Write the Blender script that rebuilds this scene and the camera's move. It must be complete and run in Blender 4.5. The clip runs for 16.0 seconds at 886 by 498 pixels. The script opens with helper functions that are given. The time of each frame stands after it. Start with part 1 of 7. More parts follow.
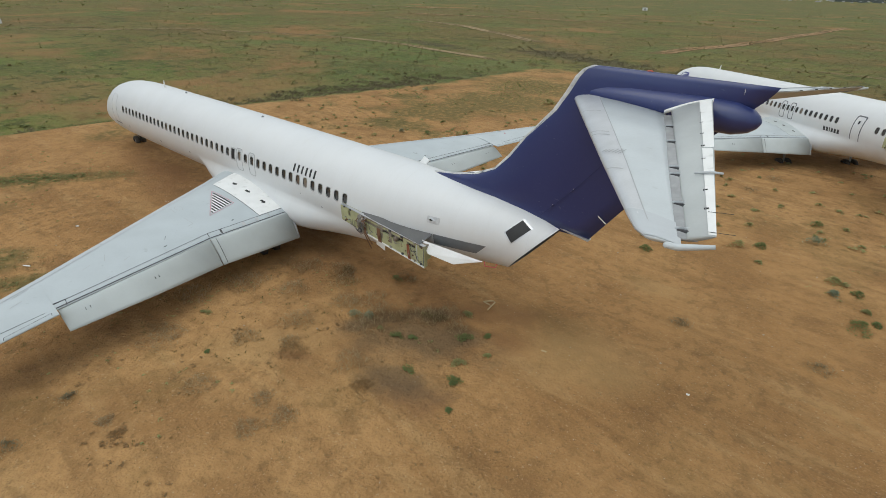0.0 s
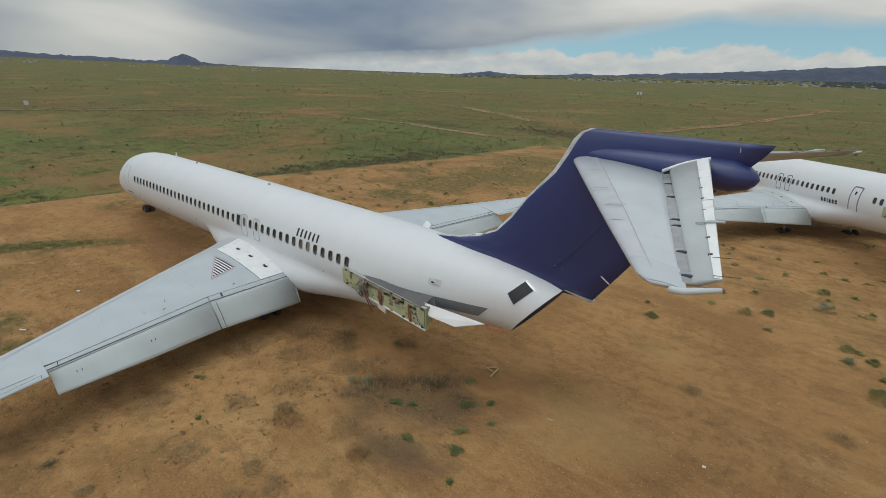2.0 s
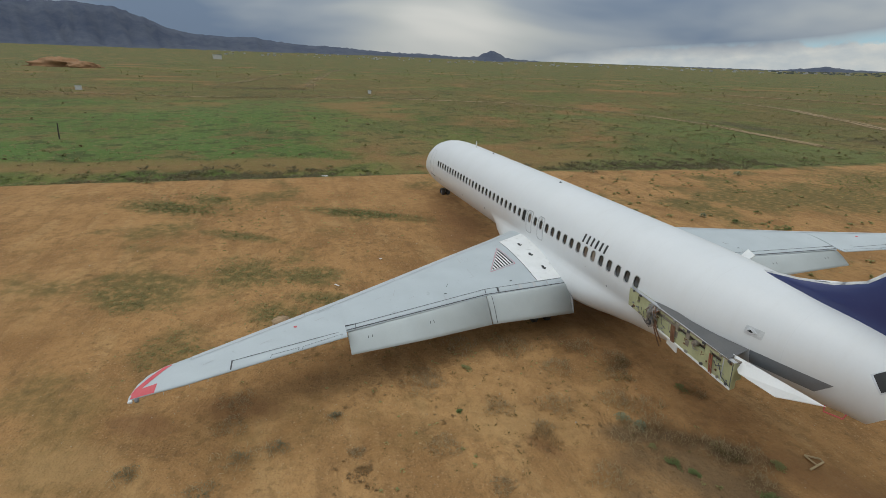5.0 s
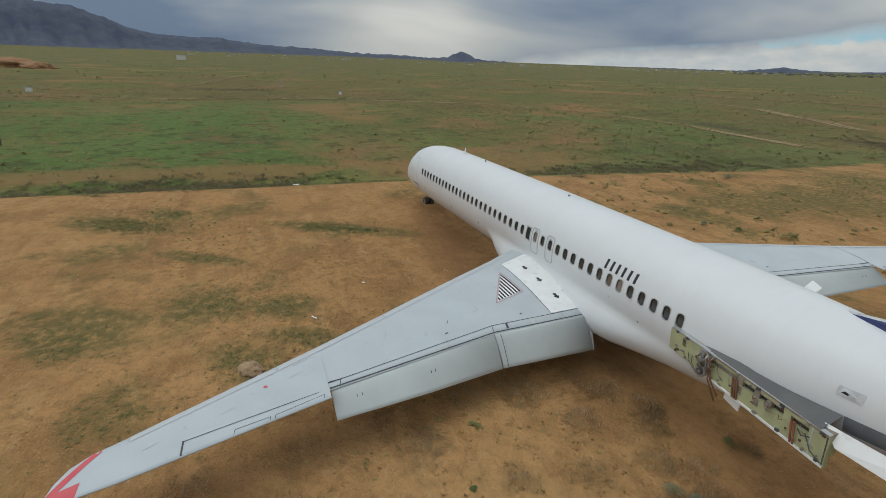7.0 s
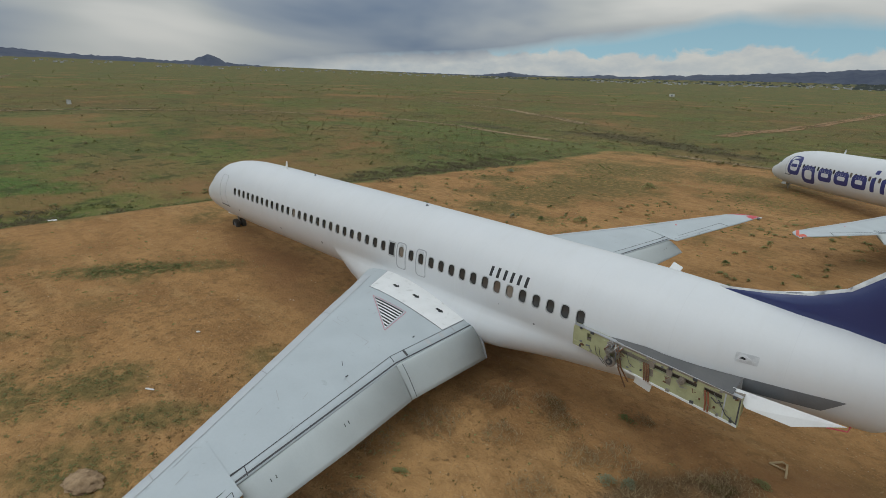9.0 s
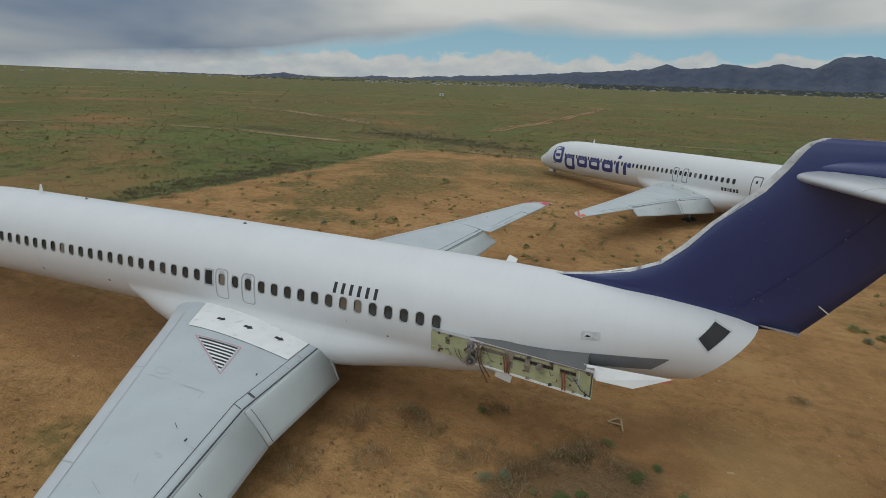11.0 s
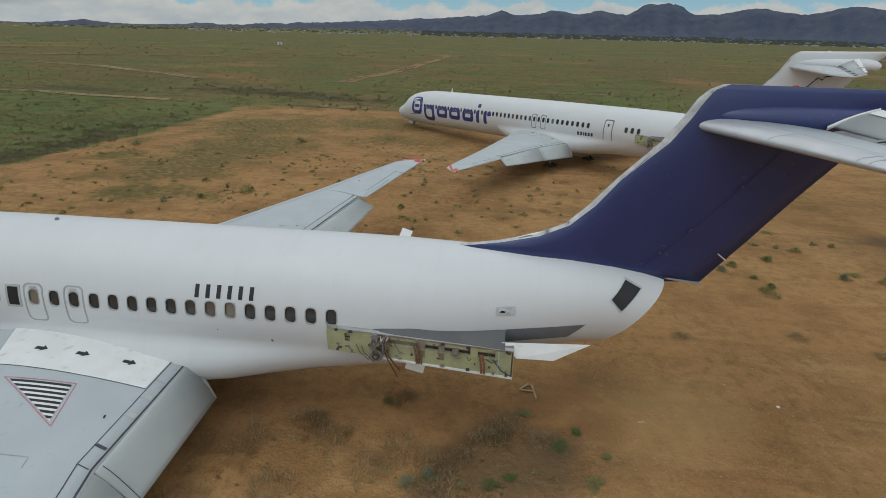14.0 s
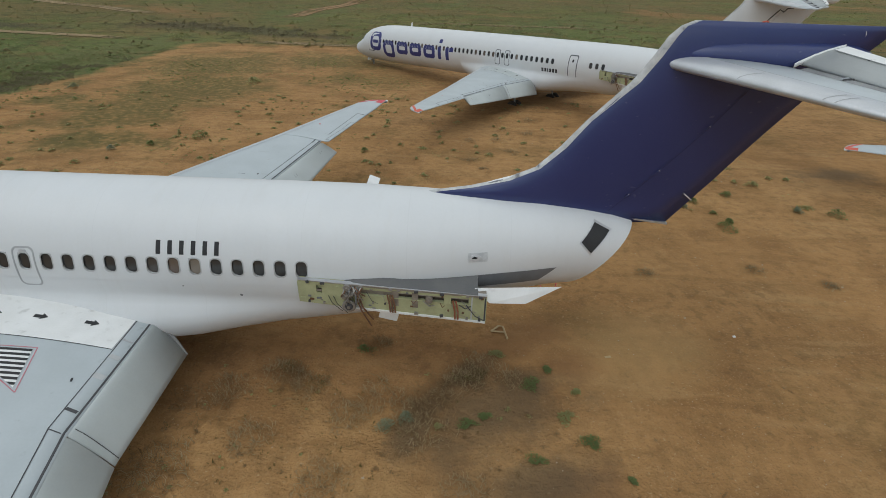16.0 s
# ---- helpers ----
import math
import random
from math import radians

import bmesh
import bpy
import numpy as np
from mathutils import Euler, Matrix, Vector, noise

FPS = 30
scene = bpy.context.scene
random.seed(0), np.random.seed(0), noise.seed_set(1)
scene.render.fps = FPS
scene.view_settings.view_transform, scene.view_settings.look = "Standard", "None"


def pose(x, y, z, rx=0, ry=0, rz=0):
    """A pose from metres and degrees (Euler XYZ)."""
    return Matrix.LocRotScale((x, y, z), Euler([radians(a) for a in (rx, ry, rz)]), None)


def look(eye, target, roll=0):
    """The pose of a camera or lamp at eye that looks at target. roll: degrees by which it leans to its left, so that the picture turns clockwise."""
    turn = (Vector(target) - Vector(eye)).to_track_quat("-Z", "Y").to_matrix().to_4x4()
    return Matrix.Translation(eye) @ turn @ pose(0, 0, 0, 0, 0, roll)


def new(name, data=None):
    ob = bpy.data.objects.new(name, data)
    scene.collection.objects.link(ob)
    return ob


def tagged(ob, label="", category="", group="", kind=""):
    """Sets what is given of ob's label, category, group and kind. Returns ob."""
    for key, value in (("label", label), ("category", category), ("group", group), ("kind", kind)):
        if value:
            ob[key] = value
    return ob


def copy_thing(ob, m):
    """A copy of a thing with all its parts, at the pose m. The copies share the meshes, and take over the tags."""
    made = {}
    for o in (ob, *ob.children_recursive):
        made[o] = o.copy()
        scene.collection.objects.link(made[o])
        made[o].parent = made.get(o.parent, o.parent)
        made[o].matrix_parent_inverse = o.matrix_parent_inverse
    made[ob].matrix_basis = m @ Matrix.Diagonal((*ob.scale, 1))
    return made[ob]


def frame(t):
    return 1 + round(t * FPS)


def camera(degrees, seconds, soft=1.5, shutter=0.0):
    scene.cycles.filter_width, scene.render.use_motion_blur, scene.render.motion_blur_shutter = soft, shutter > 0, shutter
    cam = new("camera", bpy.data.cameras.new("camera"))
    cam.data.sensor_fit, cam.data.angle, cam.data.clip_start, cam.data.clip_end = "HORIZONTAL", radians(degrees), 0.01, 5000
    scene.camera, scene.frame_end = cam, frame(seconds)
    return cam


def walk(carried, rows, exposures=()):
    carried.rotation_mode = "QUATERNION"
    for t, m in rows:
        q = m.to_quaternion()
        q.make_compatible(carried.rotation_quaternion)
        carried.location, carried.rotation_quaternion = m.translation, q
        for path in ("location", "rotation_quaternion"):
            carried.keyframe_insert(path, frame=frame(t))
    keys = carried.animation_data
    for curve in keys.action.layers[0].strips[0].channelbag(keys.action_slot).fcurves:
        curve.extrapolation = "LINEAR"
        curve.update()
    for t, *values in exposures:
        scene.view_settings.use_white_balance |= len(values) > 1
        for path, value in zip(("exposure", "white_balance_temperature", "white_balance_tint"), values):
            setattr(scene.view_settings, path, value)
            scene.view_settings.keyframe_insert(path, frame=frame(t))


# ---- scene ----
cam = camera(79.8, 16.0, soft=0.8)
PATH = [
    (0, (14.911, -11.363, 10.573), (13.722, -10.016, 9.695), 1.9),
    (0.5, (14.925, -11.363, 10.446), (13.711, -9.987, 9.65), 1.9),
    (1, (14.953, -11.344, 10.329), (13.715, -9.943, 9.617), 1.9),
    (1.5, (14.976, -11.32, 10.213), (13.717, -9.898, 9.587), 1.9),
    (2, (14.984, -11.328, 10.154), (13.708, -9.918, 9.535), 1.8),
    (2.5, (14.915, -11.357, 10.138), (13.578, -10.007, 9.514), 1.9),
    (3, (14.762, -11.368, 10.133), (13.321, -10.133, 9.501), 1.9),
    (3.5, (14.511, -11.344, 10.117), (12.945, -10.279, 9.474), 1.9),
    (4, (14.157, -11.249, 10.091), (12.469, -10.395, 9.44), 1.9),
    (4.5, (13.698, -11.115, 10.057), (11.924, -10.47, 9.394), 1.9),
    (4.7, (13.449, -11.039, 10.034), (11.657, -10.448, 9.37), 1.9),
    (6.8, (9.994, -10.606, 9.839), (8.221, -9.96, 9.179), 1.9),
    (7, (9.643, -10.699, 9.832), (7.884, -10.012, 9.174), 1.9),
    (7.5, (8.78, -11.119, 9.836), (7.082, -10.286, 9.187), 2.0),
    (8, (7.879, -11.692, 9.82), (6.282, -10.672, 9.182), 2.0),
    (8.5, (7.165, -12.16, 9.808), (5.699, -10.953, 9.181), 2.1),
    (9, (6.648, -12.527, 9.82), (5.323, -11.162, 9.202), 2.0),
    (9.5, (6.227, -12.799, 9.842), (5.076, -11.28, 9.236), 1.9),
    (9.7, (5.975, -12.844, 9.842), (4.904, -11.267, 9.237), 2.1),
    (11.8, (4.614, -12.137, 9.851), (4.126, -10.287, 9.271), 1.6),
    (12, (4.481, -11.996, 9.842), (4.057, -10.129, 9.265), 1.6),
    (12.5, (4.202, -11.657, 9.821), (3.918, -9.762, 9.249), 1.4),
    (13, (3.968, -11.325, 9.819), (3.741, -9.421, 9.249), 1.4),
    (13.5, (3.774, -11.006, 9.801), (3.576, -9.118, 9.169), 1.4),
    (14, (3.641, -10.83, 9.796), (3.467, -8.981, 9.053), 1.5),
    (14.5, (3.558, -10.781, 9.811), (3.405, -8.978, 8.96), 1.5),
    (15, (3.502, -10.743, 9.847), (3.36, -8.984, 8.907), 1.6),
    (15.5, (3.477, -10.694, 9.863), (3.379, -8.933, 8.921), 1.6),
    (16, (3.473, -10.64, 9.876), (3.443, -8.876, 8.934), 1.6),
]
walk(cam, [(t, look(eye, target, roll)) for t, eye, target, roll in PATH],
     exposures=[(0, 0.03, 6520, 8), (1, -0.02, 6440, 8), (2, -0.19, 6420, 8), (4, -0.22, 6400, 8), (4.6, -0.16, 6400, 8), (7, -0.20, 6400, 8), (9.5, -0.35, 6320, 8), (13, -0.40, 6320, 8), (16, -0.29, 6340, 8)])

# ---- world, sun, exposure ----
SUN_AZ, SUN_EL = radians(235), radians(62)


def sky_world():
    w = bpy.data.worlds.new("sky")
    scene.world = w
    w.use_nodes = True
    nt = w.node_tree
    nt.nodes.clear()
    N, Lk = nt.nodes, nt.links
    out = N.new("ShaderNodeOutputWorld")
    bg = N.new("ShaderNodeBackground")
    Lk.new(bg.outputs[0], out.inputs[0])
    tc = N.new("ShaderNodeTexCoord")
    sep = N.new("ShaderNodeSeparateXYZ")
    Lk.new(tc.outputs["Generated"], sep.inputs[0])

    def math_node(op, a, b=None, c=None, clamp=False):
        n = N.new("ShaderNodeMath")
        n.operation, n.use_clamp = op, clamp
        for i, v in enumerate((a, b, c)):
            if v is None:
                continue
            if isinstance(v, (int, float)):
                n.inputs[i].default_value = v
            else:
                Lk.new(v, n.inputs[i])
        return n.outputs[0]

    def noise_at(sx, sy, sz, scale, detail=6, rough=0.55, dist=0.0):
        mp = N.new("ShaderNodeMapping")
        mp.inputs["Scale"].default_value = (sx, sy, sz)
        Lk.new(tc.outputs["Generated"], mp.inputs[0])
        n = N.new("ShaderNodeTexNoise")
        n.inputs["Scale"].default_value, n.inputs["Detail"].default_value = scale, detail
        n.inputs["Roughness"].default_value, n.inputs["Distortion"].default_value = rough, dist
        Lk.new(mp.outputs[0], n.inputs["Vector"])
        return n.outputs["Fac"]

    def ramp(v, stops):
        r = N.new("ShaderNodeValToRGB")
        el = r.color_ramp.elements
        while len(el) < len(stops):
            el.new(0.5)
        for e, (p, c) in zip(el, stops):
            e.position, e.color = p, (*c, 1)
        Lk.new(v, r.inputs[0])
        return r.outputs[0]

    def mix(f, a, b):
        m = N.new("ShaderNodeMix")
        m.data_type = "RGBA"
        Lk.new(f, m.inputs[0])
        Lk.new(a, m.inputs[6])
        Lk.new(b, m.inputs[7])
        return m.outputs[2]

    sky = N.new("ShaderNodeTexSky")
    sky.sky_type, sky.sun_disc = "NISHITA", False
    sky.sun_elevation, sky.sun_rotation = SUN_EL, radians(90) - SUN_AZ
    sky.air_density, sky.dust_density = 1.0, 0.6
    up = N.new("ShaderNodeVectorMath")
    up.operation = "ADD"
    up.inputs[1].default_value = (0, 0, 0.26)
    Lk.new(tc.outputs["Generated"], up.inputs[0])
    nv = N.new("ShaderNodeVectorMath")
    nv.operation = "NORMALIZE"
    Lk.new(up.outputs[0], nv.inputs[0])
    Lk.new(nv.outputs[0], sky.inputs["Vector"])
    gain = N.new("ShaderNodeMix")
    gain.data_type, gain.blend_type = "RGBA", "MULTIPLY"
    gain.inputs[0].default_value = 1.0
    gain.inputs[7].default_value = (0.178, 0.182, 0.134, 1)
    Lk.new(sky.outputs[0], gain.inputs[6])
    blue = gain.outputs[2]
    el = sep.outputs["Z"]
    # high cloud deck: stretched noise, greys
    deck = noise_at(1, 1, 3.2, 2.0, 4, 0.46, 0.3)
    # the brighter break and the slate bank in the west
    def toward(az, e, inner, gain):
        v = N.new("ShaderNodeVectorMath")
        v.operation = "DOT_PRODUCT"
        v.inputs[1].default_value = (math.cos(radians(az)) * math.cos(radians(e)), math.sin(radians(az)) * math.cos(radians(e)), math.sin(radians(e)))
        Lk.new(tc.outputs["Generated"], v.inputs[0])
        r = N.new("ShaderNodeMapRange")
        r.interpolation_type = "SMOOTHSTEP"
        r.inputs[1].default_value, r.inputs[2].default_value, r.inputs[4].default_value = math.cos(radians(inner)), 1.0, gain
        Lk.new(v.outputs["Value"], r.inputs[0])
        return r.outputs[0]
    deck = math_node("ADD", deck, math_node("ADD", toward(164, 3.0, 9, 0.02), toward(190, 5, 26, -0.24)))
    deck = math_node("ADD", deck, math_node("ADD", toward(142, 7, 18, -0.15), math_node("ADD", toward(120, 12, 9, 0.08), toward(78, 10, 26, 0.09))))
    deck_col = ramp(deck, [(0.28, (0.185, 0.245, 0.34)), (0.44, (0.35, 0.395, 0.445)), (0.56, (0.53, 0.55, 0.54)), (0.68, (0.74, 0.73, 0.69))])
    # the clear gap low in the north: between two elevations that waver
    edge = noise_at(1, 1, 2, 2.6, 5, 0.6)
    low = noise_at(1, 1, 1.4, 17, 10, 0.56, 0.3)
    slope = math_node("MINIMUM", math_node("ADD", sep.outputs["X"], 0.30), 0.0)
    e_hi = math_node("MULTIPLY_ADD", edge, 0.05, math_node("MULTIPLY_ADD", slope, 0.15, 0.080))
    e_lo = math_node("MULTIPLY_ADD", low, 0.070, math_node("MULTIPLY_ADD", slope, 0.03, 0.014))
    below = math_node("SUBTRACT", e_hi, el)
    below = math_node("MULTIPLY", below, 45.0, clamp=True)
    above = math_node("SUBTRACT", el, e_lo)
    above = math_node("MULTIPLY", above, 130.0, clamp=True)
    clear = math_node("MULTIPLY", below, above, clamp=True)
    bank_n = noise_at(1, 1, 2.4, 16, 7, 0.6)
    bank = ramp(bank_n, [(0.33, (0.42, 0.46, 0.485)), (0.5, (0.49, 0.515, 0.515)), (0.72, (0.60, 0.595, 0.555))])
    # sunlit heads of the low cumulus
    crest = N.new("ShaderNodeMapRange")
    crest.interpolation_type = "SMOOTHSTEP"
    crest.inputs[1].default_value, crest.inputs[2].default_value, crest.inputs[4].default_value = 0.026, 0.0, 0.75
    Lk.new(math_node("SUBTRACT", e_lo, el), crest.inputs[0])
    heads = N.new("ShaderNodeRGB")
    heads.outputs[0].default_value = (0.61, 0.60, 0.56, 1)
    bank = mix(math_node("MULTIPLY", crest.outputs[0], math_node("MULTIPLY_ADD", bank_n, 1.6, -0.25, clamp=True)), bank, heads.outputs[0])
    lift = math_node("MULTIPLY_ADD", math_node("MAXIMUM", el, 0.0), 1.1, 0.77)
    lift = math_node("ADD", lift, toward(266, 34, 48, 1.15))
    dm = N.new("ShaderNodeVectorMath")
    dm.operation = "SCALE"
    Lk.new(deck_col, dm.inputs[0])
    Lk.new(lift, dm.inputs[3])
    cloud = mix(below, dm.outputs[0], bank)
    col = mix(clear, cloud, blue)
    bg.inputs["Strength"].default_value = 1.14
    Lk.new(col, bg.inputs["Color"])


sky_world()
lamp = bpy.data.lights.new("sun", "SUN")
lamp.energy, lamp.angle, lamp.color = 0.55, radians(45), (1.0, 0.97, 0.92)
sun = new("sun", lamp)
sun.matrix_world = look((0, 0, 60), (-60 * math.cos(SUN_EL) * math.cos(SUN_AZ), -60 * math.cos(SUN_EL) * math.sin(SUN_AZ), 60 - 60 * math.sin(SUN_EL)))


# ---- materials ----
def material(name, a, b=None, rough=0.5, metal=0.0, scale=1.5, fine=30.0, amount=0.5, bump=0.0, stretch=(1, 1, 1), coat=0.0, seam=0.0, grime=None):
    """Two base colours mixed by a coarse and a fine noise; bump from the fine one; seam: metres between skin joints along x."""
    m = bpy.data.materials.new(name)
    m.use_nodes = True
    nt = m.node_tree
    N, Lk = nt.nodes, nt.links
    bs = N["Principled BSDF"]
    tc = N.new("ShaderNodeTexCoord")
    mp = N.new("ShaderNodeMapping")
    mp.inputs["Scale"].default_value = stretch
    Lk.new(tc.outputs["Object"], mp.inputs[0])

    def noise_of(s, d):
        n = N.new("ShaderNodeTexNoise")
        n.inputs["Scale"].default_value, n.inputs["Detail"].default_value = s, d
        Lk.new(mp.outputs[0], n.inputs["Vector"])
        return n.outputs["Fac"]

    n1, n2 = noise_of(scale, 5), noise_of(fine, 4)
    f = N.new("ShaderNodeMath")
    f.operation = "MULTIPLY_ADD"
    Lk.new(n2, f.inputs[0])
    f.inputs[1].default_value = 0.35
    Lk.new(n1, f.inputs[2])
    mr = N.new("ShaderNodeMapRange")
    mr.inputs[1].default_value, mr.inputs[2].default_value = 0.48, 0.86
    mr.inputs[4].default_value = amount
    Lk.new(f.outputs[0], mr.inputs[0])
    mx = N.new("ShaderNodeMix")
    mx.data_type = "RGBA"
    mx.inputs[6].default_value, mx.inputs[7].default_value = (*a, 1), (*(b or a), 1)
    Lk.new(mr.outputs[0], mx.inputs[0])
    col = mx.outputs[2]
    if grime:
        # rain streaks: noise drawn out along z
        g = N.new("ShaderNodeMapping")
        g.inputs["Scale"].default_value = (3.0, 0.6, 0.5)
        Lk.new(tc.outputs["Object"], g.inputs[0])
        gn = N.new("ShaderNodeTexNoise")
        gn.inputs["Scale"].default_value, gn.inputs["Detail"].default_value = 1.6, 7
        Lk.new(g.outputs[0], gn.inputs["Vector"])
        gr = N.new("ShaderNodeMapRange")
        gr.inputs[1].default_value, gr.inputs[2].default_value, gr.inputs[4].default_value = 0.52, 0.85, 0.14
        Lk.new(gn.outputs["Fac"], gr.inputs[0])
        gm = N.new("ShaderNodeMix")
        gm.data_type = "RGBA"
        gm.inputs[7].default_value = (*grime, 1)
        Lk.new(gr.outputs[0], gm.inputs[0])
        Lk.new(col, gm.inputs[6])
        col = gm.outputs[2]
    if seam:
        sp = N.new("ShaderNodeSeparateXYZ")
        Lk.new(tc.outputs["Object"], sp.inputs[0])
        d = N.new("ShaderNodeMath")
        d.operation = "PINGPONG"
        Lk.new(sp.outputs["X"], d.inputs[0])
        d.inputs[1].default_value = seam / 2
        lt = N.new("ShaderNodeMath")
        lt.operation = "LESS_THAN"
        Lk.new(d.outputs[0], lt.inputs[0])
        lt.inputs[1].default_value = 0.008
        fm = N.new("ShaderNodeMath")
        fm.operation = "MULTIPLY"
        Lk.new(lt.outputs[0], fm.inputs[0])
        fm.inputs[1].default_value = 0.06
        sm = N.new("ShaderNodeMix")
        sm.data_type = "RGBA"
        sm.inputs[7].default_value = (0.3, 0.3, 0.3, 1)
        Lk.new(fm.outputs[0], sm.inputs[0])
        Lk.new(col, sm.inputs[6])
        col = sm.outputs[2]
    Lk.new(col, bs.inputs["Base Color"])
    bs.inputs["Metallic"].default_value = metal
    rr = N.new("ShaderNodeMapRange")
    rr.inputs[3].default_value, rr.inputs[4].default_value = max(0.02, rough - 0.08), min(1, rough + 0.12)
    Lk.new(n1, rr.inputs[0])
    Lk.new(rr.outputs[0], bs.inputs["Roughness"])
    bs.inputs["Coat Weight"].default_value = coat
    bs.inputs["Coat Roughness"].default_value = 0.15
    if bump:
        bp = N.new("ShaderNodeBump")
        bp.inputs["Strength"].default_value, bp.inputs["Distance"].default_value = 0.5, bump
        Lk.new(n2, bp.inputs["Height"])
        Lk.new(bp.outputs[0], bs.inputs["Normal"])
    return m


WHITE = material("white aircraft paint", (0.66, 0.67, 0.68), (0.615, 0.625, 0.63), 0.42, 0, 0.7, 14, 0.6, 0.0, coat=0.12, seam=2.45, grime=(0.52, 0.50, 0.46))
WHITE_TRIM = material("white trim paint", (0.80, 0.80, 0.79), (0.66, 0.66, 0.64), 0.45, 0, 2.0, 25, 0.5)
WING_GREY = material("grey wing paint", (0.462, 0.503, 0.522), (0.40, 0.437, 0.452), 0.45, 0, 0.9, 18, 0.6, 0.0, (1, 1, 1), coat=0.05)
FLAP_GREY = material("pale flap paint", (0.49, 0.525, 0.52), (0.42, 0.45, 0.445), 0.42, 0, 1.2, 22, 0.6)
BLUE = material("dark blue fin paint", (0.022, 0.034, 0.128), (0.029, 0.041, 0.142), 0.32, 0, 0.8, 10, 0.7, coat=0.25)
SILVER = material("dull leading edge metal", (0.62, 0.63, 0.65), (0.46, 0.47, 0.49), 0.36, 0.75, 1.5, 30, 0.6)
LE_GREY = material("dull grey leading edge", (0.62, 0.63, 0.65), (0.48, 0.49, 0.50), 0.36, 0.5, 1.5, 30, 0.6)
SLAT = material("pale slat skin", (0.50, 0.525, 0.545), (0.43, 0.45, 0.465), 0.45, 0.1, 1.5, 30, 0.6)
STAB_PAINT = material("pale tailplane paint", (0.53, 0.565, 0.58), (0.45, 0.475, 0.485), 0.42, 0, 1.2, 22, 0.6)
OUTLINE = material("dark outline paint", (0.10, 0.105, 0.12), (0.16, 0.16, 0.17), 0.55, 0, 4, 40)
ELEVATOR_GREY = material("weathered elevator paint", (0.46, 0.48, 0.475), (0.39, 0.405, 0.40), 0.5, 0, 1.2, 22, 0.6)
SEAL = material("dark joint sealant", (0.05, 0.05, 0.055), (0.10, 0.10, 0.10), 0.7, 0, 3, 40)
GREY_LINE = material("grey outline paint", (0.36, 0.37, 0.38), (0.46, 0.46, 0.46), 0.55, 0, 4, 40)
FRAME_GREY = material("window frame grey", (0.42, 0.43, 0.43), (0.52, 0.52, 0.52), 0.5, 0.1, 4, 50)
GLASS = material("dark cabin window", (0.020, 0.020, 0.022), (0.055, 0.052, 0.048), 0.12, 0, 1.1, 6, 0.9, coat=0.5)
BLACK = material("black paint", (0.016, 0.016, 0.018), (0.04, 0.04, 0.04), 0.6, 0, 3, 40)
HOLE = material("dark opening", (0.012, 0.012, 0.012), (0.03, 0.027, 0.024), 0.9, 0, 2, 20)
RED = material("faded red marking", (0.55, 0.06, 0.08), (0.62, 0.16, 0.16), 0.6, 0, 3, 30)
RUST = material("rust red strap", (0.30, 0.10, 0.05), (0.20, 0.09, 0.05), 0.7, 0, 6, 40)
ORANGE = material("orange red tip paint", (0.60, 0.09, 0.05), (0.60, 0.16, 0.10), 0.55, 0, 3, 30)
PRIMER = material("yellow green primer", (0.44, 0.45, 0.255), (0.35, 0.35, 0.20), 0.6, 0, 3.0, 30, 1.0, grime=(0.30, 0.26, 0.15))
BROWNED = material("weathered brown grey metal", (0.30, 0.265, 0.22), (0.20, 0.165, 0.13), 0.6, 0.15, 5.0, 30, 1.0, grime=(0.12, 0.09, 0.06))
BAY = material("shadowy bay", (0.075, 0.06, 0.045), (0.03, 0.025, 0.02), 0.85, 0, 5, 30)
FADED_RED = material("faded pink border", (0.52, 0.17, 0.21), (0.48, 0.27, 0.30), 0.6, 0, 4, 30)
BARE = material("bare grey metal skin", (0.20, 0.21, 0.22), (0.15, 0.15, 0.16), 0.55, 0.2, 2.0, 25, 0.7)
DULL = material("dull stripped skin", (0.105, 0.105, 0.106), (0.145, 0.142, 0.138), 0.75, 0, 1.5, 20, 0.7)
RUBBER = material("dusty worn rubber", (0.04, 0.036, 0.032), (0.09, 0.07, 0.05), 0.85, 0, 6, 50)
STEEL = material("stained steel", (0.35, 0.34, 0.32), (0.20, 0.16, 0.12), 0.45, 0.6, 5, 40)
STRAP = material("brown webbing strap", (0.22, 0.11, 0.06), (0.15, 0.08, 0.045), 0.8, 0, 6, 40)
HOSE = material("brown hose", (0.12, 0.06, 0.03), (0.20, 0.08, 0.03), 0.7, 0, 6, 40)


def pane_variety(m):
    """Here and there a drawn blind or a lit seat back shows through the pane."""
    N, Lk = m.node_tree.nodes, m.node_tree.links
    bs = N["Principled BSDF"]
    old = bs.inputs["Base Color"].links[0].from_socket
    info = N.new("ShaderNodeObjectInfo")
    r = N.new("ShaderNodeValToRGB")
    el = r.color_ramp.elements
    el.new(0.5), el.new(0.5)
    for e, (p, c) in zip(el, ((0.0, (0, 0, 0)), (0.62, (0.03, 0.022, 0.016)), (0.80, (0.11, 0.07, 0.045)), (0.95, (0.20, 0.16, 0.12)))):
        e.position, e.color = p, (*c, 1)
    r.color_ramp.interpolation = "CONSTANT"
    Lk.new(info.outputs["Random"], r.inputs[0])
    mx = N.new("ShaderNodeMix")
    mx.data_type, mx.blend_type = "RGBA", "ADD"
    mx.inputs[0].default_value = 0.8
    Lk.new(old, mx.inputs[6])
    Lk.new(r.outputs[0], mx.inputs[7])
    Lk.new(mx.outputs[2], bs.inputs["Base Color"])


pane_variety(GLASS)


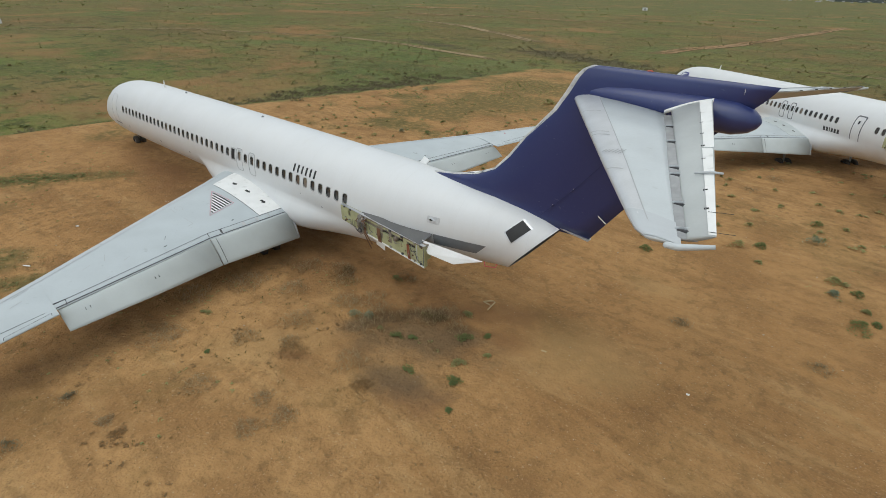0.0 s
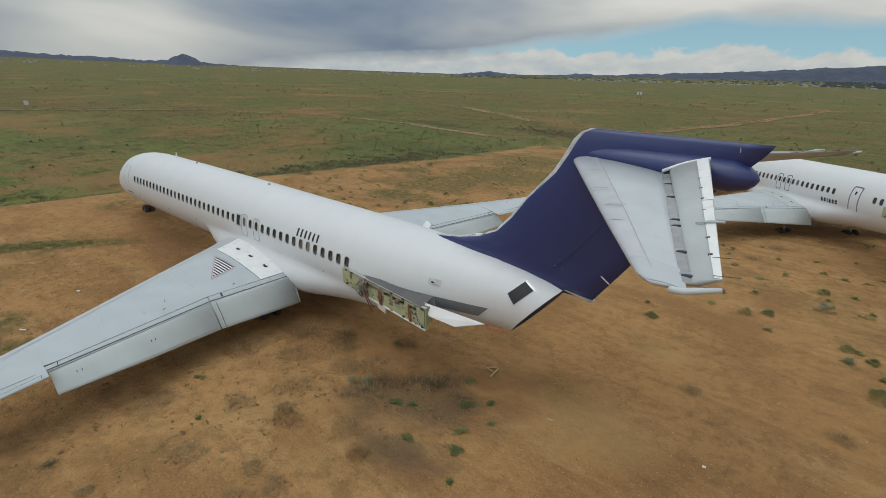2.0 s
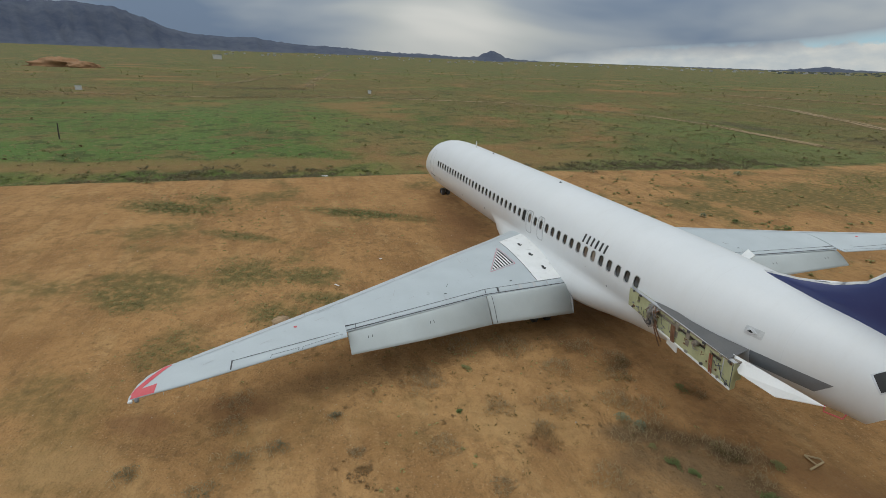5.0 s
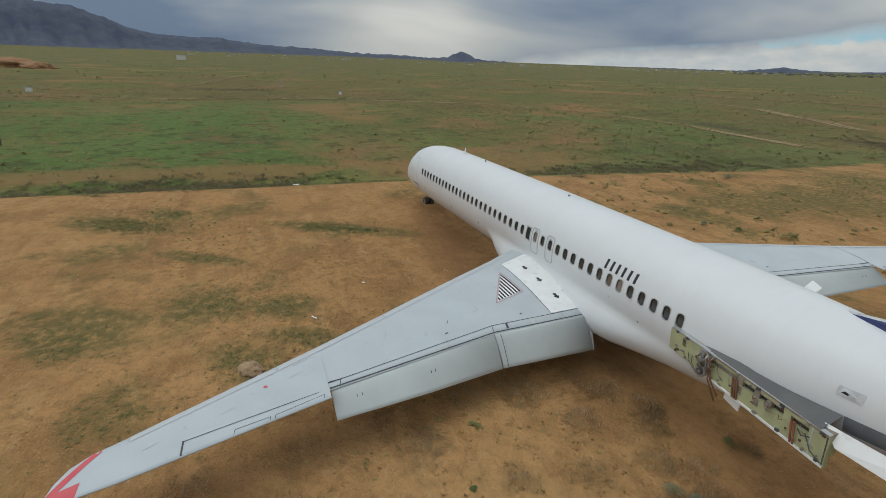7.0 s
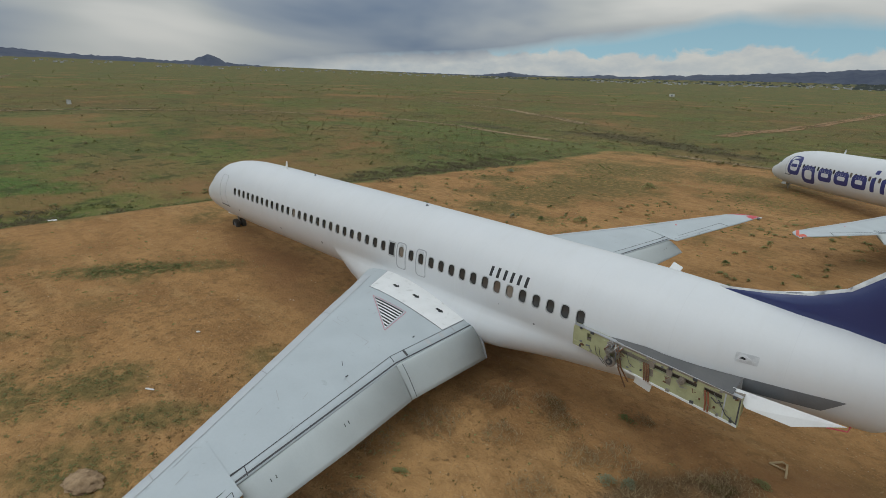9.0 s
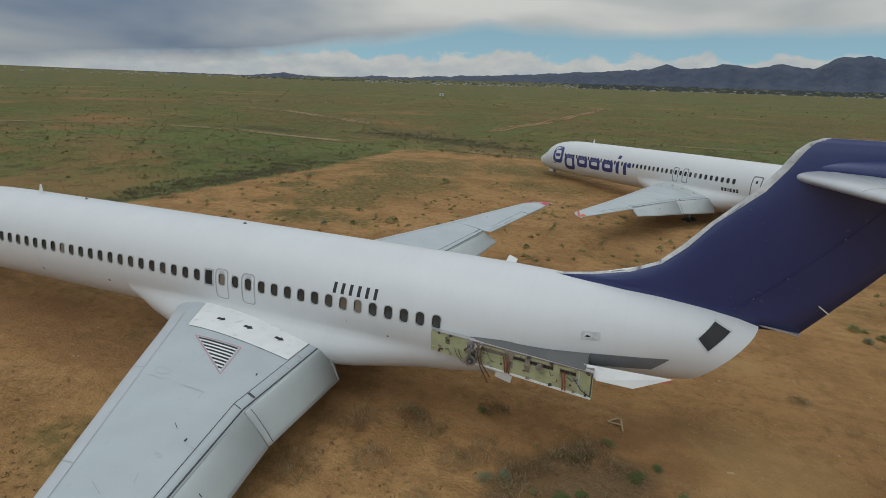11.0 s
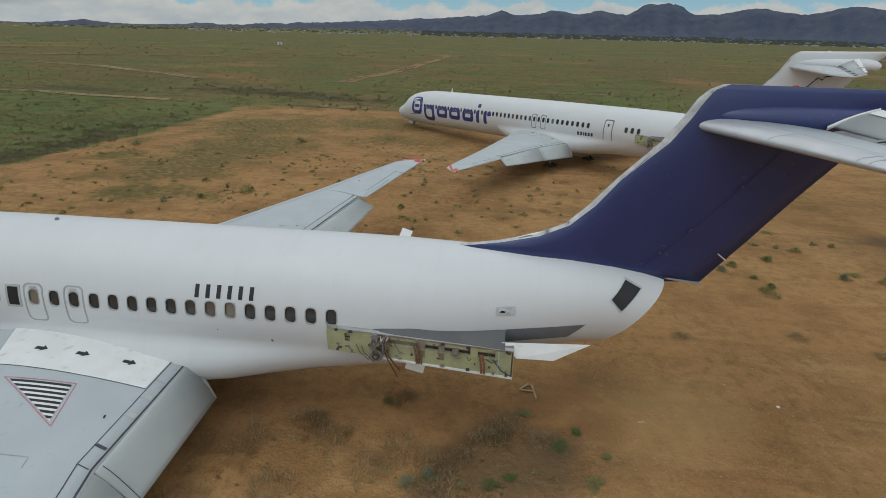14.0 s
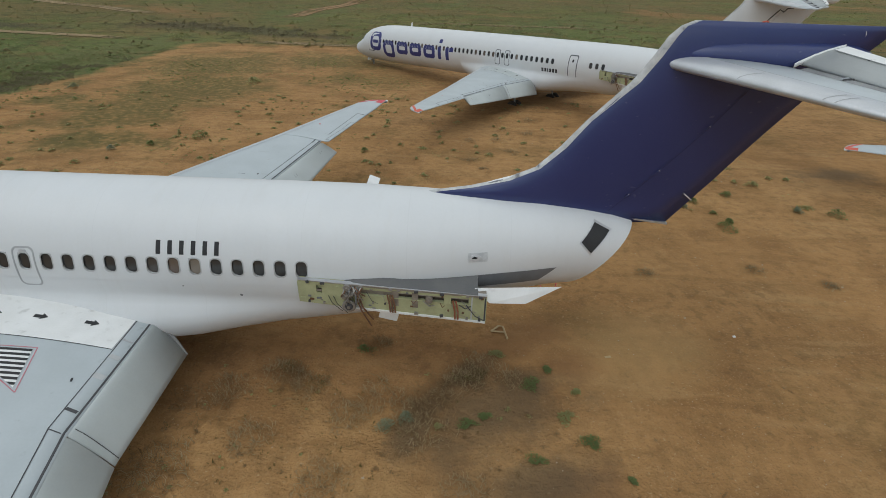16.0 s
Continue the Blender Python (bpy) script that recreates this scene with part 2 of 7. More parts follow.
def scuffed(m, colour, scale, lo, hi, top, stretch):
    """Sparse chips and scratches of another colour."""
    N, Lk = m.node_tree.nodes, m.node_tree.links
    bs = N["Principled BSDF"]
    old = bs.inputs["Base Color"].links[0].from_socket
    tc, mp, nz, mr, mx = N.new("ShaderNodeTexCoord"), N.new("ShaderNodeMapping"), N.new("ShaderNodeTexNoise"), N.new("ShaderNodeMapRange"), N.new("ShaderNodeMix")
    mp.inputs["Scale"].default_value = stretch
    Lk.new(tc.outputs["Object"], mp.inputs[0])
    Lk.new(mp.outputs[0], nz.inputs["Vector"])
    nz.inputs["Scale"].default_value, nz.inputs["Detail"].default_value = scale, 7
    mr.inputs[1].default_value, mr.inputs[2].default_value, mr.inputs[4].default_value = lo, hi, top
    Lk.new(nz.outputs["Fac"], mr.inputs[0])
    mx.data_type = "RGBA"
    mx.inputs[7].default_value = (*colour, 1)
    Lk.new(mr.outputs[0], mx.inputs[0])
    Lk.new(old, mx.inputs[6])
    Lk.new(mx.outputs[2], bs.inputs["Base Color"])


scuffed(BLUE, (0.16, 0.17, 0.25), 5.0, 0.67, 0.73, 0.3, (1.2, 1, 2.2))
WORN_EDGE = material("worn white edge", (0.62, 0.62, 0.61), (0.36, 0.36, 0.37), 0.5, 0.1, 3, 16, 0.9)
scuffed(WORN_EDGE, (0.08, 0.08, 0.09), 3.0, 0.62, 0.68, 0.7, (1, 1, 1))
scuffed(WING_GREY, (0.25, 0.27, 0.27), 4.0, 0.66, 0.74, 0.35, (1, 1, 1))
scuffed(STAB_PAINT, (0.34, 0.35, 0.34), 4.0, 0.64, 0.74, 0.4, (1, 1, 1))
scuffed(WHITE_TRIM, (0.35, 0.34, 0.31), 4.0, 0.62, 0.74, 0.35, (1, 1, 1))
SCRAPED = material("scraped pale metal", (0.60, 0.61, 0.62), (0.44, 0.45, 0.46), 0.4, 0.2, 5, 40, 1.0)
GAP_GREY = material("shadowed hinge gap metal", (0.36, 0.365, 0.37), (0.22, 0.22, 0.22), 0.7, 0.1, 4, 40)
FIN_JOINT = material("dark fin joint", (0.020, 0.027, 0.095), (0.028, 0.034, 0.11), 0.6, 0, 3, 30)
LETTER_BLUE = material("blue titles", (0.028, 0.034, 0.16), (0.040, 0.046, 0.19), 0.4, 0, 2, 20)


# ---- mesh helpers ----
def mesh_of(name, verts, faces, mat, smooth=True):
    me = bpy.data.meshes.new(name)
    me.from_pydata([tuple(v) for v in verts], [], faces)
    me.materials.append(mat)
    if smooth:
        me.polygons.foreach_set("use_smooth", [True] * len(me.polygons))
    me.update()
    return me


def piece(name, verts, faces, mat, parent, label="", smooth=True):
    ob = new(name, mesh_of(name, verts, faces, mat, smooth))
    ob.parent = parent
    if label:
        tagged(ob, label)
    return ob


def part(name, bm, mat, parent, label="", smooth=False):
    me = bpy.data.meshes.new(name)
    bmesh.ops.recalc_face_normals(bm, faces=bm.faces)
    bm.to_mesh(me)
    bm.free()
    me.materials.append(mat)
    if smooth:
        me.polygons.foreach_set("use_smooth", [True] * len(me.polygons))
    ob = new(name, me)
    ob.parent = parent
    if label:
        tagged(ob, label)
    return ob


def thing(name, m, label, category, group=""):
    ob = new(name)
    ob.empty_display_size = 0.5
    ob.matrix_world = m
    return tagged(ob, label, category, group)


def add_box(bm, cx, cy, cz, sx, sy, sz, turn=(0, 0, 0), bevel=0.0):
    r = bmesh.ops.create_cube(bm, size=1.0)
    bmesh.ops.transform(bm, matrix=pose(cx, cy, cz, *turn) @ Matrix.Diagonal((sx, sy, sz, 1)), verts=r["verts"])
    if bevel:
        ed = list({e for v in r["verts"] for e in v.link_edges})
        bmesh.ops.bevel(bm, geom=ed, offset=bevel, segments=2, affect="EDGES")


def add_tube(bm, pts, radius, seg=8):
    """A round bar along a list of points, one radius or one for each."""
    pts = [Vector(p) for p in pts]
    rr = radius if isinstance(radius, (list, tuple)) else [radius] * len(pts)
    rings = []
    for i, p in enumerate(pts):
        d = (pts[min(i + 1, len(pts) - 1)] - pts[max(i - 1, 0)]).normalized()
        u = d.orthogonal().normalized()
        if i:
            u = (rings_u - d * rings_u.dot(d)).normalized()
        rings_u = u
        v = d.cross(u)
        rings.append([bm.verts.new(p + rr[i] * (math.cos(a) * u + math.sin(a) * v)) for a in [2 * math.pi * k / seg for k in range(seg)]])
    for a, b in zip(rings, rings[1:]):
        for k in range(seg):
            bm.faces.new((a[k], a[(k + 1) % seg], b[(k + 1) % seg], b[k]))
    bm.faces.new(rings[0][::-1])
    bm.faces.new(rings[-1])


def lerp_list(table, x):
    """Smooth reading of a table of rows (x, a, b, ...)."""
    if x <= table[0][0]:
        return table[0][1:]
    for p, q in zip(table, table[1:]):
        if x <= q[0]:
            f = (x - p[0]) / (q[0] - p[0])
            return tuple(a + (b - a) * f for a, b in zip(p[1:], q[1:]))
    return table[-1][1:]


def rounded(w, h, r, n=5):
    """Outline of a rounded rectangle round the origin, anticlockwise."""
    out = []
    for cx, cy, a0 in ((w - r, h - r, 0), (-w + r, h - r, 90), (-w + r, -h + r, 180), (w - r, -h + r, 270)):
        for k in range(n):
            a = radians(a0 + 90 * k / (n - 1))
            out.append((cx + r * math.cos(a), cy + r * math.sin(a)))
    return out


def dense(outline, step=0.07):
    """The same outline with more points along its straight runs."""
    out = []
    for p, q in zip(outline, outline[1:] + outline[:1]):
        n = max(1, int(math.dist(p, q) / step))
        out += [(p[0] + (q[0] - p[0]) * k / n, p[1] + (q[1] - p[1]) * k / n) for k in range(n)]
    return out


def ring_of(w, h, r, t, n=9):
    """Two outlines, t apart, with matching points."""
    a = dense(rounded(w, h, r, n))
    return a, [(p[0] * (w - t) / w, p[1] * (h - t) / h) for p in a]


# ---- the airliner: x aft, y to starboard, z up, from the fuselage axis at the last cabin window ----
class Fuselage:
    def __init__(self, nose, last):
        """nose: x of its tip. The tail stays where it is; last: x where the taper begins."""
        n = nose
        self.nose, self.last = nose, last
        self.table = [
            (n, -0.80, -0.86, 0.02), (n + 0.06, -0.66, -1.02, 0.20), (n + 0.25, -0.45, -1.18, 0.42), (n + 0.6, -0.20, -1.33, 0.66),
            (n + 1.1, -0.02, -1.50, 0.90), (n + 1.7, 0.22, -1.62, 1.10), (n + 2.2, 0.58, -1.70, 1.24), (n + 2.8, 1.00, -1.77, 1.38),
            (n + 3.6, 1.34, -1.82, 1.52), (n + 4.6, 1.56, -1.85, 1.62), (n + 5.6, 1.69, -1.87, 1.66), (n + 6.8, 1.77, -1.87, 1.67), (n + 8.4, 1.80, -1.87, 1.67),
            (last - 9, 1.80, -1.83, 1.67), (last - 0.3, 1.74, -1.77, 1.67), (last + 1.2, 1.71, -1.62, 1.65), (last + 2.4, 1.66, -1.42, 1.54), (last + 3.7, 1.58, -1.20, 1.36),
            (last + 5.0, 1.46, -1.00, 1.17), (last + 5.75, 1.32, -0.90, 1.03), (last + 6.35, 1.18, -0.83, 0.93), (last + 6.85, 1.04, -0.78, 0.84)]

    def shear(self, x):
        f = max(0.0, min(1.0, (x - self.last - 3.9) / 3.0))
        return 0.88 * f * f * (3 - 2 * f)

    def drift(self, x):
        """The tail cone stands a little to starboard."""
        return 0.15 * max(0.0, min(1.0, (x - self.last - 2.0) / 4.5))

    def section(self, x):
        top, bot, w = lerp_list(self.table, x)
        return (top + bot) / 2, (top - bot) / 2, w

    def at(self, x, z, off=0.0, side=-1):
        """A point of the skin at that x and z, off outwards."""
        b = x
        for _ in range(6):
            zm, h, w = self.section(b)
            b = x - self.shear(b) * max(-h, min(h, z - zm))
        zm, h, w = self.section(b)
        c = max(-0.999, min(0.999, (z - zm) / h))
        s = math.sqrt(1 - c * c)
        nrm = Vector((0, s / w, c / h)).normalized()
        return Vector((x, side * (w * s + off * nrm.y) + self.drift(x), zm + h * c + off * nrm.z))

    def ring(self, x, angles, shear=0.0):
        zm, h, w = self.section(x)
        return [(x + shear * h * math.cos(a), w * math.sin(a) + self.drift(x), zm + h * math.cos(a)) for a in angles]


WIN_Z, WIN_HW, WIN_HH = 0.36, 0.13, 0.195


def skin(fus, holes, parent):
    """The fuselage's skin, with the cabin windows cut through it on the port side."""
    xs = {round(v, 3) for v in (fus.nose, *[r[0] for r in fus.table])}
    for x in holes:
        xs |= {round(x - WIN_HW, 3), round(x + WIN_HW, 3)}
    x = fus.nose + 6.4
    zm, h, w = fus.section(fus.nose + 10)
    th = [2 * math.pi * k / 56 for k in range(56)]
    hole_a = [math.acos((WIN_Z + s * WIN_HH - zm) / h) for s in (1, -1)]
    port = [2 * math.pi - a for a in hole_a]
    th = sorted([a for a in th if min(abs(a - p) for p in port) > 0.03] + port)
    extra = []
    sx = sorted(xs)
    for a, b in zip(sx, sx[1:]):
        n = int((b - a) / 0.9)
        extra += [a + (b - a) * (k + 1) / (n + 1) for k in range(n)]
    sx = sorted(sx + extra)
    verts, faces = [], []
    m = len(th)
    for x in sx:
        verts += fus.ring(x, th, fus.shear(x))
    lo, hi = min(port), max(port)
    for i, (a, b) in enumerate(zip(sx, sx[1:])):
        mid = (a + b) / 2
        cut = any(abs(mid - h0) < WIN_HW - 0.01 for h0 in holes)
        for k in range(m):
            am = (th[k] + (th[(k + 1) % m] if k + 1 < m else 2 * math.pi)) / 2
            if cut and lo < am < hi:
                continue
            faces.append((i * m + k, i * m + (k + 1) % m, (i + 1) * m + (k + 1) % m, (i + 1) * m + k))
    faces.append(tuple(range(m - 1, -1, -1)))
    piece("fuselage_skin", verts, faces, WHITE, parent)
    # the cut at the tail: a dark web set a little inside, a rim of bare metal round it
    last = verts[-m:]
    c = Vector((sum(v[0] for v in last) / m, fus.drift(sx[-1]), sum(v[2] for v in last) / m))
    rim = [Vector(v) for v in last] + [c + (Vector(v) - c) * 0.93 for v in last] + [c + (Vector(v) - c) * 0.93 + Vector((-0.25, 0, 0)) for v in last]
    rf = [(k, (k + 1) % m, m + (k + 1) % m, m + k) for k in range(m)] + [(m + k, m + (k + 1) % m, 2 * m + (k + 1) % m, 2 * m + k) for k in range(m)]
    piece("tail_rim", rim, rf, BARE, parent, "bare metal rim where the tail cone is missing", False)
    piece("tail_bulkhead", rim[2 * m:], [tuple(range(m))], HOLE, parent, "dark inside of the open tail", False)


def frame_mesh(fus, x0, z0, outer, inner, proud, deep, name, mat):
    """A rounded ring laid on the skin, proud of it outside and reaching deep inside."""
    n = len(outer)
    loops = []
    for outline, off in ((outer, -0.002), (outer, proud), (inner, proud), (inner, -deep)):
        loops.append([fus.at(x0 + p[0], z0 + p[1], off) for p in outline])
    verts = [v for lp in loops for v in lp]
    faces = [(j * n + k, (j + 1) * n + k, (j + 1) * n + (k + 1) % n, j * n + (k + 1) % n) for j in range(3) for k in range(n)]
    return mesh_of(name, verts, faces, mat, False)


def plate_mesh(fus, x0, z0, outline, off, name, mat, side=-1):
    """A thin plate with that outline on the skin, bent with it: its face at off, its edge down to the skin."""
    n = len(outline)
    cx, cz = sum(p[0] for p in outline) / n, sum(p[1] for p in outline) / n
    verts = [fus.at(x0 + p[0], z0 + p[1], -0.01, side) for p in outline]
    for f in (1.0, 0.75, 0.5, 0.25):
        verts += [fus.at(x0 + cx + (p[0] - cx) * f, z0 + cz + (p[1] - cz) * f, off, side) for p in outline]
    verts.append(fus.at(x0 + cx, z0 + cz, off, side))
    faces = [(j * n + k, j * n + (k + 1) % n, (j + 1) * n + (k + 1) % n, (j + 1) * n + k) for j in range(4) for k in range(n)]
    faces += [(5 * n, 4 * n + k, 4 * n + (k + 1) % n) for k in range(n)]
    return mesh_of(name, verts, faces, mat, False)


def skin_panel(fus, quad, off, nu, nv, name, mat, parent, label=""):
    """A panel on the skin between four corners (x, z), bent with it."""
    verts, faces = [], []
    a, b, c, d = [Vector(q) for q in quad]
    for i in range(nu + 1):
        for j in range(nv + 1):
            u, v = i / nu, j / nv
            p = (a * (1 - u) + b * u) * (1 - v) + (d * (1 - u) + c * u) * v
            verts.append(fus.at(p.x, p.y, off))
    for i in range(nu):
        for j in range(nv):
            k = i * (nv + 1) + j
            faces.append((k, k + 1, k + nv + 2, k + nv + 1))
    return piece(name, verts, faces, mat, parent, label)


def foil(u):
    """Half thickness of the section, 1 at its thickest."""
    return (0.2969 * math.sqrt(u) - 0.126 * u - 0.3516 * u * u + 0.2843 * u ** 3 - 0.1015 * u ** 4) / 0.1


# wing: y from the centre, leading edge x, z, end of the fixed wing x, z
WING = [(1.1, -10.15, -1.00, -3.80, -1.22), (3.0, -8.93, -0.97, -3.78, -1.20), (5.25, -7.68, -0.93, -3.74, -1.17), (10.70, -4.52, -0.84, -2.50, -1.03),
        (10.701, -4.52, -0.84, -2.16, -1.02), (14.15, -2.62, -0.77, -1.02, -0.86), (15.3, -1.98, -0.75, -0.62, -0.80), (15.9, -1.68, -0.74, -0.48, -0.78),
        (16.25, -1.36, -0.74, -0.39, -0.77), (16.45, -0.98, -0.75, -0.34, -0.77), (16.56, -0.45, -0.76, -0.30, -0.77)]


def wing_at(y, u, side, up=1, off=0.0):
    xl, zl, xt, zt = lerp_list(WING, y)
    c = xt - xl
    t = 0.115 - 0.03 * min(1, y / 16)
    # past the flap bay the section runs on from the same line, the aileron thin behind it
    end = xt if y <= 10.7005 or y > 14.15 else lerp_list([(10.7, -2.50), (14.15, -1.02)], y)[0]
    r = end - xl
    v = min(1.0, u * c / r)
    camber = 0.018 * r * 4 * v * (1 - v)
    z = zl + (zt - zl) * u + camber + up * (0.5 * t * r * foil(v) + 0.012) + up * off
    return Vector((xl + c * u, side * y, z))


def wing_patch(name, mat, parent, corners, off=0.005, side=-1, nu=10, nv=8, label=""):
    """A panel on the wing's upper face between corners (y, x)."""
    verts, faces = [], []
    a, b, c, d = [Vector(q) for q in corners]
    for i in range(nu + 1):
        for j in range(nv + 1):
            u, v = i / nu, j / nv
            p = (a * (1 - u) + b * u) * (1 - v) + (d * (1 - u) + c * u) * v
            xl, zl, xt, zt = lerp_list(WING, p.x)
            verts.append(wing_at(p.x, max(0.0, min(1.0, (p.y - xl) / (xt - xl))), side, 1, off))
    for i in range(nu):
        for j in range(nv):
            k = i * (nv + 1) + j
            faces.append((k, k + nv + 1, k + nv + 2, k + 1) if side < 0 else (k, k + 1, k + nv + 2, k + nv + 1))
    return piece(name, verts, faces, mat, parent, label)


def wing_line(name, mat, parent, p, q, width, side=-1, n=12):
    (y0, x0), (y1, x1) = p, q
    d = Vector((y1 - y0, x1 - x0)).normalized()
    o = Vector((-d.y, d.x)) * width / 2
    return wing_patch(name, mat, parent, [(y0 - o.x, x0 - o.y), (y1 - o.x, x1 - o.y), (y1 + o.x, x1 + o.y), (y0 + o.x, x0 + o.y)], 0.006, side, n, 1)


def slab(name, mat, parent, stations, label="", smooth=True):
    """A lofted blade. stations: (leading point, trailing point, half thickness), sections across the line from one to the other."""
    us = (0.0, 0.02, 0.07, 0.16, 0.3, 0.5, 0.7, 0.88, 1.0)
    verts, faces = [], []
    for a, b, t, nrm in stations:
        a, b, nrm = Vector(a), Vector(b), Vector(nrm)
        ring = [a + (b - a) * u + nrm * t * foil(u) for u in us] + [a + (b - a) * u - nrm * (t * foil(u) + 0.004) for u in us[::-1][:-1]]
        verts += ring
    m = 2 * len(us) - 1
    for i in range(len(stations) - 1):
        for k in range(m):
            faces.append((i * m + k, i * m + (k + 1) % m, (i + 1) * m + (k + 1) % m, (i + 1) * m + k))
    faces.append(tuple(range(m - 1, -1, -1)))
    faces.append(tuple(range((len(stations) - 1) * m, len(stations) * m)))
    return piece(name, verts, faces, mat, parent, label, smooth)


def wing(parent, side, tip):
    us = (0, 0.004, 0.015, 0.04, 0.08, 0.14, 0.24, 0.36, 0.5, 0.65, 0.8, 0.92, 1.0)
    ys = [1.1, 2.0, 3.0, 4.2, 5.25, 6.6, 8.0, 9.4, 10.70, 10.701, 11.6, 12.6, 13.4, 14.15, 14.8, 15.3, 15.6, 15.9, 16.1, 16.25, 16.37, 16.45, 16.51, 16.56]
    m = 2 * len(us)
    verts, faces = [], []
    for y in ys:
        verts += [wing_at(y, u, side, 1) for u in us] + [wing_at(y, u, side, -1) for u in us[::-1]]
    cut = ys.index(10.70)
    for i in range(len(ys) - 1):
        if i == cut:
            continue
        for k in range(m):
            f = (i * m + k, i * m + (k + 1) % m, (i + 1) * m + (k + 1) % m, (i + 1) * m + k)
            faces.append(f if side < 0 else f[::-1])
    # closed ends: the tip, and the step where the flap bay ends
    for i in (len(ys) - 1, cut, cut + 1):
        b = len(verts)
        verts += verts[i * m:(i + 1) * m]
        faces.append(tuple(range(b, b + m)))
    w = piece("wing", verts, faces, WING_GREY, parent, "pale grey metal wing with red tip")
    # drooped flap, inner and outer, with a seam at the kink
    def flap(name, stations):
        st = []
        for y, xh, zh, xt, zt in stations:
            a, b = Vector((xh, side * y, zh - 0.10)), Vector((xt, side * y, zt))
            nrm = Vector((-(b.z - a.z), 0, b.x - a.x)).normalized()
            st.append((a - (b - a).normalized() * 0.12, b, 0.065, nrm))
        fl = slab(name, FLAP_GREY, w, st, "pale grey flap hanging down")

        def mark(nm, y, f0, f1, wd, mat):
            # a thin strip painted along the chord
            xh, zh, xt, zt = lerp_list(stations, y)
            a, b = Vector((xh, side * y, zh - 0.10)), Vector((xt, side * y, zt))
            nrm = Vector((-(b.z - a.z), 0, b.x - a.x)).normalized()
            a = a - (b - a).normalized() * 0.12
            vs, fs = [], []
            for k in range(7):
                u = f0 + (f1 - f0) * k / 6
                p = a + (b - a) * u + nrm * (0.065 * foil(u) + 0.005)
                vs += [p + Vector((0, -wd / 2, 0)), p + Vector((0, wd / 2, 0))]
            fs = [(2 * k, 2 * k + 2, 2 * k + 3, 2 * k + 1) for k in range(6)]
            piece(nm, vs, fs, mat, fl, "", False)
        if name == "flap" and stations[0][0] < 3:
            mark("flap_seam", 5.10, 0.05, 0.98, 0.02, SEAL)
        else:
            for y in (7.62, 7.76, 9.88, 10.02):
                mark("flap_tick", y, 0.40, 0.49, 0.022, BLACK)
        return fl
    flap("flap", [(1.85, -3.72, -1.20, -3.22, -2.25), (3.5, -3.71, -1.18, -3.15, -2.15), (5.28, -3.69, -1.16, -3.08, -2.04)])
    # worn end rib and a hinge arm at the flap's inner end
    bm = bmesh.new()
    add_tube(bm, [(-3.74, side * 1.83, -1.16), (-3.56, side * 1.825, -1.42), (-3.38, side * 1.82, -1.82), (-3.22, side * 1.82, -2.24)], [0.03, 0.05, 0.045, 0.02], 8)
    part("flap_end_rib", bm, GAP_GREY, w, "worn grey rib at the flap end")
    bm = bmesh.new()
    add_box(bm, -3.72, side * 1.74, -1.16, 0.26, 0.10, 0.14, (0, 30, 0), 0.01)
    part("flap_hinge", bm, SEAL, w)
    flap("flap", [(5.32, -3.68, -1.16, -3.06, -2.03), (8.0, -3.07, -1.09, -2.40, -1.78), (10.66, -2.45, -1.03, -1.82, -1.50)])
    bm = bmesh.new()
    add_box(bm, -3.62, side * 1.80, -1.34, 0.34, 0.10, 0.30, (0, 30, 0), 0.02)
    add_box(bm, -3.45, side * 1.79, -1.55, 0.10, 0.06, 0.34, (0, 20, 0), 0.02)
    part("flap_track", bm, BARE, w, "dark flap drive at the root")
    # joints: slat, spoiler and aileron edges
    le = lambda y, u: (y, lerp_list(WING, y)[0] + u * (lerp_list(WING, y)[2] - lerp_list(WING, y)[0]))
    off = lambda y, d: (y, lerp_list(WING, y)[0] + d)
    for y0, y1, d0, d1 in ((2.3, 5.2, 0.62, 0.52), (5.24, 8.4, 0.52, 0.42), (8.44, 11.9, 0.42, 0.34), (11.94, 15.2, 0.34, 0.26)):
        wing_patch("slat", SLAT, w, [off(y0, 0.0), off(y1, 0.0), off(y1, d1), off(y0, d0)], 0.007, side, 12, 8)
        wing_line("slat_joint", GREY_LINE, w, off(y0, d0 + 0.01), off(y1, d1 + 0.01), 0.022, side, 12)
        wing_line("slat_joint", GREY_LINE, w, off(y1 + 0.02, 0.02), off(y1 + 0.02, d1), 0.025, side, 4)
    wing_line("spoiler_joint", SEAL, w, (1.9, -4.15), (5.2, -4.11), 0.022, side)
    wing_line("spoiler_joint", SEAL, w, (5.2, -4.11), (10.7, -2.74), 0.022, side)
    wing_line("flap_joint", SEAL, w, (1.75, -3.84), (5.25, -3.80), 0.045, side)
    wing_line("flap_joint", SEAL, w, (5.25, -3.80), (10.68, -2.56), 0.045, side)
    for y, wd, mt in ((2.60, 0.05, GREY_LINE), (3.15, 0.12, FRAME_GREY), (3.75, 0.14, FRAME_GREY), (4.70, 0.075, SEAL), (5.22, 0.025, SEAL), (10.35, 0.02, SEAL)):
        x = lerp_list([(1.9, -4.15), (5.2, -4.11), (10.7, -2.74)], y)[0]
        wing_line("spoiler_joint", mt, w, (y, x + 0.015), (y + 0.05, x + 0.26), wd, side, 3)
    wing_line("aileron_joint", SEAL, w, (10.75, -2.50), (14.1, -1.44), 0.02, side)
    wing_line("aileron_joint", SEAL, w, (14.1, -1.46), (14.14, -1.06), 0.04, side, 4)
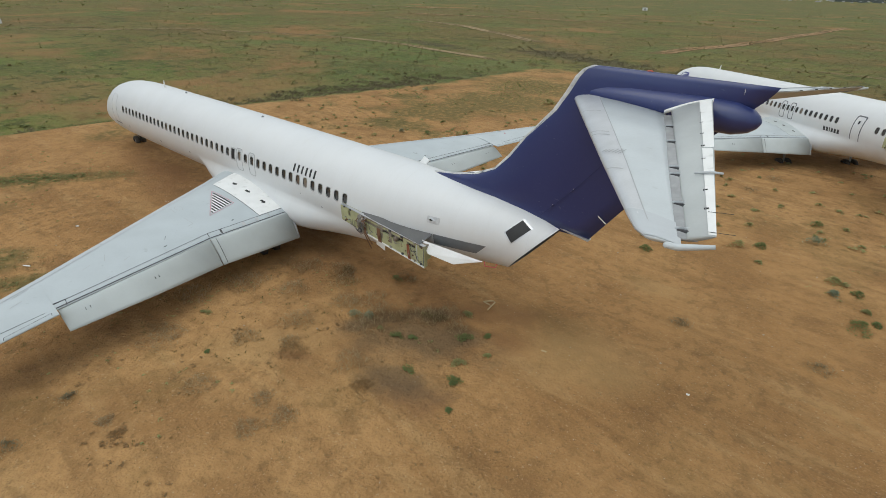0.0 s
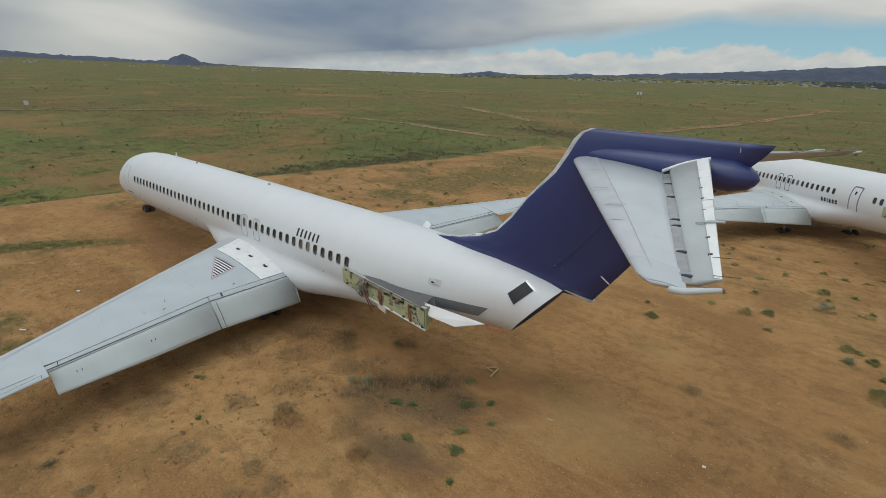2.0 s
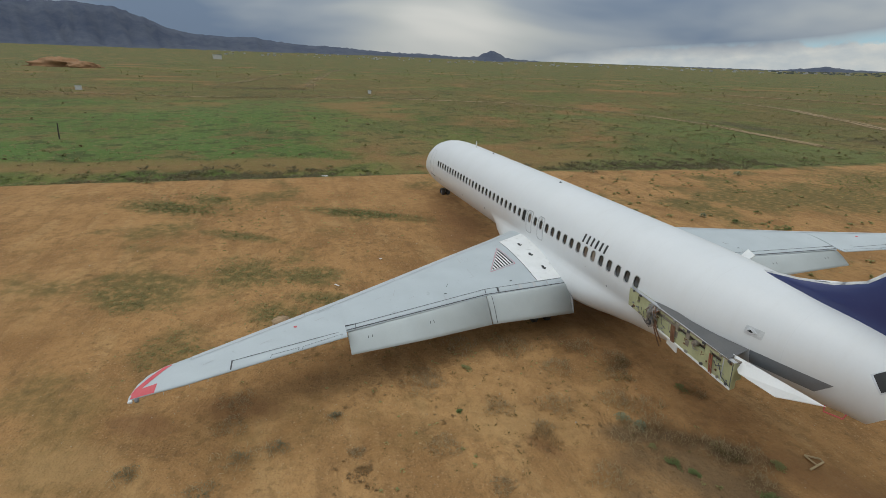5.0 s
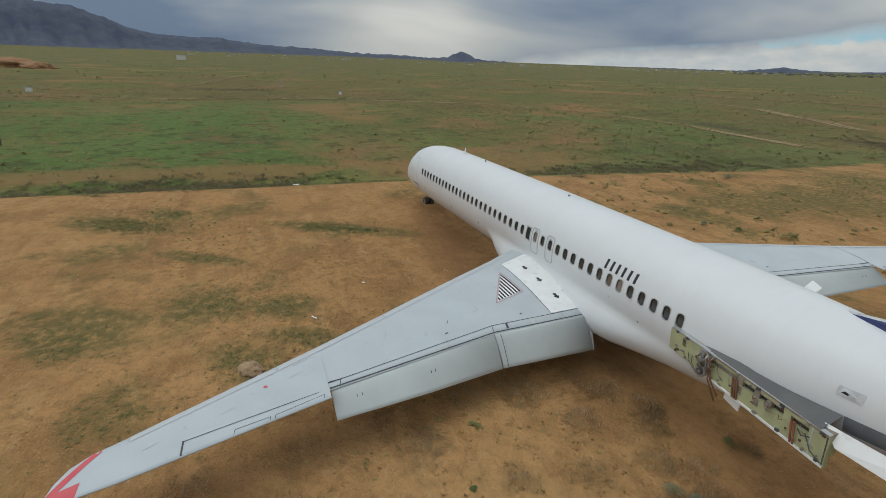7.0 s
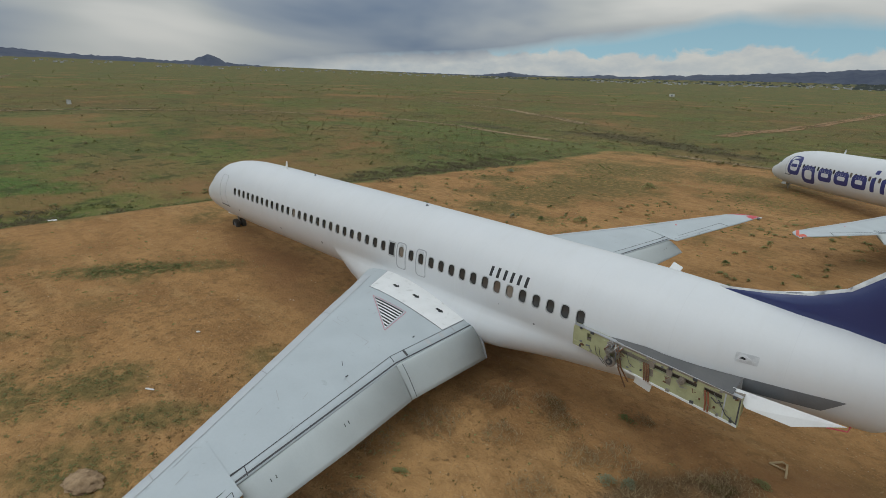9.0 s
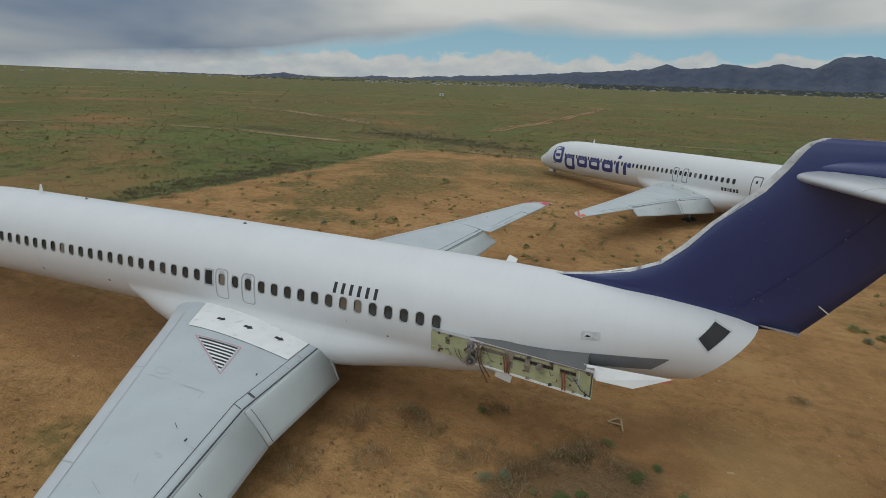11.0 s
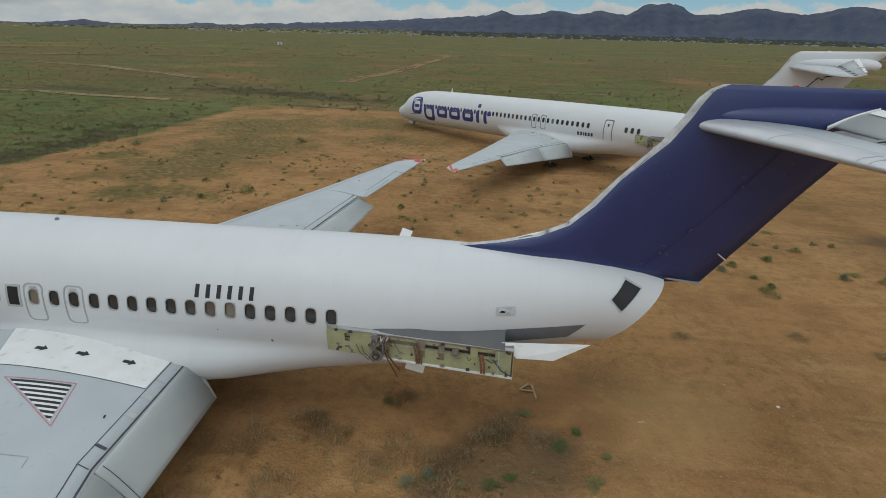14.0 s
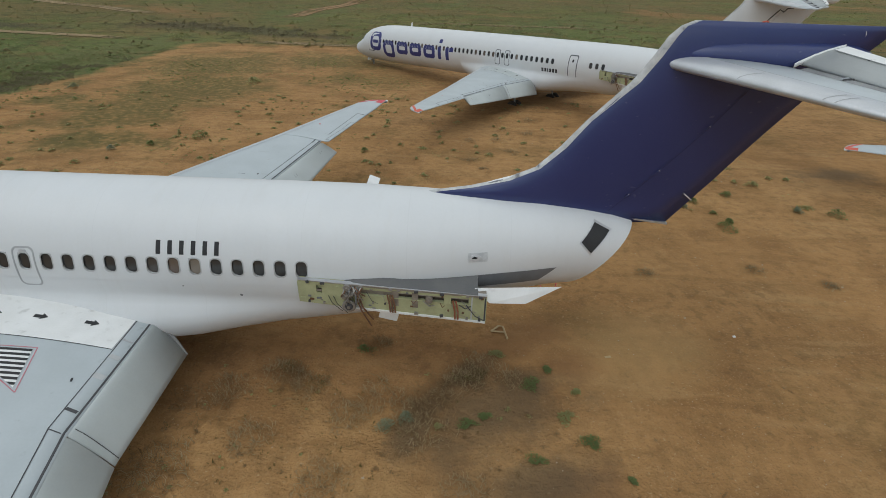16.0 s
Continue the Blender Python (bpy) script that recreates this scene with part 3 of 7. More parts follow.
    for (y0, x0), (y1, x1) in (((12.22, -1.83), (13.03, -1.58)), ((10.85, -2.33), (12.10, -1.86))):
        wing_line("tab_joint", SEAL, w, (y0, x0), (y1, x1), 0.014, side, 6)
        for y, x in ((y0, x0), (y1, x1)):
            wing_line("tab_joint", SEAL, w, (y, x), (y + 0.03, x + 0.14), 0.014, side, 2)
    wing_patch("tip_marking", tip, w, [(15.78, -1.80), (16.56, -0.55), (16.47, -0.42), (15.70, -1.64)], 0.006, side, 8, 3, "faded red wing tip edge")
    wing_patch("tip_marking", tip, w, [(15.95, -0.82), (16.48, -0.62), (16.52, -0.33), (15.98, -0.47)], 0.006, side, 4, 4)
    bm = bmesh.new()
    add_box(bm, -0.25, side * 16.50, -0.77, 0.10, 0.10, 0.06, (0, 0, 0), 0.012)
    part("tail_light", bm, WHITE_TRIM, w)
    bm = bmesh.new()
    add_tube(bm, [(-0.36, side * 16.36, -0.79), (-0.28, side * 16.36, -0.79), (-0.22, side * 16.36, -0.79)], [0.05, 0.06, 0.02], 10)
    part("light_socket", bm, BARE, w)
    for y in (14.7, 15.15, 15.75):
        xl, zl, xt, zt = lerp_list(WING, y)
        bm = bmesh.new()
        add_tube(bm, [(xt - 0.04, side * y, zt), (xt + 0.14, side * y, zt - 0.02)], 0.008, 5)
        part("static_wick", bm, STEEL, w)
    rim = []
    for k in range(12):
        y, x = 12.26 + 0.055 * math.cos(k * 0.5236), -2.88 + 0.055 * math.sin(k * 0.5236)
        xl, zl, xt, zt = lerp_list(WING, y)
        rim.append(wing_at(y, (x - xl) / (xt - xl), side, 1, 0.006))
    piece("red_dot", rim, [tuple(range(12)) if side > 0 else tuple(range(11, -1, -1))], RED, w, "", False)
    for y, x, ln in ((8.0, -4.06, 0.3), (9.2, -4.2, 0.3), (11.3, -3.3, 0.4), (13.0, -2.3, 0.4), (14.6, -1.55, 0.35), (8.9, -3.3, 0.2)):
        wing_line("panel_joint", GREY_LINE, w, (y, x), (y + ln * 0.85, x + ln * 0.5), 0.014, side, 3)
    for p, q in (((5.43, -6.75), (5.44, -6.22)), ((5.39, -5.61), (5.32, -4.99)), ((5.32, -4.99), (5.57, -4.91)), ((3.2, -7.55), (3.5, -7.42)), ((6.9, -4.0), (6.9, -3.62)), ((8.6, -4.6), (8.75, -4.2)), ((11.0, -3.9), (11.5, -3.6))):
        wing_line("panel_joint", GREY_LINE, w, p, q, 0.016, side, 4)
    for k in range(10):
        # a faint worn oval
        t0, t1 = 0.63 * k, 0.63 * (k + 1)
        wing_line("panel_joint", GREY_LINE, w, (5.16 + 0.13 * math.cos(t0), -6.54 + 0.26 * math.sin(t0)), (5.16 + 0.13 * math.cos(t1), -6.54 + 0.26 * math.sin(t1)), 0.012, side, 1)
    wing_line("panel_joint", SEAL, w, (6.52, -4.66), (6.64, -4.46), 0.016, side, 2)
    for y, x in ((3.95, -4.45), (6.76, -4.08)):
        wing_patch("stencil_mark", BLACK, w, [(y, x), (y + 0.10, x + 0.03), (y + 0.09, x + 0.07), (y - 0.01, x + 0.04)], 0.008, side, 1, 1)
    # white walkway by the root, its edge lines and arrows
    wing_patch("root_panel", WHITE_TRIM if tip is RED else FLAP_GREY, w, [(1.3, -8.62), (3.0, -7.90), (2.95, -4.17), (1.3, -4.17)], 0.006, side, 8, 18, "white walkway panel")
    wing_line("panel_edge", SEAL, w, (3.01, -7.90), (2.96, -4.17), 0.02, side, 14)
    wing_line("panel_edge", GREY_LINE, w, (1.6, -4.17), (2.96, -4.17), 0.02, side, 6)
    wing_line("panel_edge", GREY_LINE, w, (1.6, -8.50), (3.0, -7.91), 0.02, side, 6)
    for y, x in ((2.32, -7.17), (2.29, -6.13), (2.26, -4.98)):
        wing_patch("arrow_shaft", BLACK, w, [(y - 0.055, x - 0.17), (y + 0.055, x - 0.17), (y + 0.055, x + 0.02), (y - 0.055, x + 0.02)], 0.011, side, 1, 2)
        wing_patch("arrow_head", BLACK, w, [(y - 0.11, x), (y + 0.11, x), (y + 0.005, x + 0.15), (y - 0.005, x + 0.15)], 0.011, side, 2, 2)
    if tip is not RED:
        return w
    # triangular no-step hatching
    a, b, c = Vector((3.40, -7.19)), Vector((3.27, -5.57)), Vector((4.53, -5.18))
    for p, q in ((a, b), (b, c), (c, a)):
        wing_line("hatch_border", FADED_RED, w, p, q, 0.022, side, 6)
    cen = (a + b + c) / 3
    a, b, c = [cen + (p - cen) * 0.86 for p in (a, b, c)]
    wing_patch("hatch_ground", WHITE_TRIM, w, [a, b, c, a.lerp(c, 0.5)], 0.006, side, 6, 6)
    for k in range(8):
        f0, f1 = k / 8, (k + 0.52) / 8
        wing_patch("hatch_stripe", BLACK, w, [a.lerp(c, f0), b.lerp(c, f0), b.lerp(c, f1), a.lerp(c, f1)], 0.010, side, 5, 1)
    return w


FIN = [((6.6, 1.00), (8.90, 0.98), 0.16), ((2.5, 1.58), (9.10, 1.25), 0.20), ((3.87, 1.80), (9.30, 1.52), 0.20), ((4.72, 2.02), (9.52, 1.82), 0.20), ((5.45, 2.34), (9.78, 2.17), 0.20),
       ((5.98, 2.88), (10.16, 2.72), 0.19), ((6.51, 3.53), (10.66, 3.40), 0.18), ((7.36, 4.44), (11.36, 4.30), 0.17), ((7.71, 4.97), (12.02, 4.98), 0.15), ((7.95, 5.40), (12.42, 5.40), 0.12),
       ((8.16, 5.60), (12.54, 5.56), 0.08), ((8.42, 5.71), (12.60, 5.67), 0.03)]
STAB = [(0.10, 8.03, 4.84, 10.42, 4.88, 0.17), (2.0, 9.40, 4.80, 11.26, 4.84, 0.13), (4.0, 10.87, 4.74, 12.14, 4.77, 0.10), (5.7, 12.14, 4.70, 12.90, 4.72, 0.07), (6.05, 12.42, 4.69, 13.06, 4.71, 0.05), (6.20, 12.62, 4.69, 13.12, 4.70, 0.03)]


def tail(parent, paint, dx, bullet_mat):
    """Fin, bullet and tailplane, moved aft by dx."""
    Y = Vector((0, 1, 0))
    fin = slab("fin", paint, parent, [((l[0] + dx, 0, l[1]), (t[0] + dx, 0, t[1]), th, Y) for l, t, th in FIN], "fin in dark blue paint" if paint is BLUE else "white fin")
    # worn leading edge, a little proud of the paint
    us = (0.0, 0.007, 0.022, 0.044)
    verts, faces = [], []
    rows = FIN[1:]
    for l, t, th in rows:
        a, b = Vector((l[0] + dx, 0, l[1])), Vector((t[0] + dx, 0, t[1]))
        k = (2.4 + 2.6 * random.Random(int(l[1] * 50)).random()) / (b - a).length
        verts += [a + (b - a) * (u * k) * 0.8 + Y * (th * foil(u * k * 0.8) + 0.006) for u in us[::-1]] + [a + (b - a) * (u * k) * 0.8 - Y * (th * foil(u * k * 0.8) + 0.006) for u in us]
    m = 2 * len(us)
    for i in range(len(rows) - 1):
        for k in range(m - 1):
            faces.append((i * m + k, (i + 1) * m + k, (i + 1) * m + k + 1, i * m + k + 1))
    piece("leading_edge", verts, faces, WORN_EDGE, fin, "scuffed white leading edge")
    # rudder joint, hinge blister and a rod at its foot
    for s in (-1, 1):
        vv = [Vector((x + dx, s * (th + 0.004), z)) for x, z, th in ((7.33, 1.32, 0.19), (8.3, 2.35, 0.188), (9.25, 3.5, 0.17), (9.9, 4.4, 0.155))]
        vv2 = [v + Vector((0.014, 0, -0.012)) for v in vv]
        piece("rudder_joint", vv + vv2, [(k, k + 1, 5 + k, 4 + k) for k in range(3)], FIN_JOINT if paint is BLUE else GREY_LINE, fin)
    bm = bmesh.new()
    add_tube(bm, [(9.36 + dx, -0.06, 1.62), (9.13 + dx, -0.10, 1.80)], 0.016, 6)
    part("rudder_rod", bm, WHITE_TRIM, fin)
    bm = bmesh.new()
    add_box(bm, 8.35 + dx, 0, 1.02, 1.15, 0.20, 0.05, (0, 7, 0), 0.01)
    part("fin_root_strip", bm, SILVER, fin)
    bm = bmesh.new()
    add_tube(bm, [(9.8 + dx, 0, 5.70), (9.88 + dx, 0, 5.72), (9.93 + dx, 0, 5.70)], 0.016, 8)
    part("beacon", bm, ORANGE if paint is BLUE else WHITE_TRIM, fin, "small beacon on the fin top")
    if paint is BLUE:
        for x, z0, ln in ((11.95, 5.58, 0.12),):
            q = [(x + dx, -0.045, z0), (x + 0.007 + dx, -0.045, z0), (x + 0.03 + dx, -0.052, z0 - ln * 0.5), (x + 0.022 + dx, -0.060, z0 - ln)]
            piece("paint_scratch", q, [(0, 3, 2, 1)], WORN_EDGE, fin, "pale scratch in the blue paint", False)
        for x, z, y in ((8.32, 2.38, 0.20), (9.22, 3.47, 0.184), (7.72, 1.74, 0.20)):
            bm = bmesh.new()
            add_tube(bm, [(x - 0.05, -y, z - 0.05), (x, -y - 0.008, z), (x + 0.06, -y, z + 0.06)], [0.008, 0.02, 0.008], 6)
            part("rudder_hinge", bm, FIN_JOINT, fin, "", True)
            bm = bmesh.new()
            add_tube(bm, [(x + 0.02, -y - 0.006, z + 0.06), (x + 0.05, -y - 0.006, z + 0.03)], 0.006, 5)
            part("hinge_chip", bm, WORN_EDGE, fin, "bare metal chip at the hinge")
    # small intake in a white lip at the dorsal root
    bm = bmesh.new()
    add_tube(bm, [(x + dx, 0, z) for x, z in ((3.95, 1.74), (4.2, 1.83), (4.5, 1.93), (4.8, 2.03), (5.05, 2.13))], [0.015, 0.045, 0.05, 0.045, 0.015], 12)
    lip = part("intake_lip", bm, WHITE_TRIM, fin, "", True)
    bm = bmesh.new()
    add_tube(bm, [(x + dx, -0.035, z) for x, z in ((4.24, 1.855), (4.34, 1.89), (4.56, 1.965), (4.70, 2.01))], [0.01, 0.026, 0.028, 0.01], 10)
    part("intake_mouth", bm, BARE, lip)
    bm = bmesh.new()
    prof = [(8.28, 0.02), (8.48, 0.15), (8.9, 0.26), (9.5, 0.32), (10.3, 0.35), (11.2, 0.37), (11.9, 0.35), (12.22, 0.25), (12.36, 0.14), (12.42, 0.03)]
    add_tube(bm, [(x + dx, 0, 5.02 - 0.03 * (x - 9)) for x, r in prof], [r for x, r in prof], 20)
    part("bullet_fairing", bm, bullet_mat, fin, "", True)
    for side in (-1, 1):
        n = Vector((0, 0, 1))
        st = slab("tailplane", STAB_PAINT, parent, [((xl + dx, side * y, zl), (xt + dx, side * y, zt), th, n) for y, xl, zl, xt, zt, th in STAB], "pale grey tailplane with metal leading edge")
        vs, fs = [], []
        uu = (0.34, 0.2, 0.1, 0.04, 0.01, 0.0)
        for y, xl, zl, xt, zt, th in STAB:
            k = min(1.0, (0.36 + 0.30 * (1 - y / 6.22)) / (xt - xl) / 0.34)
            vs += [Vector((xl + (xt - xl) * u * k + dx, side * y, zl + (zt - zl) * u * k + th * foil(u * k) + 0.006)) for u in uu]
            vs += [Vector((xl + (xt - xl) * u * k + dx, side * y, zl + (zt - zl) * u * k - th * foil(u * k) - 0.008)) for u in uu[::-1]]
        m = 2 * len(uu)
        for i in range(len(STAB) - 1):
            for k in range(m - 1):
                f = (i * m + k, i * m + k + 1, (i + 1) * m + k + 1, (i + 1) * m + k)
                fs.append(f)
        piece("leading_edge", vs, fs, LE_GREY, st, "dull metal leading edge")
        q = []
        for y, xl, zl, xt, zt, th in STAB:
            k = min(1.0, (0.36 + 0.30 * (1 - y / 6.22)) / (xt - xl) / 0.34) * 0.34
            for d in (0.0, 0.02):
                u = k + d / (xt - xl)
                q.append((xl + (xt - xl) * u + dx, side * y, zl + (zt - zl) * u + th * foil(u) + 0.009))
        piece("edge_joint", q, [(2 * k, 2 * k + 1, 2 * k + 3, 2 * k + 2) for k in range(len(STAB) - 1)], GREY_LINE, st, "", False)
        for y in (1.35, 2.62, 2.78, 4.3):
            xl, zl, xt, zt, th = lerp_list(STAB, y)
            vs = []
            for u in (0.005, 0.03, 0.09, 0.16, 0.24):
                for d in (-0.012, 0.012):
                    vs.append((xl + (xt - xl) * u + dx + d * 0.7, side * (y + d), zl + (zt - zl) * u + th * foil(u) + 0.010))
            piece("edge_joint", vs, [(2 * k, 2 * k + 1, 2 * k + 3, 2 * k + 2) for k in range(4)], GREY_LINE, st, "", False)
        # outer band of bare grey at the tip
        q, us2 = [], (0.0, 0.03, 0.12, 0.3, 0.6, 0.99)
        for y in (5.62, 5.85, 6.05, 6.2):
            xl, zl, xt, zt, th = lerp_list(STAB, y)
            q += [(xl + (xt - xl) * u + dx, side * y, zl + (zt - zl) * u + th * foil(u) + 0.011) for u in us2]
        piece("tip_cap", q, [(6 * i + k, 6 * i + k + 1, 6 * i + k + 7, 6 * i + k + 6) for i in range(3) for k in range(5)], SLAT, st)
        gap = [(0.55, 10.72, 4.93), (3.0, 11.80, 4.85), (6.02, 13.14, 4.74)]
        rows = []
        for y, a, za in gap:
            xl, zl, xt, zt, th = lerp_list(STAB, y)
            rows.append(((xt - 0.08 + dx, side * y, zt - 0.005), (a + 0.12 + dx, side * y, za), 0.025, n))
        slab("hinge_strip", GAP_GREY, st, rows)
        # elevator with its trailing edge up, a tab strip, hinge brackets and horn
        el = [(0.36, 10.64, 4.95, 11.46, 5.33, 0.07), (3.0, 11.80, 4.85, 12.40, 5.10, 0.055), (6.02, 13.12, 4.74, 13.46, 4.88, 0.04)]
        ev = slab("elevator", ELEVATOR_GREY, st, [((a + dx, side * y, za), (b + dx, side * y, zb), th, Vector((za - zb, 0, b - a)).normalized()) for y, a, za, b, zb, th in el], "pale grey elevator raised at its trailing edge")
        for (y, a, za, b, zb, th), (y2, a2, za2, b2, zb2, th2) in zip(el, el[1:]):
            q = []
            for yy, aa, zaa, bb, zbb in ((y + 0.05, a, za, b, zb), (y2, a2, za2, b2, zb2)):
                for f in (0.675, 0.69):
                    q.append((aa + (bb - aa) * f + dx, side * yy, zaa + (zbb - zaa) * f + th * foil(0.67) + 0.012))
            piece("tab_joint", q, [(0, 1, 3, 2)], GREY_LINE, ev, "", False)
            q = []
            for yy, aa, zaa, bb, zbb, tt in ((y + 0.05, a, za, b, zb, th), (y2 - 0.02, a2, za2, b2, zb2, th2)):
                q += [(aa + (bb - aa) * f + dx, side * yy, zaa + (zbb - zaa) * f + tt * foil(f) + 0.010) for f in (0.70, 0.84, 0.985)]
            piece("tab", q, [(0, 1, 4, 3), (1, 2, 5, 4)], WHITE_TRIM, ev, "paler trim tab", False)
        for y in (1.34, 2.3, 3.6, 3.9, 5.0, 5.8):
            xl, zl, xt, zt, th = lerp_list(STAB, y)
            bm = bmesh.new()
            add_box(bm, xt + 0.10 + dx, side * y, zt + 0.05, 0.34, 0.03, 0.06, (0, -12, 0), 0.01)
            hb = part("hinge_bracket", bm, SLAT, st)
            # dark box that stands for the bracket's shadow in the gap
            bm = bmesh.new()
            add_box(bm, xt + 0.07 + dx, side * (y + 0.05), zt + 0.03, 0.20, 0.06, 0.05, (0, -12, side * 18), 0.01)
            part("hinge_recess", bm, SEAL, hb)
        # dark strip added for the shade in the gap at the tailplane's rear edge
        q = []
        for y in (0.6, 2.0, 4.0, 5.98):
            xl, zl, xt, zt, th = lerp_list(STAB, y)
            q += [(xt - 0.012 + dx, side * y, zt + 0.016), (xt + 0.035 + dx, side * y, zt + 0.026)]
        piece("edge_seal", q, [(2 * k, 2 * k + 1, 2 * k + 3, 2 * k + 2) for k in range(3)], SEAL, st, "", False)
        # small stencilled panels
        for y, u, wd in ((3.55, 0.10, 0.16), (3.55, 0.24, 0.16)):
            xl, zl, xt, zt, th = lerp_list(STAB, y)
            for k in range(3):
                f = u + 0.045 * k
                q = [(xl + (xt - xl) * (f + a) + dx, side * (y + b), zl + (zt - zl) * f + th * foil(f) + 0.013) for a, b in ((0, -wd), (0.012, -wd), (0.012, wd), (0, wd))]
                piece("stencil_bar", q, [(0, 1, 2, 3)], GREY_LINE, st, "", False)
        for y in (1.1, 1.7, 2.3, 2.9, 3.5, 4.1, 4.7, 5.3):
            a, za, b, zb, th = lerp_list(el, y)
            bm = bmesh.new()
            add_box(bm, a + (b - a) * 0.70 + dx, side * y, za + (zb - za) * 0.70 + 0.04, 0.06, 0.018, 0.025, (0, -20, 0))
            part("tab_hinge", bm, BLACK, ev)
        bm = bmesh.new()
        add_tube(bm, [(12.92 + dx, side * 6.27, 4.69), (12.95 + dx, side * 6.27, 4.69), (13.10 + dx, side * 6.26, 4.70), (13.52 + dx, side * 6.20, 4.82)], [0.025, 0.045, 0.05, 0.03], 10)
        part("tip_horn", bm, STAB_PAINT, ev, "rounded white balance horn", True)
        bm = bmesh.new()
        add_tube(bm, [(12.50 + dx, side * 4.15, 4.98), (12.72 + dx, side * 4.15, 5.05), (12.92 + dx, side * 4.15, 5.07)], [0.014, 0.024, 0.018], 8)
        part("tab_fairing", bm, SLAT, ev, "", True)
        for y in (5.4, 5.95):
            a, za, b, zb, th = lerp_list(el, y)
            bm = bmesh.new()
            add_tube(bm, [(b - 0.1 + dx, side * y, zb), (b + 0.22 + dx, side * y, zb + 0.05)], 0.0035, 5)
            part("static_wick", bm, BLACK, ev)
        # root fence, curved over the elevator's inner end
        fv = []
        for k in range(7):
            u = k / 6
            x = 10.50 + 0.97 * u + dx
            y = side * (0.42 - 0.10 * u)
            z = 4.97 + 0.38 * u + 0.04 * math.sin(3.14 * u)
            fv += [(x, y, z - 0.08), (x, y - side * 0.015, z + 0.01)]
        fv += [(x, y + side * 0.014, z) for x, y, z in fv]
        n0 = 14
        ff = []
        for k in range(6):
            a = 2 * k
            ff += [(a, a + 1, a + 3, a + 2), (n0 + a, n0 + a + 2, n0 + a + 3, n0 + a + 1), (a + 1, n0 + a + 1, n0 + a + 3, a + 3), (a, a + 2, n0 + a + 2, n0 + a)]
        piece("root_fence", fv, ff, WHITE_TRIM, st)
        st.location = (0, 0.2, 0)
    fin.location = (0, 0.2, 0)
    return fin


def wheel(parent, x, y, z, r, wdt):
    bm = bmesh.new()
    prof = [(0.0, r * 0.55), (0.0, r * 0.9), (wdt * 0.18, r), (wdt * 0.82, r), (wdt, r * 0.9), (wdt, r * 0.55)]
    n = 20
    rings = [[bm.verts.new((x + q * math.cos(2 * math.pi * k / n), y - wdt / 2 + p, z + q * math.sin(2 * math.pi * k / n))) for k in range(n)] for p, q in prof]
    for a, b in zip(rings, rings[1:]):
        for k in range(n):
            bm.faces.new((a[k], a[(k + 1) % n], b[(k + 1) % n], b[k]))
    t = part("tyre", bm, RUBBER, parent, "", True)
    bm = bmesh.new()
    add_tube(bm, [(x, y - wdt * 0.42, z), (x, y - wdt * 0.30, z), (x, y + wdt * 0.30, z), (x, y + wdt * 0.42, z)], [r * 0.3, r * 0.57, r * 0.57, r * 0.3], 14)
    part("rim", bm, BARE, t)


def gear(parent, name, x, y, top, ground, r, gap):
    """A leg with two wheels whose tyres touch z = ground."""
    bm = bmesh.new()
    z = ground + r
    add_tube(bm, [(x, y, top), (x, y, (top + z) / 2), (x, y, (top + z) / 2 - 0.02), (x, y, z)], [0.11, 0.11, 0.07, 0.07], 10)
    add_tube(bm, [(x, y - gap, z), (x, y + gap, z)], 0.06, 8)
    add_tube(bm, [(x - 0.7, y, top), (x, y, z + 0.45)], 0.045, 8)
    leg = part(name, bm, STEEL, parent, "landing gear leg")
    for s in (-1, 1):
        wheel(leg, x, y + s * gap, z, r, 0.24)
    return leg


def window_set(fus, xs, parent):
    """One framed window, then the same meshes along the row."""
    outer, inner = rounded(0.152, 0.217, 0.118), rounded(0.128, 0.192, 0.105)
    x0 = fus.last - 4.0
    fr = frame_mesh(fus, x0, WIN_Z, outer, inner, 0.006, 0.05, "window_frame", FRAME_GREY)
    pn = plate_mesh(fus, x0, WIN_Z, inner, -0.035, "pane", GLASS)
    for x in xs:
        a = new("window_frame", fr)
        a.parent, a.location = parent, (x - x0, 0, 0)
        b = new("pane", pn)
        b.parent = a


def belly_fairing(fus, parent):
    """The bulge that joins wing and belly and runs out aft."""
    bulge = [(92, 0.0), (107, 0.0), (111, 0.13), (115, 0.37), (122, 0.64), (132, 0.76), (142, 0.72), (152, 0.58), (166, 0.38), (180, 0.28)]
    run = [(-12.2, 0.0), (-11.2, 0.5), (-10.0, 0.95), (-8.0, 1.0), (-3.8, 1.0), (-2.9, 0.84), (-1.8, 0.52), (-0.7, 0.24), (0.4, 0.08), (1.3, 0.0)]
    verts, faces = [], []
    angs = [92 + 4 * k for k in range(23)]
    angs += [360 - a for a in angs[::-1][1:]]
    for x, f in run:
        zm, h, w = fus.section(x)
        for a in angs:
            d = lerp_list(bulge, a if a <= 180 else 360 - a)[0] * f + 0.004
            s, c = math.sin(radians(a)), math.cos(radians(a))
            n = Vector((0, s / w, c / h)).normalized()
            verts.append((x, w * s + d * n.y, zm + h * c + d * n.z))
    m = len(angs)
    for i in range(len(run) - 1):
        for k in range(m - 1):
            j = i * m + k
            faces.append((j, j + 1, j + m + 1, j + m))
    piece("belly_fairing", verts, faces, WHITE, parent)


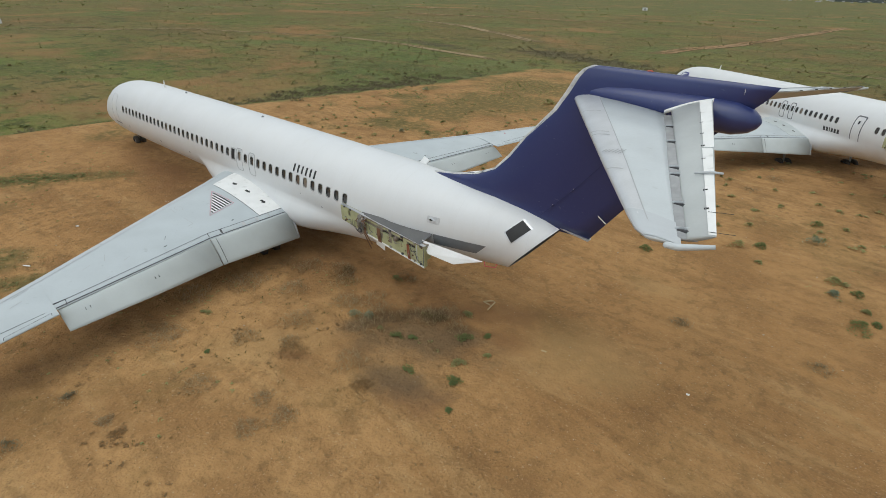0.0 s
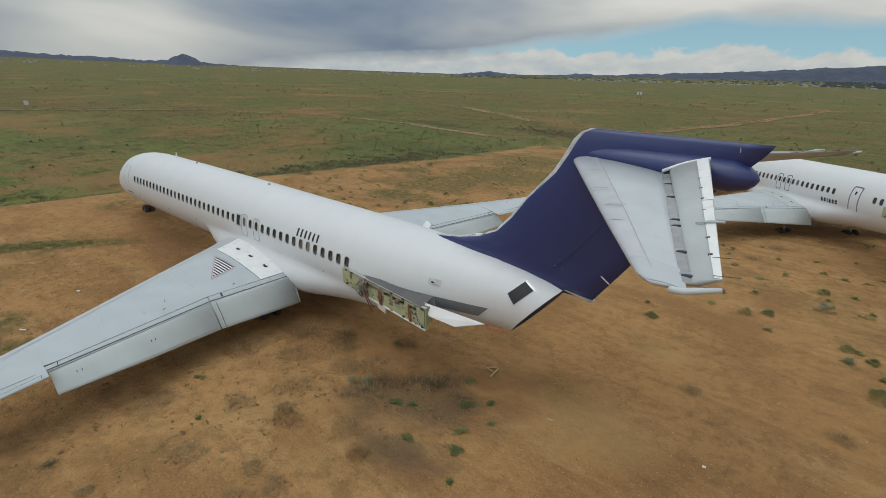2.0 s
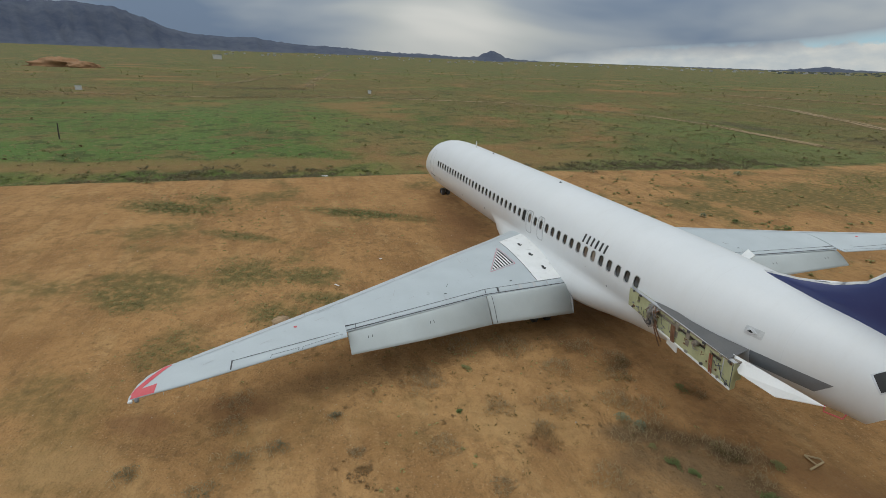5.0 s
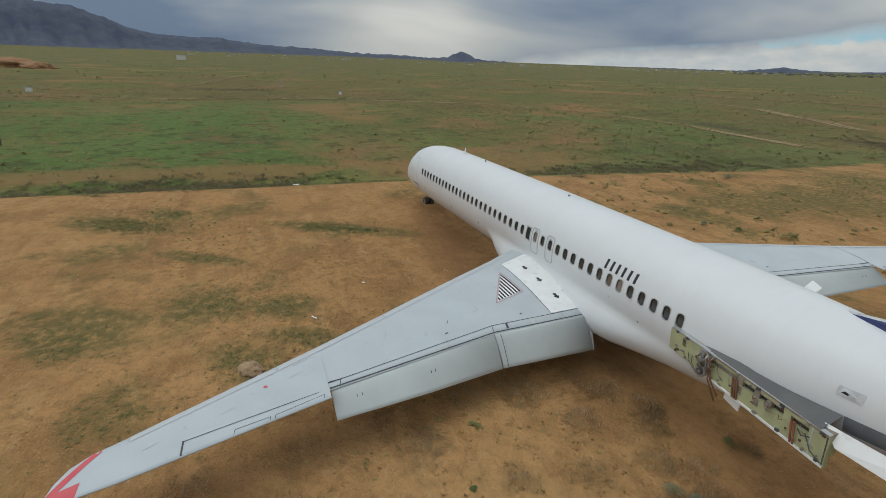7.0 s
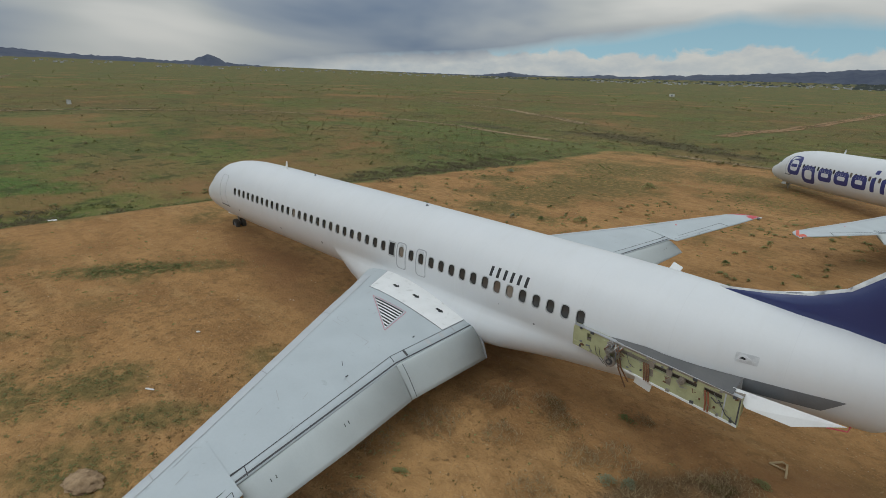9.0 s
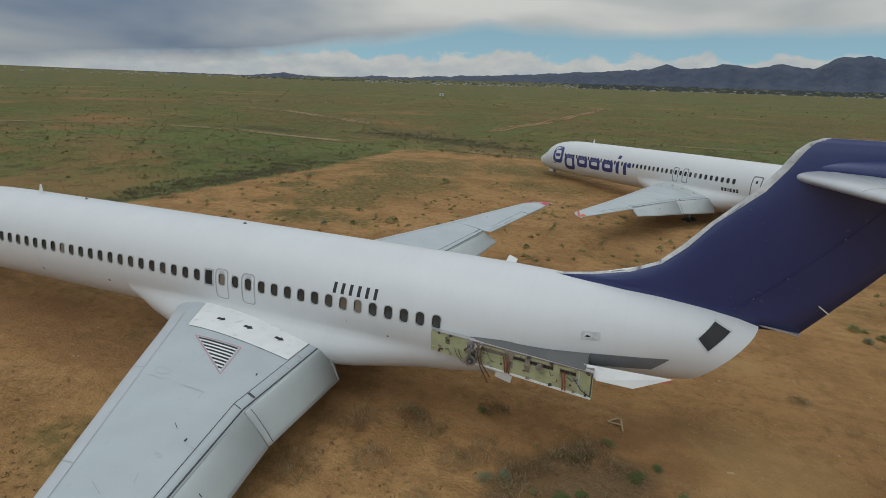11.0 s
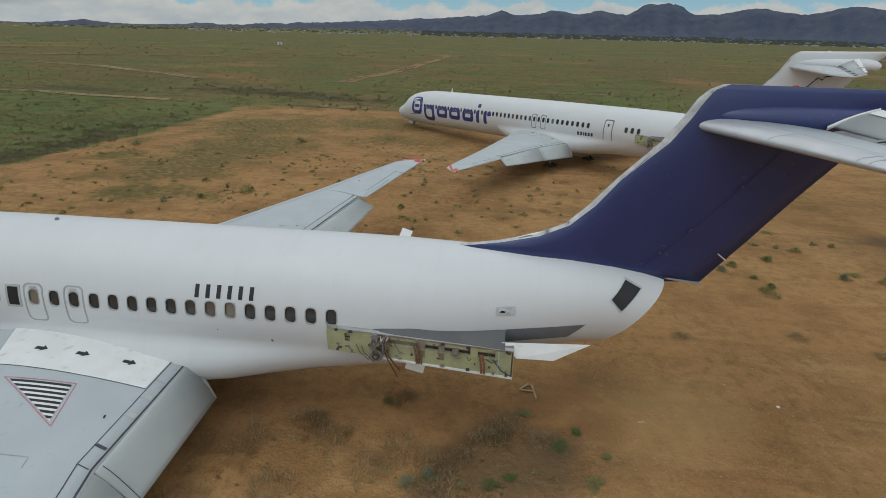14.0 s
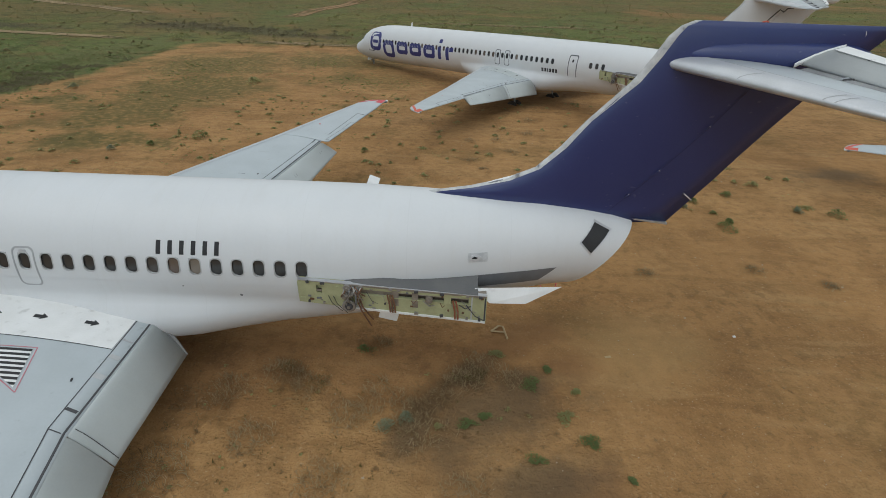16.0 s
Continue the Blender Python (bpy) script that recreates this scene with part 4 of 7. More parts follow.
def exit_door(fus, parent, x, hw, z0, z1, label, sill=False, window=False, line=0.035, edge=GREY_LINE):
    """A door in the skin: its panel, its seal, and a window or a sill."""
    zc, hh = (z0 + z1) / 2, (z1 - z0) / 2
    oa, ia = ring_of(hw, hh, 0.14, line)
    seal = frame_mesh(fus, x, zc, oa, ia, 0.009, 0.0, "door_seal", edge)
    if window:
        ob = new("emergency_exit", seal)
    else:
        ob = new("door", plate_mesh(fus, x, zc, dense(rounded(hw - 0.03, hh - 0.03, 0.12)), 0.004, "door", WHITE))
        r = new("door_seal", seal)
        r.parent = ob
    ob.parent = parent
    tagged(ob, label)
    if window:
        window_set(fus, [x], ob)
    if sill:
        s = new("sill_plate", plate_mesh(fus, x, z0 - 0.03, [(-hw - 0.1, -0.03), (hw + 0.1, -0.03), (hw + 0.1, 0.03), (-hw - 0.1, 0.03)], 0.015, "sill_plate", OUTLINE))
        s.parent = ob
    return ob


def bar_row(fus, parent, x, z, widths, height, gap, mat, name, slant=0.0):
    for w in widths:
        hh = height / 2
        o = new(name, plate_mesh(fus, x, z, dense([(-slant * hh, -hh), (w - slant * hh, -hh), (w + slant * hh, hh), (slant * hh, hh)]), 0.004, name, mat))
        o.parent = parent
        x += w + gap


def pylon_stub(fus, parent, dx=0.0):
    """The engine pylon's root left on the skin, moved aft by dx: a primed frame with bays, brackets, pipes and straps."""
    top = [(-0.07, 0.19), (1.56, 0.10), (4.34, -0.02)]
    bot = [(-0.11, -0.44), (1.97, -0.62), (4.32, -0.78)]

    def P(x, f, y):
        zt = lerp_list(top, x)[0]
        zb = lerp_list(bot, x)[0]
        return Vector((x, y, zt + (zb - zt) * f))

    def face_y(x):
        return -1.77 - 0.035 * max(0, x)

    base = new("pylon_stub")
    base.parent, base.location = parent, (dx, 0, 0)
    tagged(base, "stripped engine pylon root in yellow green primer")

    def cell(name, x0, x1, f0, f1, depth, mat, out=0.0):
        vs = []
        for y_off in (-out, depth):
            for x, f in ((x0, f0), (x1, f0), (x1, f1), (x0, f1)):
                vs.append(P(x, f, face_y(x) + y_off))
        fs = [(3, 2, 1, 0), (0, 1, 5, 4), (1, 2, 6, 5), (2, 3, 7, 6), (3, 0, 4, 7)]
        return piece(name, vs, fs, mat, base, "", False)

    rnd0 = random.Random(9)
    # back web, then rails and posts that leave the bays open
    cell("web", -0.05, 4.30, 0.04, 0.98, 0.16, PRIMER, -0.10)
    cell("top_rail", -0.08, 1.0, 0.0, 0.17, 0.14, PRIMER)
    cell("top_rail", 1.0, 4.34, 0.06, 0.17, 0.14, PRIMER)
    cell("cap_rail", 1.0, 4.34, 0.0, 0.06, 0.3, BROWNED, 0.014)
    cell("bottom_rail", -0.10, 1.02, 0.50, 1.0, 0.14, PRIMER)
    cell("bottom_rail", 1.40, 4.34, 0.40, 1.0, 0.14, PRIMER)
    cell("stringer", 1.15, 2.20, 0.17, 0.42, 0.3, BROWNED, -0.07)
    cell("stringer", 1.30, 4.0, 0.385, 0.41, 0.1, PRIMER, 0.012)
    cell("edge_strip", -0.08, 4.34, -0.012, 0.02, 0.1, SILVER, 0.012)
    # bare grey upper sheet from the skin out to the frame's top edge
    vs, fs = [], []
    for k in range(15):
        x = 1.0 + 3.14 * k / 14
        zu = lerp_list([(1.0, 0.14), (1.31, 0.18), (2.03, 0.21), (2.25, 0.17), (3.19, 0.13), (4.36, 0.15)], x)[0]
        a, b = fus.at(x + dx, zu, 0.008) - Vector((dx, 0, 0)), P(x, -0.015, face_y(x) - 0.004)
        vs += [a, a.lerp(b, 0.5) + Vector((0, 0, -0.01)), b]
    fs = [(3 * k + i, 3 * k + i + 1, 3 * k + i + 4, 3 * k + i + 3) for k in range(14) for i in range(2)]
    piece("bare_skin", vs, fs, DULL, base, "bare grey skin above the pylon")
    cell("edge_strip", 1.0, 4.34, 0.95, 1.02, 0.06, WHITE_TRIM, 0.03)
    for a, b, mt in ((-0.10, 0.34, PRIMER), (0.47, 1.02, PRIMER), (2.12, 2.28, BROWNED), (2.60, 2.74, BROWNED), (3.35, 3.52, PRIMER), (3.93, 4.34, PRIMER)):
        cell("post", a, b, 0.1, 0.7, 0.3, mt, 0.004)
    cell("end_plate", 4.335, 4.35, -0.01, 1.01, 0.05, PRIMER, 0.016)
    cell("end_seal", 4.30, 4.334, 0.0, 1.0, 0.04, SEAL, 0.010)
    cell("end_band", 3.99, 4.02, 0.06, 1.0, 0.1, SLAT, 0.012)
    for a, b, f0, f1 in ((2.28, 2.60, 0.17, 0.42), (2.74, 3.35, 0.17, 0.40), (3.52, 3.93, 0.17, 0.38), (0.34, 0.47, 0.40, 0.62)):
        cell("bay", a, b, f0, f1, 0.2, BAY, -0.085)
        cell("bay_rim", a, b, f0 - 0.012, f0 + 0.012, 0.05, BROWNED, 0.012)
    for k in range(26):
        x, f = rnd0.uniform(-0.02, 4.25), rnd0.choice((0.08, 0.13, 0.66, 0.72, 0.80, 0.88)) + rnd0.uniform(-0.02, 0.02)
        bm = bmesh.new()
        add_box(bm, *P(x, f, face_y(x) - 0.012), rnd0.uniform(0.03, 0.12), 0.03, rnd0.uniform(0.02, 0.06), (0, rnd0.uniform(-8, 8), 0), 0.004)
        part("clip_plate", bm, rnd0.choice((STEEL, PRIMER, BARE, SEAL, HOSE)), base)
    for k in range(10):
        x = rnd0.uniform(1.3, 4.0)
        a = P(x, rnd0.uniform(0.2, 0.5), face_y(x) - 0.02)
        b = P(min(4.3, x + rnd0.uniform(0.1, 0.5)), rnd0.uniform(0.3, 0.9), face_y(x) - 0.05)
        bm = bmesh.new()
        add_tube(bm, [a, a.lerp(b, 0.5) + Vector((0, -0.06, -0.05)), b], rnd0.uniform(0.006, 0.014), 5)
        part("cable", bm, rnd0.choice((SEAL, HOSE, STEEL)), base)
    rnd = random.Random(5)
    for x, f in ((1.08, 0.12), (1.20, 0.30), (1.02, 0.48), (3.0, 0.30)):
        bm = bmesh.new()
        c = P(x, f, face_y(x))
        add_tube(bm, [c + Vector((0, 0.05, 0)), c + Vector((0, -0.08, 0))], 0.085, 14)
        add_tube(bm, [c + Vector((0, -0.08, 0)), c + Vector((0, -0.13, 0))], 0.04, 10)
        part("fitting", bm, STEEL if x < 2 else BROWNED, base)
    # a pulley below the fittings
    c = P(1.10, 0.88, face_y(1.1) - 0.05)
    bm = bmesh.new()
    add_tube(bm, [c + Vector((0, y, 0)) for y in (0.03, 0.02, -0.02, -0.03)], [0.15, 0.165, 0.165, 0.15], 18)
    pul = part("pulley", bm, STEEL, base, "worn grey pulley wheel")
    bm = bmesh.new()
    add_tube(bm, [c + Vector((0, -0.03, 0)), c + Vector((0, -0.06, 0))], [0.10, 0.09], 14)
    part("pulley_face", bm, SEAL, pul)
    bm = bmesh.new()
    add_tube(bm, [c + Vector((0, -0.05, 0)), c + Vector((0, -0.08, 0))], 0.04, 10)
    part("pulley_hub", bm, STEEL, pul)
    for k in range(14):
        x = 0.98 + 0.035 * k
        c = P(x, 0.05 + 0.10 * rnd.random(), face_y(x) - 0.03)
        d = P(x + rnd.uniform(-0.15, 0.25), 0.35 + 0.5 * rnd.random(), face_y(x) - 0.08)
        bm = bmesh.new()
        add_tube(bm, [c, c.lerp(d, 0.35) + Vector((rnd.uniform(-.08, .08), -0.10, 0)), c.lerp(d, 0.7) + Vector((rnd.uniform(-.08, .08), -0.08, 0)), d], 0.014 + 0.008 * rnd.random(), 6)
        part("pipe", bm, rnd.choice((STEEL, STEEL, BARE, HOSE)), base)
    for x, ln in ((0.62, 0.55), (0.74, 0.60), (1.30, 1.0), (1.36, 0.75)):
        c = P(x, 0.55, face_y(x) - 0.03)
        bm = bmesh.new()
        add_tube(bm, [c, c + Vector((0.10, -0.10, -0.25 * ln)), c + Vector((0.22, -0.06, -0.55 * ln)), c + Vector((0.30, 0.0, -0.8 * ln))], 0.02 if x > 1 else 0.008, 6)
        part("hose", bm, HOSE if x > 1 else BLACK, base)
    for x in (2.02, 2.08, 2.14, 3.56, 3.63):
        a, b = P(x, 0.25, face_y(x) - 0.03), P(x + 0.06, 0.95, face_y(x) - 0.04)
        bm = bmesh.new()
        add_tube(bm, [a, a.lerp(b, 0.5) + Vector((0.02, -0.03, 0)), b], 0.022, 6)
        part("strap", bm, STRAP if x < 3 else RUST, base, "rust brown strap")
    for x in (0.15, 0.5, 1.4, 2.1, 2.7, 3.3, 3.9, 4.2):
        for f in (0.04, 0.9):
            bm = bmesh.new()
            c = P(x, f, face_y(x) - 0.02)
            add_box(bm, *c, 0.05 + 0.05 * rnd.random(), 0.05, 0.06, (0, rnd.uniform(-20, 20), 0))
            part("bracket", bm, rnd.choice((STEEL, SEAL)), base)
    # a white flap of skin hanging below
    bm = bmesh.new()
    add_box(bm, 2.02, -1.76, -0.80, 0.46, 0.03, 0.26, (10, 14, 0), 0.01)
    part("loose_cover", bm, WHITE_TRIM, base)
    return base


# ---- ground ----


# how high the plain climbs towards the horizon, by azimuth
RISE = [(0, 0.0), (45, 0.5), (60, 0.62), (74, 0.78), (102, 0.74), (118, 0.48), (132, 0.26), (150, 0.36), (160, 0.42), (170, 0.55), (196, 0.62), (235, 0.50), (290, 0.0), (360, 0.0)]


def ground_z(x, y):
    r = math.hypot(x, y - 15)
    z = 0.10 * noise.noise((x * 0.06, y * 0.06, 3.1)) + 0.05 * noise.noise((x * 0.35, y * 0.35, 7.7)) * max(0, 1 - r / 120)
    near = math.hypot(max(0, -x - 8), 0)
    z += 0.54 * (1 - math.exp(-(near / 16) ** 2)) * max(0.0, min(1.0, (34 - y) / 22)) * (1 if x > -32 else max(0, 1 - (-32 - x) / 5))
    z -= 0.35 * math.exp(-((x + 36.3 - 0.02 * y) / 2.2) ** 2) * (1 if y < 58 else 0)
    if r > 600:
        az = math.degrees(math.atan2(y + 11, x - 6)) % 360
        z += ((r - 600) / 4100) ** 2.2 * (10 + 4700 * math.tan(radians(lerp_list(RISE, az)[0])))
    return z


def make_ground():
    rad = [0.0]
    step = 0.7
    while rad[-1] < 4700:
        rad.append(rad[-1] + step)
        step = max(0.7, rad[-1] * 0.035) if rad[-1] > 20 else 0.7
    n = 260
    verts, faces = [(0, 15, ground_z(0, 15))], []
    for r in rad[1:]:
        for k in range(n):
            a = 2 * math.pi * k / n
            x, y = r * math.cos(a), 15 + r * math.sin(a)
            verts.append((x, y, ground_z(x, y)))
    for k in range(n):
        faces.append((0, 1 + k, 1 + (k + 1) % n))
    for i in range(len(rad) - 2):
        for k in range(n):
            a, b = 1 + i * n, 1 + (i + 1) * n
            faces.append((a + k, b + k, b + (k + 1) % n, a + (k + 1) % n))
    return verts, faces


# soil darkened by moisture and rust, the planes' shade painted in too: (x, y, half length, half width, turn)
DAMP_SHADE_SPOTS = [(2.7, -1.5, 0.9, 0.5, 60), (3.2, -0.5, 1.0, 0.6, 45), (4.1, 0.6, 1.2, 0.5, 45), (4.8, -0.8, 2.2, 1.5, 30), (5.5, 0.0, 1.3, 0.9, 20), (5.9, -2.7, 1.4, 0.8, 20), (24.8, 18.4, 2.4, 1.2, 10)]
RUST_SHADE_SPOTS = [(6.25, 2.5, 1.2, 0.8, 0), (5.3, 2.0, 1.2, 0.8, 20), (6.9, 1.2, 0.9, 0.9, 0), (6.6, -2.9, 1.2, 0.7, 20), (2.4, -4.3, 0.7, 0.3, 30), (-1.5, -15.0, 1.2, 0.5, 65), (-1.6, -12.6, 1.5, 0.6, 70), (-13, -0.6, 5.0, 1.4, 5), (-19, 0.5, 4.0, 1.2, 5)]


def ground_material():
    m = bpy.data.materials.new("dirt and scrub ground")
    m.use_nodes = True
    nt = m.node_tree
    N, Lk = nt.nodes, nt.links
    bs = N["Principled BSDF"]
    bs.inputs["Roughness"].default_value = 0.95
    bs.inputs["Specular IOR Level"].default_value = 0.15
    geo = N.new("ShaderNodeNewGeometry")
    sep = N.new("ShaderNodeSeparateXYZ")
    Lk.new(geo.outputs["Position"], sep.inputs[0])

    def nz(scale, detail=6, stretch=(1, 1, 1), rough=0.55, shift=0.0, dist=0.0):
        mp = N.new("ShaderNodeMapping")
        mp.inputs["Scale"].default_value = stretch
        mp.inputs["Location"].default_value = (shift, shift * 0.7, 0)
        Lk.new(geo.outputs["Position"], mp.inputs[0])
        n = N.new("ShaderNodeTexNoise")
        n.inputs["Scale"].default_value, n.inputs["Detail"].default_value = scale, detail
        n.inputs["Roughness"].default_value, n.inputs["Distortion"].default_value = rough, dist
        Lk.new(mp.outputs[0], n.inputs["Vector"])
        return n.outputs["Fac"]

    def mr(v, a, b, c=0.0, d=1.0):
        n = N.new("ShaderNodeMapRange")
        n.interpolation_type = "SMOOTHSTEP"
        for i, q in enumerate((a, b, c, d)):
            n.inputs[i + 1].default_value = q
        Lk.new(v, n.inputs[0])
        return n.outputs[0]

    def op(o, a, b):
        n = N.new("ShaderNodeMath")
        n.operation = o
        for i, v in enumerate((a, b)):
            if isinstance(v, (int, float)):
                n.inputs[i].default_value = v
            else:
                Lk.new(v, n.inputs[i])
        return n.outputs[0]

    def mix(f, a, b):
        n = N.new("ShaderNodeMix")
        n.data_type = "RGBA"
        Lk.new(f, n.inputs[0])
        for i, v in ((6, a), (7, b)):
            if isinstance(v, tuple):
                n.inputs[i].default_value = (*v, 1)
            else:
                Lk.new(v, n.inputs[i])
        return n.outputs[2]

    big, mid, fine, grain = nz(0.05, 5), nz(0.28, 7, shift=9), nz(2.2, 6, shift=4), nz(14, 5)
    dirt = mix(mr(big, 0.35, 0.65), (0.395, 0.214, 0.084), (0.445, 0.254, 0.105))
    dirt = mix(mr(mid, 0.44, 0.64, 0, 0.7), dirt, (0.250, 0.130, 0.050))
    dirt = mix(mr(nz(1.1, 6, (0.14, 1, 1), 0.6, 201), 0.52, 0.64, 0, 0.4), dirt, (0.235, 0.125, 0.050))
    dirt = mix(mr(nz(0.9, 6, (0.2, 1, 1), 0.6, 211), 0.54, 0.66, 0, 0.45), dirt, (0.46, 0.285, 0.125))
    dirt = mix(mr(nz(0.75, 7, shift=221, rough=0.62), 0.54, 0.64, 0, 0.45), dirt, (0.215, 0.118, 0.050))
    dirt = mix(mr(fine, 0.40, 0.75, 0, 0.55), dirt, (0.24, 0.132, 0.054))
    dirt = mix(mr(grain, 0.50, 0.68, 0, 0.45), dirt, (0.42, 0.255, 0.115))
    dirt = mix(mr(nz(22, 3, shift=57), 0.56, 0.66, 0, 0.25), dirt, (0.17, 0.10, 0.045))
    # brown clumps a few inches across, thick in some places
    clump = nz(2.6, 3, shift=37, rough=0.5)
    dirt = mix(op("MULTIPLY", mr(clump, 0.53, 0.64, 0, 0.36), mr(nz(0.12, 4, shift=47), 0.40, 0.58, 0.1, 1.0)), dirt, (0.150, 0.092, 0.040))
    clod, speck = nz(6.5, 4, shift=17, rough=0.65), nz(10.0, 2, shift=27)
    dirt = mix(op("MULTIPLY", mr(clod, 0.56, 0.68, 0, 0.5), mr(mid, 0.36, 0.6, 0.35, 1.0)), dirt, (0.155, 0.095, 0.045))
    dirt = mix(mr(speck, 0.65, 0.72, 0, 0.5), dirt, (0.50, 0.35, 0.20))
    green_near = mix(mr(fine, 0.35, 0.7), (0.145, 0.122, 0.043), (0.108, 0.094, 0.034))
    wob = op("MULTIPLY", op("SUBTRACT", nz(0.35, 7, shift=81, rough=0.65), 0.5), 2.6)

    def blots(spots, a, b, top):
        """Ragged plots: (x, y, half length, half width, turn in degrees)."""
        best = None
        for x, y, rx, ry, turn in spots:
            c, s = math.cos(radians(turn)), math.sin(radians(turn))
            px, py = op("SUBTRACT", sep.outputs["X"], x), op("SUBTRACT", sep.outputs["Y"], y)
            u = op("MULTIPLY", op("ADD", op("MULTIPLY", px, c), op("MULTIPLY", py, s)), 1 / rx)
            v = op("MULTIPLY", op("SUBTRACT", op("MULTIPLY", py, c), op("MULTIPLY", px, s)), 1 / ry)
            d = op("SQRT", op("ADD", op("MULTIPLY", u, u), op("MULTIPLY", v, v)), 0.0)
            best = d if best is None else op("MINIMUM", best, d)
        return mr(op("ADD", best, wob), a, b, 0, top)

    weedy = blots([(-24.5, -17.2, 4.2, 1.6, 60), (-21.3, -5.6, 4.2, 1.1, 62), (-12.6, -12.6, 2.4, 1.7, 45), (-11.6, -9.6, 2.0, 1.1, 70), (-7.3, -11.0, 2.2, 1.2, 30), (-5.6, -14.8, 1.6, 1.4, 0), (-18.0, -12.8, 2.6, 0.7, 60),
                   (-10.8, -17.2, 2.4, 1.3, 45), (-8.6, -8.8, 2.0, 0.7, 60), (-26, -15, 2.0, 1.2, 40), (-19.4, 36, 7, 9, 0), (-22, 48, 8, 9, 0), (-20.5, 25, 5, 3, 40), (-9, 52, 10, 6, 0), (-4, 42, 6, 4, 0), (-19.8, 27.5, 4, 5, 0), (-19, 20, 3, 2.5, 30), (-27, 30, 3, 2, 40)], 1.35, 0.35, 0.85)
    patch = op("MULTIPLY", op("MAXIMUM", weedy, mr(nz(0.16, 7, shift=21), 0.52, 0.66, 0, 0.8)), mr(fine, 0.30, 0.55, 0.35, 1.0))
    # denser scrub well ahead of the wing
    patch = op("MULTIPLY", patch, mr(sep.outputs["X"], 6, -14, 0.25, 1.0))
    apron = mix(patch, dirt, green_near)
    # moist soil and the tail's shade, both painted into the ground in blotches
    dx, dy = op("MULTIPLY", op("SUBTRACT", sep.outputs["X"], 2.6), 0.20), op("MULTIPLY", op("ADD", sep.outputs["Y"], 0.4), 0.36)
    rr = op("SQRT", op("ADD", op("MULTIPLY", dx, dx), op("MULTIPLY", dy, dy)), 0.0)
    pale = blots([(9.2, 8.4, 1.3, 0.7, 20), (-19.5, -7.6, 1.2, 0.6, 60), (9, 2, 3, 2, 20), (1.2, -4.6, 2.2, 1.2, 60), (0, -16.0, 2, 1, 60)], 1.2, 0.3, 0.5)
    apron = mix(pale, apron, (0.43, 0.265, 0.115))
    moist_shade = mr(op("ADD", rr, op("MULTIPLY", op("SUBTRACT", nz(0.55, 6, shift=40), 0.5), 1.9)), 1.05, 0.45, 0, 0.06)
    apron = mix(moist_shade, apron, (0.150, 0.085, 0.045))
    # reddish soil along the fuselage, the shade below it painted in
    dx2 = op("MULTIPLY", op("SUBTRACT", sep.outputs["X"], -10), 0.055)
    dy2 = op("MULTIPLY", op("SUBTRACT", sep.outputs["Y"], 1.0), 0.42)
    rr2 = op("SQRT", op("ADD", op("MULTIPLY", dx2, dx2), op("MULTIPLY", dy2, dy2)), 0.0)
    red = mr(op("ADD", rr2, op("MULTIPLY", op("SUBTRACT", nz(0.3, 6, shift=52), 0.5), 1.6)), 1.15, 0.6, 0, 0.14)
    apron = mix(red, apron, (0.215, 0.105, 0.055))
    # shade under the airliners' wings, painted on the ground as dark blots
    wing_shade = blots([(-2.2, -9.6, 2.4, 0.6, 95), (4.6, 25.5, 3.0, 2.2, 20), (22.6, 16.3, 2.5, 1.5, 0), (1.0, 27.5, 3, 1.5, 0)], 1.3, 0.3, 0.22)
    apron = mix(wing_shade, apron, (0.115, 0.074, 0.042))
    # rusty soil; the long spots ahead of the wing paint in fuselage shade
    rust = blots(RUST_SHADE_SPOTS, 1.3, 0.4, 0.6)
    apron = mix(rust, apron, (0.235, 0.122, 0.054))
    # dark moist spots, mostly under the tail, its shade coloured in with them
    damp_shade = blots(DAMP_SHADE_SPOTS, 1.4, 0.3, 0.66)
    apron = mix(damp_shade, apron, (0.110, 0.082, 0.050))
    plain_n = nz(0.022, 8, (1, 1, 1), 0.62, 5, 0.3)
    grass = mix(mr(nz(0.035, 8, shift=3, rough=0.6), 0.42, 0.58), (0.102, 0.132, 0.034), (0.168, 0.164, 0.050))
    grass = mix(mr(nz(0.9, 5, shift=2), 0.45, 0.72, 0, 0.5), grass, (0.105, 0.088, 0.034))
    grass = mix(mr(nz(0.011, 6, shift=61), 0.46, 0.60, 0, 0.55), grass, (0.160, 0.118, 0.050))
    # a browner belt a hundred metres and more out, greener again past it
    far = op("SQRT", op("ADD", op("MULTIPLY", sep.outputs["X"], sep.outputs["X"]), op("MULTIPLY", sep.outputs["Y"], sep.outputs["Y"])), 0.0)
    far = op("ADD", far, op("MULTIPLY", op("SUBTRACT", nz(0.014, 5, shift=101), 0.5), 260.0))
    belt = op("MULTIPLY", mr(far, 75, 130), mr(far, 430, 300))
    grass = mix(op("MULTIPLY", belt, mr(nz(0.03, 7, shift=111), 0.40, 0.58, 0.1, 0.7)), grass, (0.165, 0.110, 0.046))
    grass = mix(mr(far, 380, 520, 0, 0.55), grass, (0.104, 0.112, 0.043))
    grass = mix(mr(nz(1.6, 3, shift=71), 0.60, 0.70, 0, 0.5), grass, (0.050, 0.055, 0.022))
    lush = op("MULTIPLY", mr(nz(0.02, 5, shift=31), 0.36, 0.52), op("MULTIPLY", mr(sep.outputs["X"], -130, -118), mr(sep.outputs["X"], -40, -52)))
    lush = op("MULTIPLY", lush, mr(sep.outputs["Y"], 30, -30))
    grass = mix(op("MULTIPLY", lush, 0.95), grass, (0.092, 0.152, 0.038))
